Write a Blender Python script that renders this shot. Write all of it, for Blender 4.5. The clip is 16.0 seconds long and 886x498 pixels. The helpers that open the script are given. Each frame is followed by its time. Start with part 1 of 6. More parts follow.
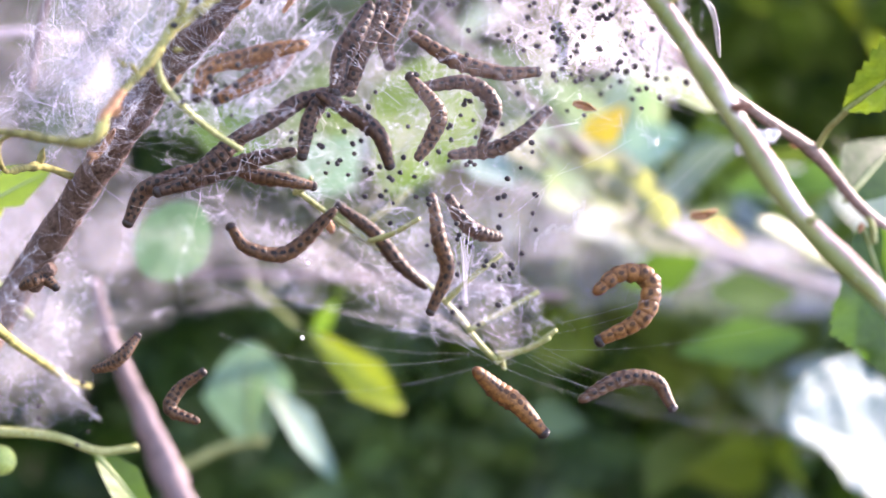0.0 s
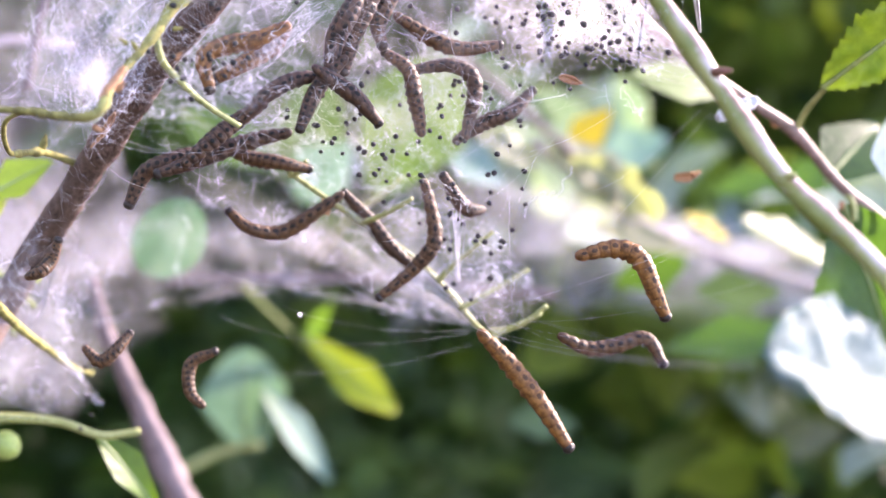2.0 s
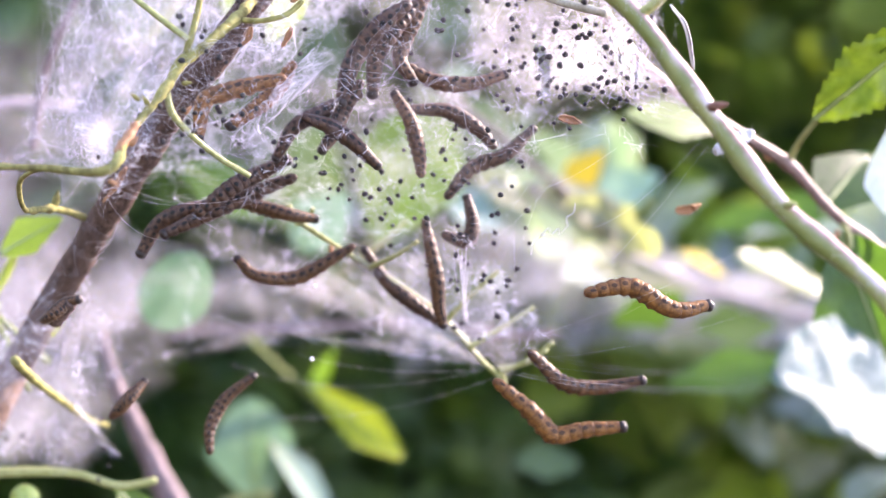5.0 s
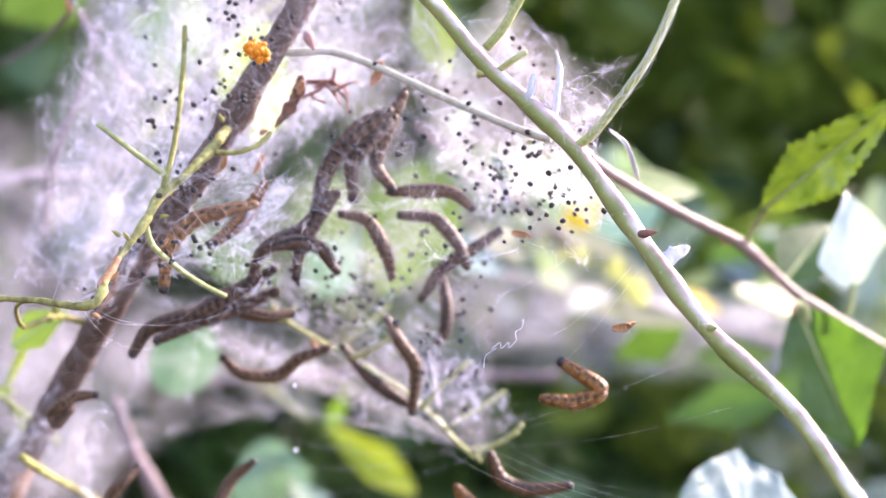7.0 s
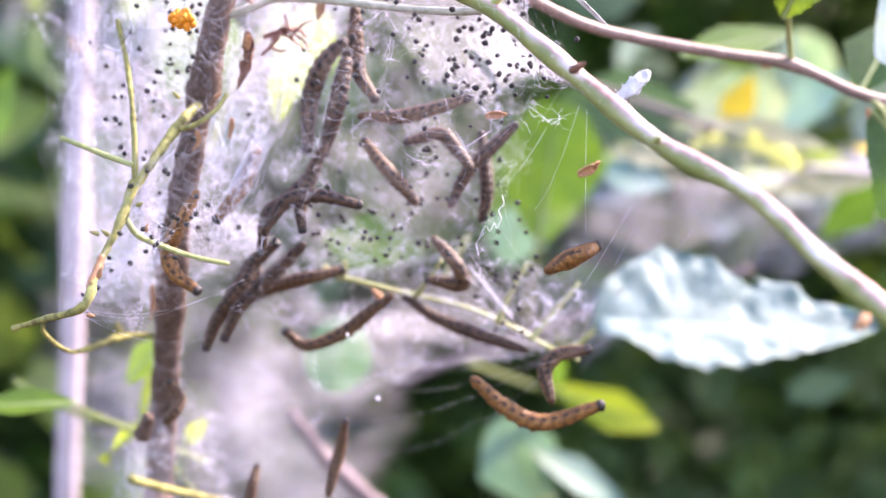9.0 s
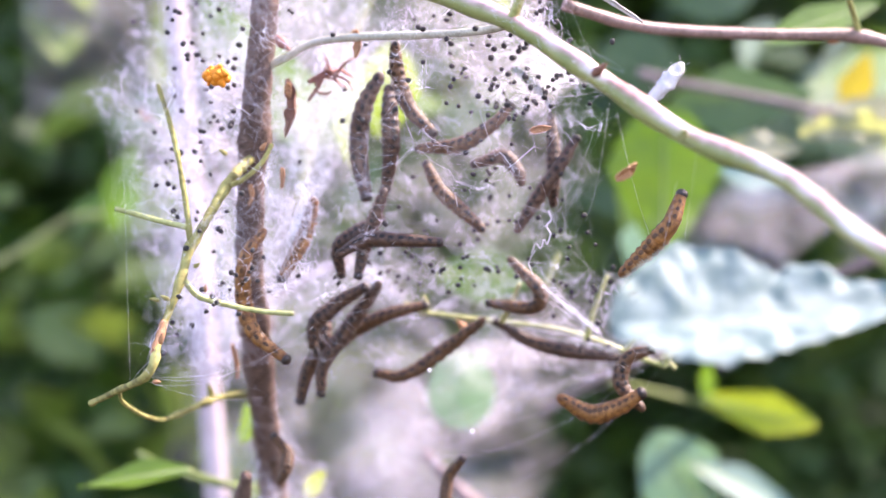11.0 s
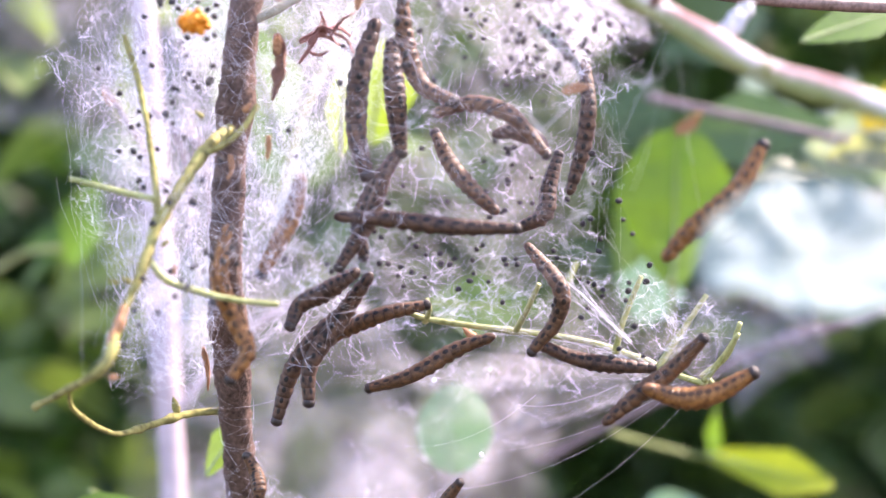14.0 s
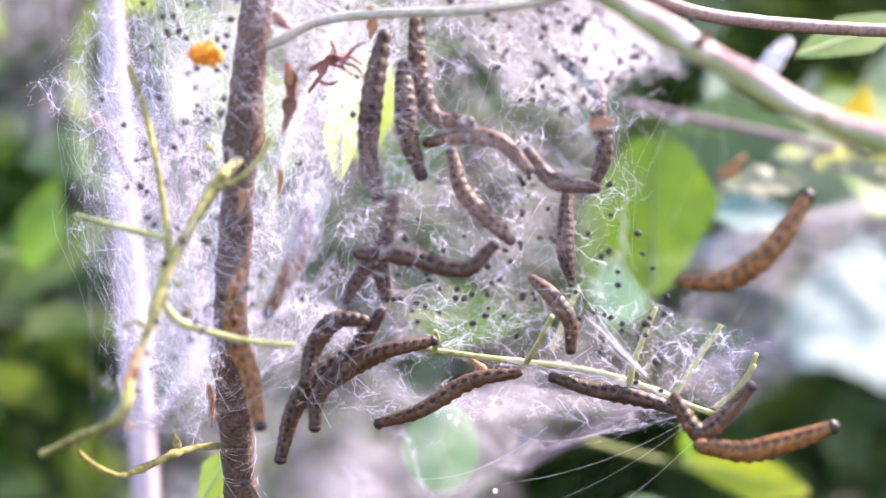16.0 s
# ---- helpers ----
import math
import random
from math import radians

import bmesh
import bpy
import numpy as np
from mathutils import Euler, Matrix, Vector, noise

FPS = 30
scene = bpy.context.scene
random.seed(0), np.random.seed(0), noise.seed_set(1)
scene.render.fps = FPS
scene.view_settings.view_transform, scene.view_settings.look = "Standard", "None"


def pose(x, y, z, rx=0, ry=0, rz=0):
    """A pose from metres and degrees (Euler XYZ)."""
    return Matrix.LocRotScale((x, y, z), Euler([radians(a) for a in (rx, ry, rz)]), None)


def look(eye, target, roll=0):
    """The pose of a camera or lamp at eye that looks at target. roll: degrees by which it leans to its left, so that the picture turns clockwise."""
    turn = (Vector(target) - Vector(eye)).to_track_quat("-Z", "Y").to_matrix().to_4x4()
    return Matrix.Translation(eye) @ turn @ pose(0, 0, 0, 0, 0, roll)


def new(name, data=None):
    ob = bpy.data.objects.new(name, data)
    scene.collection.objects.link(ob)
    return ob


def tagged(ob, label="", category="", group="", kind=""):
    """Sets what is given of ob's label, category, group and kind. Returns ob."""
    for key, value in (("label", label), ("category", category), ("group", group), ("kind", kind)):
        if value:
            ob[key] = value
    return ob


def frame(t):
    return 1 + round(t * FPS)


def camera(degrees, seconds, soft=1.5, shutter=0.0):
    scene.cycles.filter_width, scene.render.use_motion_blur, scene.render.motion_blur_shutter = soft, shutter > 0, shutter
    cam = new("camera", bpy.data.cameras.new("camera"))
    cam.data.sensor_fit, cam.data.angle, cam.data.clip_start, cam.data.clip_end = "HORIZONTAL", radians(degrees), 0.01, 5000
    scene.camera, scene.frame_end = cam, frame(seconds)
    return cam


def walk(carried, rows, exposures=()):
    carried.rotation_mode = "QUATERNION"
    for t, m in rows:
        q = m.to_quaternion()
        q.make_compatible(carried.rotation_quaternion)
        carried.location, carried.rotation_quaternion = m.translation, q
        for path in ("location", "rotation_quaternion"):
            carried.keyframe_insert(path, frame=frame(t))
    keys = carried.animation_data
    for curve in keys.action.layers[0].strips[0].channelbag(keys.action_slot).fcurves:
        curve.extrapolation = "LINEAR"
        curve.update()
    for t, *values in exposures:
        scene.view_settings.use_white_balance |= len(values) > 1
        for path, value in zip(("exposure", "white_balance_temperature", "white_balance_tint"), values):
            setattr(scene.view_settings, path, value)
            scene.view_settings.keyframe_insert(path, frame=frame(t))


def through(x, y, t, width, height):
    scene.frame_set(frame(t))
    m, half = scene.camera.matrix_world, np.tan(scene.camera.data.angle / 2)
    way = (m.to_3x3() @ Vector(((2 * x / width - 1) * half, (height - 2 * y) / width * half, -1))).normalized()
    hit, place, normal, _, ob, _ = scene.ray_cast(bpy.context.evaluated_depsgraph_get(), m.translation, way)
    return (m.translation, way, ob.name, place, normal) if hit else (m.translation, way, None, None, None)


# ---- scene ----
# A silk nest of small caterpillars on a shrub, seen from about a hand and a half away.
# Places of the near things are in millimetres from the nest's middle, which hangs 1.2 m above the ground.
cam = camera(28, 16.0, soft=1.5)
PATH = [
    (0, (-0.02206, -0.21576, 1.18511), (0.00550, 0.03267, 1.18982), 27.86),
    (0.5, (-0.02345, -0.21612, 1.18357), (0.00492, 0.03221, 1.18848), 27.49),
    (1, (-0.02090, -0.21732, 1.18310), (0.00531, 0.03123, 1.18894), 27.63),
    (1.5, (-0.02019, -0.22047, 1.17869), (0.00594, 0.02800, 1.18751), 27.16),
    (2, (-0.01996, -0.22237, 1.17819), (0.00691, 0.02599, 1.18792), 26.91),
    (2.5, (-0.01987, -0.22296, 1.17611), (0.00831, 0.02520, 1.18706), 26.68),
    (3, (-0.02059, -0.22148, 1.17639), (0.00837, 0.02662, 1.18665), 26.57),
    (3.5, (-0.02105, -0.22166, 1.17527), (0.00729, 0.02644, 1.18726), 26.20),
    (5.8, (-0.02363, -0.23122, 1.17829), (0.00348, 0.01669, 1.19580), 24.03),
    (6, (-0.02575, -0.23243, 1.18116), (0.00281, 0.01536, 1.19797), 23.74),
    (6.5, (-0.02287, -0.23958, 1.19081), (0.00233, 0.00875, 1.20483), 23.31),
    (7, (-0.02029, -0.24576, 1.19559), (-0.00037, 0.00325, 1.20561), 23.56),
    (7.5, (-0.00985, -0.24859, 1.19720), (-0.00135, 0.00123, 1.20148), 20.84),
    (8, (0.00002, -0.24986, 1.20002), (0.00005, 0.00014, 1.20004), 15.47),
    (8.5, (0.01770, -0.24524, 1.19707), (0.00211, 0.00427, 1.19594), 10.44),
    (9, (0.02918, -0.23854, 1.19442), (-0.00140, 0.00957, 1.19304), 6.74),
    (9.5, (0.03173, -0.23589, 1.19462), (-0.00978, 0.01064, 1.19431), 3.51),
    (9.7, (0.03419, -0.23537, 1.19690), (-0.01159, 0.01040, 1.19563), 2.46),
    (11.8, (0.04770, -0.22634, 1.18793), (-0.01196, 0.01634, 1.19461), -0.37),
    (12, (0.04574, -0.22465, 1.18483), (-0.01307, 0.01816, 1.19391), -0.27),
    (12.5, (0.04392, -0.21756, 1.18303), (-0.01354, 0.02556, 1.19255), -0.14),
    (13, (0.04089, -0.21453, 1.18209), (-0.01440, 0.02900, 1.19366), -0.06),
    (13.5, (0.03591, -0.20518, 1.18350), (-0.01875, 0.03846, 1.19584), 0.28),
    (14, (0.03252, -0.19879, 1.18345), (-0.02090, 0.04503, 1.19761), 0.68),
    (14.5, (0.02984, -0.19697, 1.18250), (-0.02357, 0.04683, 1.19704), 0.56),
    (15, (0.02779, -0.19572, 1.18061), (-0.02416, 0.04828, 1.19693), 0.91),
    (15.5, (0.02768, -0.19362, 1.18832), (-0.02429, 0.05062, 1.20036), 1.12),
    (16, (0.02181, -0.19596, 1.18995), (-0.02147, 0.05001, 1.20104), 0.26),
]
EXPOSURE, KELVIN, TINT = 2.54, 6930, 30
walk(cam, [(t, look(eye, target, roll)) for t, eye, target, roll in PATH],
     [(0, EXPOSURE, KELVIN, TINT), (16, EXPOSURE, KELVIN, TINT)])
cam.data.dof.use_dof = True
cam.data.dof.focus_distance = 0.214
cam.data.dof.aperture_fstop = 18.0

# ---- light ----
SUN_ELEVATION, SUN_TURN = 50, 55  # degrees; the sun stands behind the nest, to its right
world = bpy.data.worlds.new("sky")
scene.world = world
world.use_nodes = True
sky = world.node_tree.nodes.new("ShaderNodeTexSky")
sky.sky_type, sky.sun_disc = "NISHITA", False
sky.sun_elevation, sky.sun_rotation = radians(SUN_ELEVATION), radians(SUN_TURN)
backdrop_node = world.node_tree.nodes["Background"]
backdrop_node.inputs["Strength"].default_value = 0.15
world.node_tree.links.new(sky.outputs[0], backdrop_node.inputs["Color"])
sun = new("sun", bpy.data.lights.new("sun", "SUN"))
sun.data.energy, sun.data.angle, sun.data.color = 3.3, radians(1.0), (1.0, 0.95, 0.86)
_d = Vector((math.sin(radians(SUN_TURN)) * math.cos(radians(SUN_ELEVATION)),
             math.cos(radians(SUN_TURN)) * math.cos(radians(SUN_ELEVATION)), math.sin(radians(SUN_ELEVATION))))
sun.matrix_world = look((0, 0, 3), Vector((0, 0, 3)) - _d)


# ---- materials ----
def material(name):
    m = bpy.data.materials.new(name)
    m.use_nodes = True
    n = m.node_tree.nodes
    n.clear()
    return m, n, m.node_tree.links


def ramp(n, stops):
    r = n.new("ShaderNodeValToRGB")
    while len(r.color_ramp.elements) < len(stops):
        r.color_ramp.elements.new(0.5)
    for e, (p, c) in zip(r.color_ramp.elements, stops):
        e.position, e.color = p, (*c, 1)
    return r


def noisy(n, l, scale, detail=4.0, distortion=0.0, stretch=None):
    c = n.new("ShaderNodeTexCoord")
    t = n.new("ShaderNodeTexNoise")
    t.inputs["Scale"].default_value, t.inputs["Detail"].default_value = scale, detail
    t.inputs["Distortion"].default_value = distortion
    if stretch:
        mp = n.new("ShaderNodeMapping")
        mp.inputs["Scale"].default_value = stretch
        l.new(c.outputs["Object"], mp.inputs[0])
        l.new(mp.outputs[0], t.inputs["Vector"])
    else:
        l.new(c.outputs["Object"], t.inputs["Vector"])
    return t


def mixed(n, l, kind, fac, a, b):
    m = n.new("ShaderNodeMix")
    m.data_type, m.blend_type = "RGBA", kind
    for socket, v in ((m.inputs["Factor"], fac), (m.inputs["A"], a), (m.inputs["B"], b)):
        if isinstance(v, (int, float)):
            socket.default_value = v
        elif isinstance(v, tuple):
            socket.default_value = (*v, 1)
        else:
            l.new(v, socket)
    return m.outputs["Result"]


def surface(name, dark, light, scale, rough=0.6, fine=6.0, bump=0.3, gloss=0.4, sheen=0.0, depth=0.0002):
    """An opaque skin: two colours mottled at two scales, with fine relief."""
    m, n, l = material(name)
    big, small = noisy(n, l, scale), noisy(n, l, scale * fine, 6.0)
    r = ramp(n, [(0.3, dark), (0.7, light)])
    mid = ramp(n, [(0.25, tuple(0.55 * v for v in dark)), (0.75, tuple(min(1, 1.25 * v) for v in light))])
    l.new(big.outputs[0], r.inputs[0])
    l.new(small.outputs[0], mid.inputs[0])
    p = n.new("ShaderNodeBsdfPrincipled")
    l.new(mixed(n, l, "MIX", 0.5, r.outputs[0], mid.outputs[0]), p.inputs["Base Color"])
    p.inputs["Roughness"].default_value, p.inputs["Specular IOR Level"].default_value = rough, gloss
    p.inputs["Sheen Weight"].default_value = sheen
    b = n.new("ShaderNodeBump")
    b.inputs["Strength"].default_value, b.inputs["Distance"].default_value = bump, depth
    l.new(small.outputs[0], b.inputs["Height"])
    l.new(b.outputs[0], p.inputs["Normal"])
    out = n.new("ShaderNodeOutputMaterial")
    l.new(p.outputs[0], out.inputs[0])
    return m


def leafy(name, dark, light, scale=60.0, through=0.5, rough=0.45, vary=0.0):
    """A leaf's skin: mottled, lit through from behind."""
    m, n, l = material(name)
    big, small = noisy(n, l, scale), noisy(n, l, scale * 9, 5.0)
    r = ramp(n, [(0.3, dark), (0.7, light)])
    l.new(big.outputs[0], r.inputs[0])
    f = ramp(n, [(0.3, (0.75, 0.75, 0.75)), (0.7, (1.0, 1.0, 1.0))])
    l.new(small.outputs[0], f.inputs[0])
    colour = mixed(n, l, "MULTIPLY", 0.8, r.outputs[0], f.outputs[0])
    if vary:
        g = n.new("ShaderNodeNewGeometry")
        v = ramp(n, [(0.0, (1 - vary, 1 - vary, 1 - vary * 0.8)), (0.6, (1, 1, 1)), (0.92, (1.15, 1.1, 0.8)), (1.0, (1.35, 1.1, 0.6))])
        l.new(g.outputs["Random Per Island"], v.inputs[0])
        colour = mixed(n, l, "MULTIPLY", 1.0, colour, v.outputs[0])
    p = n.new("ShaderNodeBsdfPrincipled")
    l.new(colour, p.inputs["Base Color"])
    p.inputs["Roughness"].default_value = rough
    b = n.new("ShaderNodeBump")
    b.inputs["Strength"].default_value, b.inputs["Distance"].default_value = 0.4, 0.0003
    l.new(small.outputs[0], b.inputs["Height"])
    l.new(b.outputs[0], p.inputs["Normal"])
    tr = n.new("ShaderNodeBsdfTranslucent")
    l.new(mixed(n, l, "MULTIPLY", 1.0, colour, (1.5, 1.6, 0.7)), tr.inputs["Color"])
    mx = n.new("ShaderNodeMixShader")
    mx.inputs[0].default_value = through
    l.new(p.outputs[0], mx.inputs[1])
    l.new(tr.outputs[0], mx.inputs[2])
    out = n.new("ShaderNodeOutputMaterial")
    l.new(mx.outputs[0], out.inputs[0])
    return m


def silky(name, low, high, scale, through=0.55):
    """Silk film: matted white fibres with gaps, denser in patches."""
    m, n, l = material(name)

    def maths(kind, a, b=None, clamp=False):
        q = n.new("ShaderNodeMath")
        q.operation, q.use_clamp = kind, clamp
        for k, v in enumerate((a, b)):
            if isinstance(v, (int, float)):
                q.inputs[k].default_value = v
            elif v is not None:
                l.new(v, q.inputs[k])
        return q.outputs[0]
    patches = noisy(n, l, scale, 5.0, 0.8)
    body = n.new("ShaderNodeMapRange")
    body.inputs["From Min"].default_value, body.inputs["From Max"].default_value = 0.4, 0.64
    body.inputs["To Min"].default_value, body.inputs["To Max"].default_value = low, high
    l.new(patches.outputs[0], body.inputs[0])
    # ridges of noise make a mat of curved fibres
    mat = None
    for size, sharp, bent in ((4.5, 9, 1.5), (9, 7, 2.0), (20, 5, 1.0)):
        f = noisy(n, l, scale * size, 2.0, bent)
        ridge = maths("POWER", maths("SUBTRACT", 1.0, maths("ABSOLUTE", maths("MULTIPLY", maths("SUBTRACT", f.outputs[0], 0.5), 4.0)), True), sharp)
        mat = ridge if mat is None else maths("MAXIMUM", mat, ridge)
    rim = n.new("ShaderNodeAttribute")
    rim.attribute_name = "spread"
    weave = n.new("ShaderNodeMath")
    weave.operation = "MULTIPLY_ADD"
    l.new(mat, weave.inputs[0])
    weave.inputs[1].default_value, weave.inputs[2].default_value = 1.6, 0.36
    fac = maths("MULTIPLY", maths("MULTIPLY", body.outputs[0], weave.outputs[0], True), rim.outputs["Fac"])
    d, tr = n.new("ShaderNodeBsdfDiffuse"), n.new("ShaderNodeBsdfTranslucent")
    d.inputs[0].default_value = tr.inputs[0].default_value = (0.86, 0.825, 0.95, 1)
    both, clear, mx = n.new("ShaderNodeMixShader"), n.new("ShaderNodeBsdfTransparent"), n.new("ShaderNodeMixShader")
    both.inputs[0].default_value = through
    l.new(d.outputs[0], both.inputs[1])
    l.new(tr.outputs[0], both.inputs[2])
    l.new(fac, mx.inputs[0])
    l.new(clear.outputs[0], mx.inputs[1])
    l.new(both.outputs[0], mx.inputs[2])
    out = n.new("ShaderNodeOutputMaterial")
    l.new(mx.outputs[0], out.inputs[0])
    return m


BARK = surface("bark_brown", (0.034, 0.021, 0.016), (0.2, 0.13, 0.105), 520, 0.85, 4.0, bump=1.0, depth=0.0005, gloss=0.2)
BARK_PALE = surface("bark_pale", (0.26, 0.2, 0.22), (0.5, 0.42, 0.45), 200, 0.75, bump=0.5)
BARK_PINK = surface("bark_pinkish", (0.12, 0.085, 0.085), (0.28, 0.205, 0.215), 200, 0.75, bump=0.5)


def sunlit_rind(name):
    """A young shoot's rind: green below, pink with painted sunlight above, with pale corky dots."""
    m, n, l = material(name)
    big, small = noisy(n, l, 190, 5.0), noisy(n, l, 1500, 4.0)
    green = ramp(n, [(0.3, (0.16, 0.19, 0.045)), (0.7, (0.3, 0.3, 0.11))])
    # The pale end of the pink paints in sunlight on the upper side.
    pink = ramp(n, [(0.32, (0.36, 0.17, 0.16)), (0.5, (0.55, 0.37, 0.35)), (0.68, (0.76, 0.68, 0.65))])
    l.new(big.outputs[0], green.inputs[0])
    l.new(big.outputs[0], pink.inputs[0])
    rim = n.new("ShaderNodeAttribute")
    rim.attribute_name = "sunny_side"
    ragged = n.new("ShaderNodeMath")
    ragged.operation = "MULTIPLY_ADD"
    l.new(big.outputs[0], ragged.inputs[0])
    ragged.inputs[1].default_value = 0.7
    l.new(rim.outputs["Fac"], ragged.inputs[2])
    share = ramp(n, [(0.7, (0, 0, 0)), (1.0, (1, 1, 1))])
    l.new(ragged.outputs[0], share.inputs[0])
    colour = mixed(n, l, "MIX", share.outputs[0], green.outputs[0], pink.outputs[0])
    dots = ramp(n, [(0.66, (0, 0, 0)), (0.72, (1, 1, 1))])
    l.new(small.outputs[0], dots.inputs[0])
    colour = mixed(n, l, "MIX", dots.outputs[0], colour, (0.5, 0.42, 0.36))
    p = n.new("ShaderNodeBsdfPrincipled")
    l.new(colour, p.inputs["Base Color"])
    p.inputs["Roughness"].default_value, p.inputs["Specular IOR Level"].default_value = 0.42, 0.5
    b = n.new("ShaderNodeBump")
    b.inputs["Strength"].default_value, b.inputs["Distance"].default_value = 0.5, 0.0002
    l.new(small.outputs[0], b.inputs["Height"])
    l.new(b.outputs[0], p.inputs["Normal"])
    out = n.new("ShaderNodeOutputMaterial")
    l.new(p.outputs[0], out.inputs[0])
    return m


SHOOT = sunlit_rind("shoot_green_pink")
SHOOT_RED = surface("shoot_reddish", (0.13, 0.085, 0.06), (0.34, 0.22, 0.2), 260, 0.5, bump=0.5, gloss=0.3)
TWIG = surface("twig_olive", (0.1, 0.085, 0.035), (0.4, 0.37, 0.13), 260, 0.8, 4.0, bump=0.9, gloss=0.12)
SILKED = surface("twig_in_silk", (0.26, 0.25, 0.17), (0.52, 0.5, 0.42), 500, 0.7, bump=0.5)
STALK_GREEN = surface("stalk_deep_green", (0.1, 0.14, 0.03), (0.22, 0.26, 0.08), 300, 0.6, bump=0.3)
STALK = surface("stalk_green", (0.22, 0.25, 0.06), (0.46, 0.46, 0.2), 300, 0.5, bump=0.3)
SCALE = surface("dry_orange", (0.28, 0.11, 0.045), (0.5, 0.26, 0.13), 700, 0.7, bump=0.5)
DRY = surface("dry_brown", (0.09, 0.04, 0.03), (0.26, 0.12, 0.08), 700, 0.8, bump=0.5)
FLOWER_DRY = surface("dry_flower", (0.2, 0.07, 0.055), (0.42, 0.22, 0.19), 900, 0.8, bump=0.6)
PETAL = surface("orange_petal", (0.7, 0.16, 0.004), (0.9, 0.33, 0.015), 1400, 0.6, bump=0.4)
FRASS = surface("frass_black", (0.012, 0.011, 0.012), (0.05, 0.045, 0.045), 1500, 0.8, bump=0.6)
BERRY = surface("berry_green", (0.25, 0.33, 0.07), (0.4, 0.48, 0.14), 300, 0.35, bump=0.2)
HEAD = surface("caterpillar_head", (0.012, 0.008, 0.007), (0.04, 0.025, 0.02), 1500, 0.35, bump=0.3)


def skin(name, dark, light, spots=1.0):
    """A caterpillar's ring: mottled, with shade painted in the creases between rings, pale along the side, with black
    round spots.
    """
    m, n, l = material(name)
    c, info = n.new("ShaderNodeTexCoord"), n.new("ShaderNodeObjectInfo")
    shift = n.new("ShaderNodeVectorMath")
    shift.operation = "ADD"
    scaled = n.new("ShaderNodeVectorMath")
    scaled.operation = "SCALE"
    scaled.inputs["Scale"].default_value = 30
    l.new(info.outputs["Random"], scaled.inputs[0])
    l.new(c.outputs["Object"], shift.inputs[0])
    l.new(scaled.outputs[0], shift.inputs[1])
    big, small = n.new("ShaderNodeTexNoise"), n.new("ShaderNodeTexNoise")
    big.inputs["Scale"].default_value, small.inputs["Scale"].default_value = 1.6, 8.0
    for t in (big, small):
        l.new(shift.outputs[0], t.inputs["Vector"])
    r = ramp(n, [(0.32, dark), (0.68, light)])
    l.new(big.outputs[0], r.inputs[0])
    grain = ramp(n, [(0.3, (0.55, 0.55, 0.55)), (0.7, (1, 1, 1))])
    l.new(small.outputs[0], grain.inputs[0])
    colour = mixed(n, l, "MULTIPLY", 0.7, r.outputs[0], grain.outputs[0])
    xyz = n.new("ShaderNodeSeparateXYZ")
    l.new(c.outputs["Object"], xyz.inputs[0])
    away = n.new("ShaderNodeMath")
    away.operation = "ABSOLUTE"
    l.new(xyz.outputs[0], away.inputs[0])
    # Shade painted into the colour, darkest where two rings meet.
    crease_shade = ramp(n, [(0.34, (1, 1, 1)), (0.54, (0.66, 0.6, 0.57))])
    l.new(away.outputs[0], crease_shade.inputs[0])
    colour = mixed(n, l, "MULTIPLY", 1.0, colour, crease_shade.outputs[0])
    nearest = None
    for deg, x in ((58, -0.1), (122, -0.1)):
        a = radians(deg)
        d = n.new("ShaderNodeVectorMath")
        d.operation = "DISTANCE"
        d.inputs[1].default_value = (x, math.cos(a), math.sin(a))
        l.new(c.outputs["Object"], d.inputs[0])
        if nearest is None:
            nearest = d.outputs["Value"]
        else:
            least = n.new("ShaderNodeMath")
            least.operation = "MINIMUM"
            l.new(nearest, least.inputs[0])
            l.new(d.outputs["Value"], least.inputs[1])
            nearest = least.outputs[0]
    spot = ramp(n, [(0.23, (0.02, 0.017, 0.017)), (0.31, (1, 1, 1))])
    l.new(nearest, spot.inputs[0])
    colour = mixed(n, l, "MULTIPLY", spots, colour, spot.outputs[0])
    p = n.new("ShaderNodeBsdfPrincipled")
    l.new(colour, p.inputs["Base Color"])
    p.inputs["Roughness"].default_value, p.inputs["Sheen Weight"].default_value = 0.5, 0.03
    p.inputs["Specular IOR Level"].default_value = 0.35
    p.inputs["Subsurface Weight"].default_value, p.inputs["Subsurface Radius"].default_value = 0.0, (0.001, 0.0005, 0.0003)
    b = n.new("ShaderNodeBump")
    b.inputs["Strength"].default_value, b.inputs["Distance"].default_value = 0.5, 0.0001
    l.new(small.outputs[0], b.inputs["Height"])
    l.new(b.outputs[0], p.inputs["Normal"])
    out = n.new("ShaderNodeOutputMaterial")
    l.new(p.outputs[0], out.inputs[0])
    return m


FLUFF = surface("silk_fluff", (0.68, 0.66, 0.71), (0.92, 0.9, 0.94), 900, 0.95, bump=1.0, depth=0.0005)
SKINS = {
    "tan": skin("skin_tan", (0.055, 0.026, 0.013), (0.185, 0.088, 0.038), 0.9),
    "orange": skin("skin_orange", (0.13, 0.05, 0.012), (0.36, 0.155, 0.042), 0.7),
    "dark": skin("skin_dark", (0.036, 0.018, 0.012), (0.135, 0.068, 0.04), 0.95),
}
LEAF = leafy("leaf_green", (0.06, 0.14, 0.012), (0.13, 0.25, 0.03), 90, 0.45)
LEAF_FIRM = leafy("leaf_firm_green", (0.055, 0.105, 0.012), (0.16, 0.23, 0.03), 260, 0.22, 0.33)
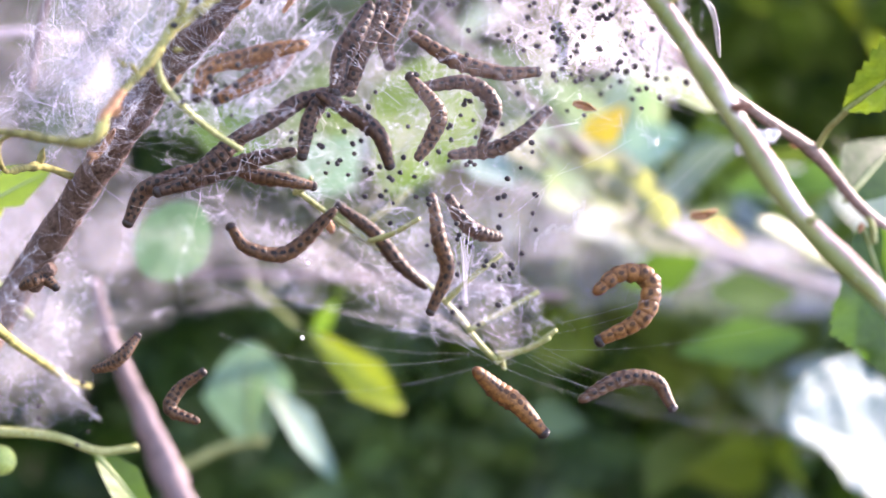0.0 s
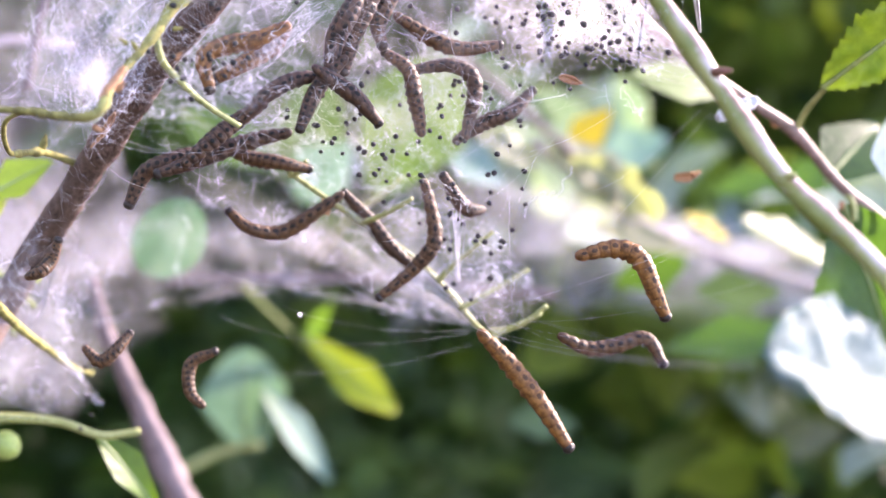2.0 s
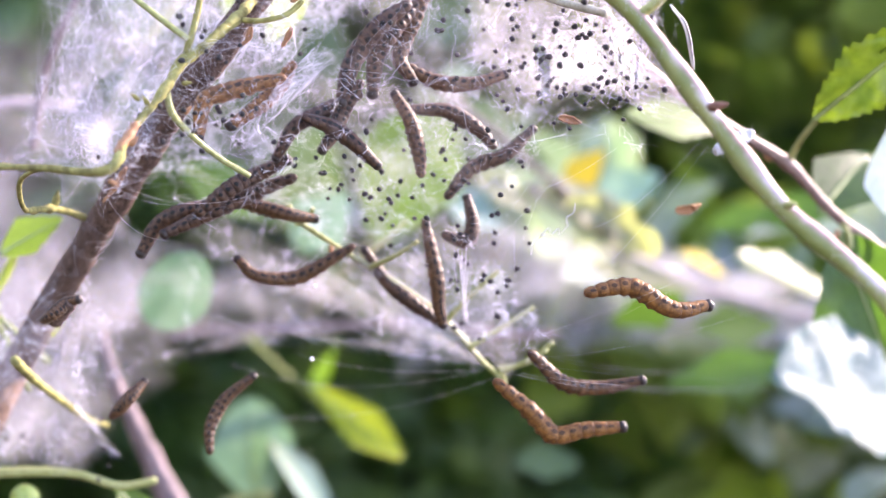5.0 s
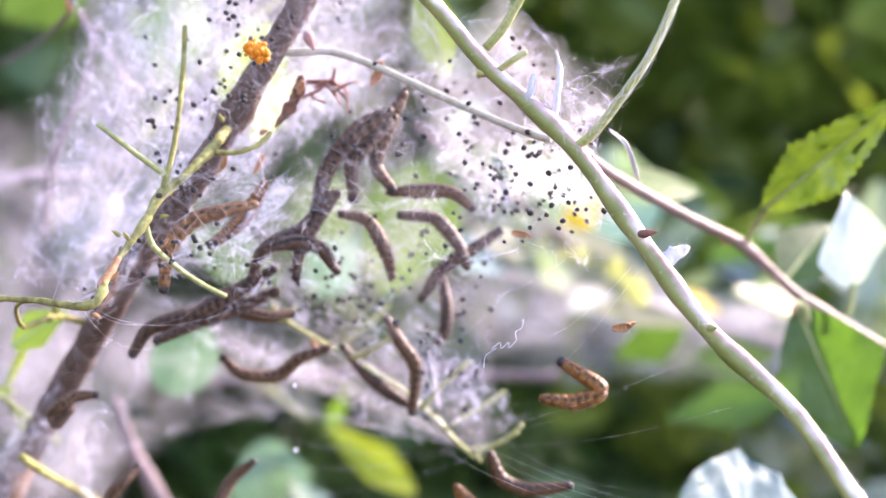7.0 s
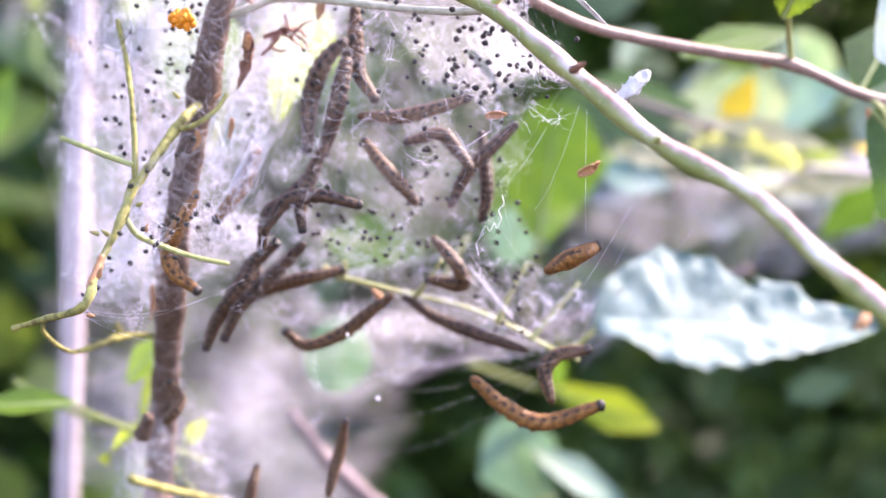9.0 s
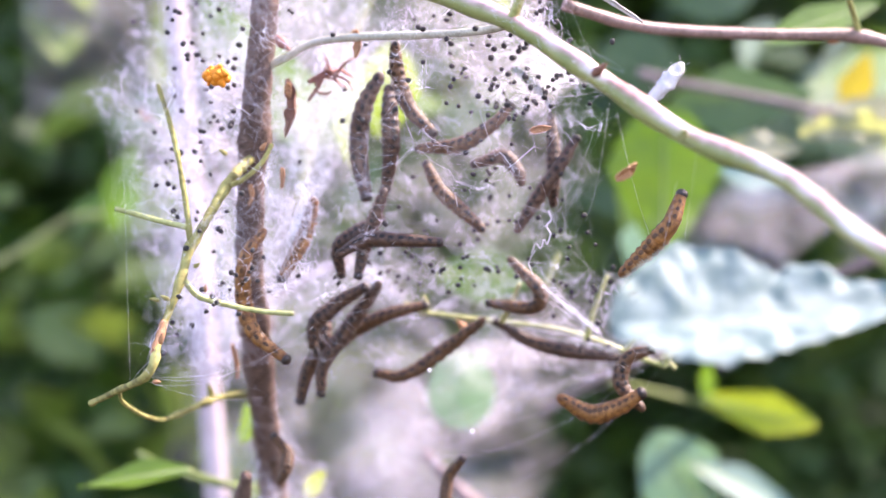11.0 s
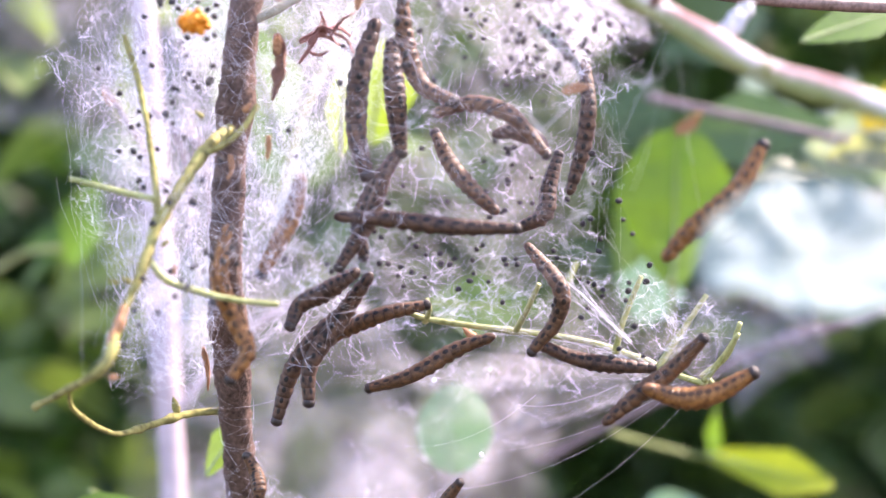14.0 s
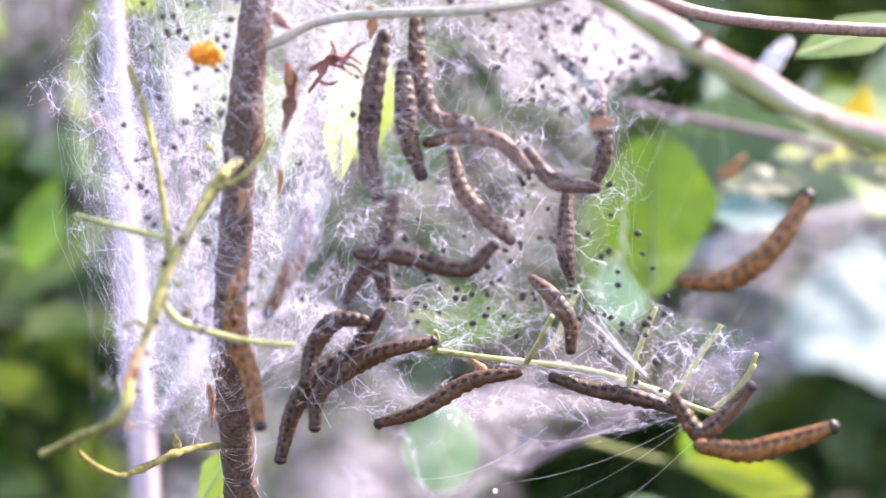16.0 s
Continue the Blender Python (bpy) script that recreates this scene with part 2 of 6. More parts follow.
LEAF_MID = leafy("leaf_mid_green", (0.07, 0.15, 0.01), (0.125, 0.22, 0.02), 60, 0.45)
LEAF_TEAL = leafy("leaf_teal", (0.08, 0.17, 0.15), (0.15, 0.26, 0.23), 70, 0.3, 0.6)
# White base colour stands for light gleaming on the leaf.
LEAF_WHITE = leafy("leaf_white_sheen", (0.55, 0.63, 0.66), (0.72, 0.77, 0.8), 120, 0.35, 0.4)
LEAF_DARK = leafy("leaf_deep_green", (0.035, 0.09, 0.015), (0.08, 0.17, 0.03), 90, 0.45)
LEAF_LIME = leafy("leaf_lime", (0.3, 0.38, 0.012), (0.44, 0.5, 0.025), 70, 0.5)
LEAF_GLOW = leafy("leaf_light_green", (0.17, 0.26, 0.018), (0.26, 0.36, 0.035), 70, 0.4)
LEAF_GOLD = leafy("leaf_gold", (0.55, 0.36, 0.015), (0.7, 0.5, 0.03), 70, 0.4)
# The bluish tones of these two carry the sky's reflection in the colour.
LEAF_BLUE = leafy("leaf_bluish", (0.15, 0.28, 0.24), (0.28, 0.42, 0.38), 70, 0.3, 0.65)
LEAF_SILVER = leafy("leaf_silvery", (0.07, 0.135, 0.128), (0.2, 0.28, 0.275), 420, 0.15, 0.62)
VEIN = surface("leaf_vein", (0.2, 0.26, 0.08), (0.36, 0.42, 0.18), 300, 0.5)
# Hedge leaves in shaded and sunlit copies; light and shade set in the colour.
HEDGE = leafy("shaded_hedge_leaf", (0.028, 0.07, 0.013), (0.07, 0.15, 0.03), 20, 0.25, 0.5, 0.6)
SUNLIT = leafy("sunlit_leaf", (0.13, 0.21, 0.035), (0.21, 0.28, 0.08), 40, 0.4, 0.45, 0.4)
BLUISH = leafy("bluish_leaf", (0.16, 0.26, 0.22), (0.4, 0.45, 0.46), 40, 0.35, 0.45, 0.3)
SHADED_GREEN = leafy("shaded_green_leaf", (0.06, 0.13, 0.04), (0.13, 0.21, 0.08), 40, 0.3, 0.5, 0.4)
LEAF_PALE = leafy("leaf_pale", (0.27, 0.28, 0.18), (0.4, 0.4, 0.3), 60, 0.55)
FILM = silky("silk_film", 0.01, 0.12, 90)
FILM_DENSE = silky("silk_film_dense", 0.05, 0.24, 90)
FILM_THIN = silky("silk_film_thin", 0.0, 0.14, 90)
FILM_VEIL = silky("silk_film_veil", 0.0, 0.035, 110)
FILM_OLD = silky("silk_film_old", 0.04, 0.23, 40)
FILM_SMOOTH = silky("silk_film_smooth", 0.1, 0.27, 60)
FILM_HAZE = silky("silk_film_haze", 0.16, 0.5, 40)
FILM_SHEER = silky("silk_film_sheer", 0.03, 0.16, 60)
SOIL = surface("soil", (0.022, 0.016, 0.011), (0.06, 0.046, 0.03), 8, 0.95, bump=0.8, depth=0.01)


def thread_material():
    m, n, l = material("silk_thread")
    p, tr, mx = n.new("ShaderNodeBsdfPrincipled"), n.new("ShaderNodeBsdfTranslucent"), n.new("ShaderNodeMixShader")
    p.inputs["Base Color"].default_value = tr.inputs[0].default_value = (0.87, 0.86, 0.93, 1)
    p.inputs["Roughness"].default_value = 0.35
    mx.inputs[0].default_value = 0.45
    l.new(p.outputs[0], mx.inputs[1])
    l.new(tr.outputs[0], mx.inputs[2])
    out = n.new("ShaderNodeOutputMaterial")
    l.new(mx.outputs[0], out.inputs[0])
    return m


THREAD = thread_material()

# ---- tools ----
MID = Vector((0, 0, 1.2))


def mm(p):
    return Vector(p) / 1000 + MID


def mesh_of(name, bm, *mats):
    me = bpy.data.meshes.new(name)
    bm.to_mesh(me)
    bm.free()
    for m in mats:
        me.materials.append(m)
    for f in me.polygons:
        f.use_smooth = True
    return me


def part(name, bm, mat, parent, label=""):
    ob = new(name, mesh_of(name, bm, *(mat if isinstance(mat, tuple) else (mat,))))
    ob.parent = parent
    return tagged(ob, label)


def thing(name, at, label, category, group="", kind=""):
    ob = new(name)
    ob.empty_display_size = 0.005
    ob.location = at
    return tagged(ob, label, category, group, kind)


def smooth_line(pts, n):
    """n + 1 points at even steps along a smooth line through pts."""
    pts = [Vector(p) for p in pts]
    ext = [2 * pts[0] - pts[1], *pts, 2 * pts[-1] - pts[-2]]
    fine = []
    for i in range(1, len(ext) - 2):
        a, b, c, d = ext[i - 1:i + 3]
        for k in range(16):
            u = k / 16
            fine.append(0.5 * (2 * b + (c - a) * u + (2 * a - 5 * b + 4 * c - d) * u * u + (3 * b - a - 3 * c + d) * u ** 3))
    fine.append(pts[-1])
    run = [0.0]
    for a, b in zip(fine, fine[1:]):
        run.append(run[-1] + (b - a).length)
    out, k = [], 0
    for i in range(n + 1):
        s = run[-1] * i / n
        while k < len(run) - 2 and run[k + 1] < s:
            k += 1
        step = run[k + 1] - run[k]
        out.append(fine[k].lerp(fine[k + 1], (s - run[k]) / step if step else 0))
    return out


def tube(bm, line, radius, sides=10, rough=0.0, close=True):
    """A tube along line; radius is a number or a function of the way along, 0 to 1. rough: unevenness, as a share of the radius."""
    rings, up = [], Vector((0.13, -1, 0.07)).normalized()
    last = len(line) - 1
    for i, p in enumerate(line):
        along = (line[min(i + 1, last)] - line[max(i - 1, 0)]).normalized()
        side = along.cross(up)
        side = side.normalized() if side.length > 1e-4 else along.orthogonal().normalized()
        up = side.cross(along).normalized()
        r = radius(i / last) if callable(radius) else radius
        ring = []
        for k in range(sides):
            a = 2 * math.pi * k / sides
            w = side * math.cos(a) + up * math.sin(a)
            q = 1 + rough * (noise.noise((p + w * r) * 900) + 0.7 * noise.noise((p + w * r) * 260)) if rough else 1
            ring.append(bm.verts.new(p + w * r * q))
        rings.append(ring)
    for a, b in zip(rings, rings[1:]):
        for k in range(sides):
            bm.faces.new((a[k], a[(k + 1) % sides], b[(k + 1) % sides], b[k]))
    if close:
        bm.faces.new(rings[0][::-1])
        bm.faces.new(rings[-1])
    return bm


def stick(name, pts, r0, r1, mat, parent, label="", steps=36, sides=12, rough=0.08, nodes=()):
    """A tapering twig under parent through points in millimetres; nodes: (way along, swelling)."""
    base = parent.location

    def radius(u):
        r = r0 + (r1 - r0) * u
        for at, swell in nodes:
            r *= 1 + swell * math.exp(-((u - at) / 0.025) ** 2)
        return r / 1000
    line = smooth_line([mm(p) - base for p in pts], steps)
    ob = part(name, tube(bmesh.new(), line, radius, sides, rough), mat, parent, label)
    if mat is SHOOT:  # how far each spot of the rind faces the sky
        sunny_side = ob.data.attributes.new("sunny_side", "FLOAT", "POINT")
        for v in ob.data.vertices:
            sunny_side.data[v.index].value = 0.5 - 0.5 * v.normal.dot(Vector((0.45, 0.1, 0.89)))  # tubes are wound inside out
    return ob


def bud(name, at, size, mat, parent, tip=(0, 0, 1), label=""):
    """A pointed scale or bud, size in millimetres."""
    bm = bmesh.new()
    tip = Vector(tip).normalized() * size / 1000
    start = mm(at) - parent.location
    line = [start + tip * u for u in (0, 0.15, 0.35, 0.6, 0.85, 1.0)]
    prof = (0.14, 0.22, 0.25, 0.19, 0.1, 0.02)
    tube(bm, line, lambda u: size / 1000 * float(np.interp(u, (0, 0.2, 0.4, 0.6, 0.8, 1), prof)), 7, 0.15)
    return part(name, bm, mat, parent, label)


# ---- ground and surroundings ----
def ground():
    bm = bmesh.new()
    n = 60
    grid = []
    for i in range(n + 1):
        row = []
        for j in range(n + 1):
            x, y = (2 * i / n - 1), (2 * j / n - 1)
            x, y = 400 * math.copysign(abs(x) ** 4, x), 400 * math.copysign(abs(y) ** 4, y)
            row.append(bm.verts.new((x, y, 0.05 * noise.noise((x * 0.9, y * 0.9, 0)))))
        grid.append(row)
    for i in range(n):
        for j in range(n):
            bm.faces.new((grid[i][j], grid[i + 1][j], grid[i + 1][j + 1], grid[i][j + 1]))
    ob = new("ground", mesh_of("ground", bm, SOIL))
    tagged(ob, "dark bare soil under the shrubs", "ground", kind="structure")


ground()


def leaf_cloud(name, count, box, size, mat, label, category, gaps=0.0, gap_scale=3.0, seed=1, rounded=False):
    """Many loose leaves in a box (x0, x1, y0, y1, z0, z1), each a folded pointed blade; gaps: how much of it stays empty."""
    rng = random.Random(seed)
    verts, faces = [], []
    outline = ((0, 0), (0.25, 0.3), (0.55, 0.36), (0.82, 0.2), (1, 0), (0.82, -0.2), (0.55, -0.36), (0.25, -0.3))
    made = 0
    while made < count:
        p = Vector((rng.uniform(*box[:2]), rng.uniform(*box[2:4]), rng.uniform(*box[4:])))
        if rounded:  # an uneven crown in place of straight sides
            a, b = (2 * (p.x - box[0]) / (box[1] - box[0]) - 1), (2 * (p.y - box[2]) / (box[3] - box[2]) - 1)
            c = max(0.0, 2 * (p.z - box[4]) / (box[5] - box[4]) - 1)
            if a ** 4 + b ** 4 + c ** 4 > 0.75 + 0.6 * noise.noise(p * 1.7):
                continue
        if noise.noise(p * gap_scale) * 0.5 + 0.5 < gaps * rng.uniform(0.7, 1.2):
            continue
        turn = Euler((rng.gauss(0.5, 0.6), rng.gauss(0, 0.6), rng.uniform(0, 6.28))).to_matrix()
        s = size * rng.uniform(0.6, 1.35)
        k = len(verts)
        for u, v in outline:
            verts.append(p + turn @ Vector((v * s, u * s, abs(v) * 0.35 * s - 0.25 * s * u * u)))
        verts.append(p + turn @ Vector((0, 0.5 * s, -0.06 * s)))
        for a in range(8):
            faces.append((k + a, k + (a + 1) % 8, k + 8))
        made += 1
    me = bpy.data.meshes.new(name)
    me.from_pydata(verts, [], faces)
    me.materials.append(mat)
    return tagged(new(name, me), label, category, kind="stuff")


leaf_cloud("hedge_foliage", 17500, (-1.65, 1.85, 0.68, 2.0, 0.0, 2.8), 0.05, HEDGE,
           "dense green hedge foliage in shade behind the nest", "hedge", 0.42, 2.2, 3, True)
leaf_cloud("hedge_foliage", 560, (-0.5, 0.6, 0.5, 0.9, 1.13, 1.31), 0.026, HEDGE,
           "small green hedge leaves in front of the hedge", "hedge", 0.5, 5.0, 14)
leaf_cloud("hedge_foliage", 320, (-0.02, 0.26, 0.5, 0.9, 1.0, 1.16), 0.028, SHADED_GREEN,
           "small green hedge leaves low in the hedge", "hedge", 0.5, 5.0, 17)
# These stand in shade but take the sunlit colour to brighten the top.
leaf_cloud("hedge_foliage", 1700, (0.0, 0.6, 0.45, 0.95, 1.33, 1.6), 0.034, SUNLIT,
           "small hedge leaves in the sunlit colour high up", "hedge", 0.4, 5.0, 16)
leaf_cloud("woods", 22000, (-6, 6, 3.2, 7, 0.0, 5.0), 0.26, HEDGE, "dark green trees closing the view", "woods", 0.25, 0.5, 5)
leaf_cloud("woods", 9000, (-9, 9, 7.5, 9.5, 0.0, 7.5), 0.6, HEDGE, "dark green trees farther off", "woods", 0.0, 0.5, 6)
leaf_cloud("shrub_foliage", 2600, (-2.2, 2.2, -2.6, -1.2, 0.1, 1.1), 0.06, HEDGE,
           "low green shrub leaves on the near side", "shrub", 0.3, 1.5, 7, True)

# Unseen crown overhead, added to keep the sun off the hedge.
leaf_cloud("shade_canopy", 5000, (-2.0, 3.2, 1.3, 3.4, 2.5, 3.3), 0.09, HEDGE, "unseen leafy crown added to shade the hedge", "tree crown", 0.25, 1.5, 12)
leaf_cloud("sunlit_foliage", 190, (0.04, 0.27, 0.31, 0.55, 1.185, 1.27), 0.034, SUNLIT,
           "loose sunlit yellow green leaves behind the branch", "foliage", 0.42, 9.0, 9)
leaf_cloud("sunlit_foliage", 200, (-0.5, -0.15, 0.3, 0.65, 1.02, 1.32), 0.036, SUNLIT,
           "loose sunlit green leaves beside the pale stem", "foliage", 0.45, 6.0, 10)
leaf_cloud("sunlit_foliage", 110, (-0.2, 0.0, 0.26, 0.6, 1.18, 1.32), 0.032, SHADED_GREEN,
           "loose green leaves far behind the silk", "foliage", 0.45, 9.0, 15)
# Leaves added to give the pale grey blur behind the silk.
leaf_cloud("pale_foliage", 120, (0.0, 0.2, 0.26, 0.55, 1.205, 1.265), 0.03, BLUISH,
           "loose leaves added for the bluish grey blur behind", "foliage", 0.45, 9.0, 11)

# ---- leaves ----
def blade(base, tip, face, width, serrate=0.0, curl=0.0, fold=0.15, crinkle=0.0, widest=0.45, nu=28, nv=12, bites=(), wave=3.0, blunt=0.8, ribs=0.004, oval=False):
    """A leaf's blade from base to tip (metres) facing the way of face; width in metres; bites: (along, across, radius) holes."""
    axis = tip - base
    length = axis.length
    ax = axis.normalized()
    side = ax.cross(Vector(face)).normalized()
    nrm = side.cross(ax).normalized()
    bm = bmesh.new()
    grid = []
    for i in range(nu + 1):
        u = i / nu
        w = (u / widest) ** 0.62 if u < widest else ((1 - u) / (1 - widest)) ** blunt
        if oval:
            w = max(4 * u * (1 - u), 0.0) ** 0.55
        w = max(w, 0.0) * (1 - 0.12 * abs(u - widest))
        row = []
        for j in range(nv + 1):
            v = 2 * j / nv - 1
            edge = 1 + serrate * ((u * 17 * (1 + 0.1 * v)) % 1 - 0.4) if abs(v) > 0.99 else 1
            p = base + ax * length * u + side * width / 2 * w * v * edge
            lift = fold * abs(v) * width / 2 * w - curl * length * (u - 0.1) ** 2 * (1 + 0.4 * v)
            q = p * 1000 / (width * 1000)
            lift += crinkle * width * (noise.noise(q * wave) + 0.5 * noise.noise(q * wave * 2.3)) * (0.35 + abs(v))
            lift += ribs * width * math.cos(u * 38 + abs(v) * 9) * abs(v) ** 0.5
            row.append(bm.verts.new(p + nrm * lift))
        grid.append(row)
    for i in range(nu):
        for j in range(nv):
            u, v = (i + 0.5) / nu, 2 * (j + 0.5) / nv - 1
            if any(((u - a) / r) ** 2 + ((v - b) / (r * 2.2)) ** 2 < 1 for a, b, r in bites):
                continue
            bm.faces.new((grid[i][j], grid[i + 1][j], grid[i + 1][j + 1], grid[i][j + 1]))
    ridge = [grid[i][nv // 2].co + nrm * -0.00006 for i in range(nu + 1)]
    bm.verts.index_update()
    loose = [v for v in bm.verts if not v.link_faces]
    for v in loose:
        bm.verts.remove(v)
    return bm, ridge


def leaf(parent, base, tip, face, width, mat, label="", vein=True, **shape):
    """A leaf with its midrib, as a part of parent; places in millimetres."""
    b, t = mm(base) - parent.location, mm(tip) - parent.location
    bm, ridge = blade(b, t, face, width / 1000, **shape)
    ob = part("leaf", bm, mat, parent, label)
    if vein:
        part("midrib", tube(bmesh.new(), ridge, lambda u: 0.0004 * (1.1 - u), 6), VEIN, ob)
    return ob


# ---- the brown stem with its side twigs ----
stem = thing("shrub_stem", mm((-62, 45, -1200)), "rough brown woody stem wrapped in silk, rooted in the soil", "stem")
stick("trunk", [(-44.2, 32.5, -48.9), (-42.9, 25, -37.6), (-41.8, 20, -31.3), (-38.8, 5, -11.4), (-35.3, -5, 1.2), (-33.1, -8, 17.9), (-32, -8.7, 25.8), (-31.1, -8.7, 38.3), (-29, -10, 56.7)], 2.15, 1.6, BARK, stem, steps=130, sides=18, rough=0.16, nodes=((0.3, 0.15), (0.37, 0.25), (0.62, 0.2), (0.8, 0.15)))
stick("trunk_base", [(-62, 45, -1200), (-58, 42, -700), (-48, 35, -250), (-44.2, 32.5, -48.5)], 4.5, 2.3, BARK, stem, steps=60, rough=0.12)
# pale twig on its near side
stick("side_twig", [(-34, -6.5, 9), (-34.1, -12, 6.8), (-34.4, -16.2, 4.6), (-36.1, -20, -0.7), (-37.6, -21.2, -3.8), (-37.8, -23.7, -7.6), (-38.9, -27.5, -14.2), (-39, -31.2, -18.7), (-46, -25, -21.4), (-50.7, -22, -23.2)], 0.66, 0.36, TWIG, stem, "pale olive side twig with orange scales", 110, 12, 0.3, ((0.2, 0.2), (0.38, 0.35), (0.46, 0.25), (0.68, 0.35), (0.74, 0.3)))
stick("side_twig", [(-37.5, -21, -2.8), (-38.7, -20, 3.4), (-41.2, -17.5, 11.2), (-43.8, -16.2, 17.7)], 0.42, 0.28, TWIG, stem, "", 40, 8, 0.3)
stick("side_twig", [(-38, -21, -0.9), (-41.7, -20.5, -0.1), (-45.3, -19.7, 0.8), (-48.5, -19, 1.6)], 0.38, 0.3, STALK, stem, "", 24, 8, 0.1)
stick("side_twig", [(-37.5, -23.2, -7.6), (-35.8, -22.5, -9.6), (-32.6, -20, -10.8), (-28.9, -18.5, -11.6), (-25, -17.7, -11.9)], 0.42, 0.3, STALK, stem, "", 30, 8, 0.1)
stick("side_twig", [(-34.4, -16.3, 4.3), (-31.8, -17.5, 5.1), (-29.3, -17.5, 7.1), (-28.3, -16.2, 9.6)], 0.35, 0.3, TWIG, stem, "", 20, 8, 0.12)
stick("side_twig", [(-44.5, -25.8, -21), (-47.2, -21, -22), (-48.9, -15, -24), (-48.2, -6.2, -26.6), (-47.6, 4, -26), (-46.6, 11.1, -25.1), (-43.8, 14, -24.6), (-40.8, 15, -24.4)], 0.2, 0.5, TWIG, stem, "thin curved olive stalk", 44, 8, 0.25, ((0.6, 0.4), (0.8, 0.5)))
bud("bud", (-46.8, 10.5, -24.8), 2.2, TWIG, stem, (-0.2, -0.3, 1))
for at, size, tip in (((-38.1, -29.5, -15.2), 1.5, (0.3, -0.3, 1)), ((-38.7, -29.5, -16.8), 1.4, (-0.2, -0.4, 1)), ((-29.5, -17, 8.9), 1.3, (0.6, -0.3, 0.6)), ((-34.6, -23.7, -9), 1.2, (0.3, -0.3, 1)), ((-38.4, -31, -19.7), 1.2, (1, -0.3, 0))):
    bud("bud_scale", at, size, SCALE, stem, tip, "dry orange scale")
stick("leaf_scar", [(-38.55, -26.8, -12.6), (-38.85, -28, -14.4), (-39, -29.6, -16.6)], 0.56, 0.5, SCALE, stem, "torn orange bark on the side twig", 16, 9, 0.45)
bud("bud_scale", (-29.6, -10, 24.1), 3.0, FLOWER_DRY, stem, (0.7, -0.3, -0.7), "pinkish dry bud scale")
bud("bud_scale", (-34.4, -16.2, 8.4), 1.3, TWIG, stem, (-1, -0.3, 0.8))
stick("side_twig", [(-42.9, 11.2, -45.3), (-40.2, 20, -47.4), (-36.2, 30, -49.5), (-31.9, 38.8, -51.3), (-29.1, 41.3, -51.1)], 0.7, 0.42, TWIG, stem, "olive side twig low on the stem", 24, 8, 0.12)
stick("side_twig", [(-32.1, -8.2, 20.3), (-29.2, -8.2, 21.5), (-25.6, -7.5, 23.4), (-18.7, -10, 23.7), (-9.6, -12.5, 23.3), (-1.8, -17.5, 22.8), (4.2, -25, 22.4)], 0.55, 0.5, SILKED, stem, "pale twig running behind the silk", 40, 8, 0.12)
stick("thorn", [(-40.2, 5, -38.1), (-39.4, 3.7, -36.4), (-38.8, 2.5, -34.9)], 1.2, 0.8, BARK, stem, "", 8, 8, 0.15)

for at, tip in (((-38.5, -25.7, -10), (-1, -0.4, 0.6)), ((-36.4, -22.5, -5.9), (0.8, -0.5, 0.4)), ((-39.6, -26.2, -10), (-1, -0.3, 0.2))):
    bud("bud", at, 1.3, TWIG, stem, tip)

# ---- the twig that carries the lower caterpillars ----
fork = thing("bare_twig", mm((-21, 10, -10.1)), "thin pale green forked twig with bare leaf stalks in silk", "twig")
stick("shoot", [(-19, 14.6, -11.4), (-16.7, 16.2, -12.7), (-8, 17.5, -13.9), (2.1, 17.5, -15.1), (8.9, 17.5, -17), (14, 18.7, -19.2), (17.8, 18.7, -20.4)], 0.36, 0.38, STALK, fork, "", 50, 8, 0.1, ((0.35, 0.3), (0.8, 0.3)))
for p in ([(-16.9, 16.7, -13.1), (-15.9, 15, -11.7), (-16, 13.7, -10.4)], [(7, 15, -16.7), (8.2, 13.7, -12.7), (10.4, 12.5, -7.5)], [(11.8, 17.5, -18.6), (14.7, 17.5, -14.2), (17.8, 17.5, -9.5)], [(17.2, 18.7, -19.4), (20.3, 17.5, -16.7), (21.9, 15.5, -12.9)], [(17, 19, -19.1), (18.1, 19.2, -19.9), (18.9, 19.5, -20.8)], [(-5.3, 16.2, -14.1), (-3.4, 12.5, -11.8), (-1.5, 10, -8.6)], [(17.4, 18.7, -20), (19.8, 17, -17), (21.7, 15.5, -14.2)]):
    stick("leaf_stalk", p, 0.4, 0.3, STALK, fork, "", 14, 8, 0.1)
bud("bud_scale", (-10.2, 16.2, -15.4), 2.4, SCALE, fork, (-0.6, -0.3, 0.6), "dry orange scale")

# ---- the leaning branch in front ----
branch = thing("green_branch", mm((240, -50, -1200)), "smooth green and reddish young branch crossing in front of the nest", "branch")
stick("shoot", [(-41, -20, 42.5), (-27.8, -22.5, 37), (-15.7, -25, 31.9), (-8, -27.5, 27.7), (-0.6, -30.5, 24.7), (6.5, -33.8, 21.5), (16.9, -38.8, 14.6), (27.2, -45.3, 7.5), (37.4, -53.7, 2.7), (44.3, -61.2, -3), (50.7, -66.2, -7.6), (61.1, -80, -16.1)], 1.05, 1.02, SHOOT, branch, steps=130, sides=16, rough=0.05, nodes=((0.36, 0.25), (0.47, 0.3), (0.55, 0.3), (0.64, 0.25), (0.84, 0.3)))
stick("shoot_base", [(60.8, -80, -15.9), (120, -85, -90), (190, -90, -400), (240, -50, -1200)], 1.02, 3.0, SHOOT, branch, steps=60)
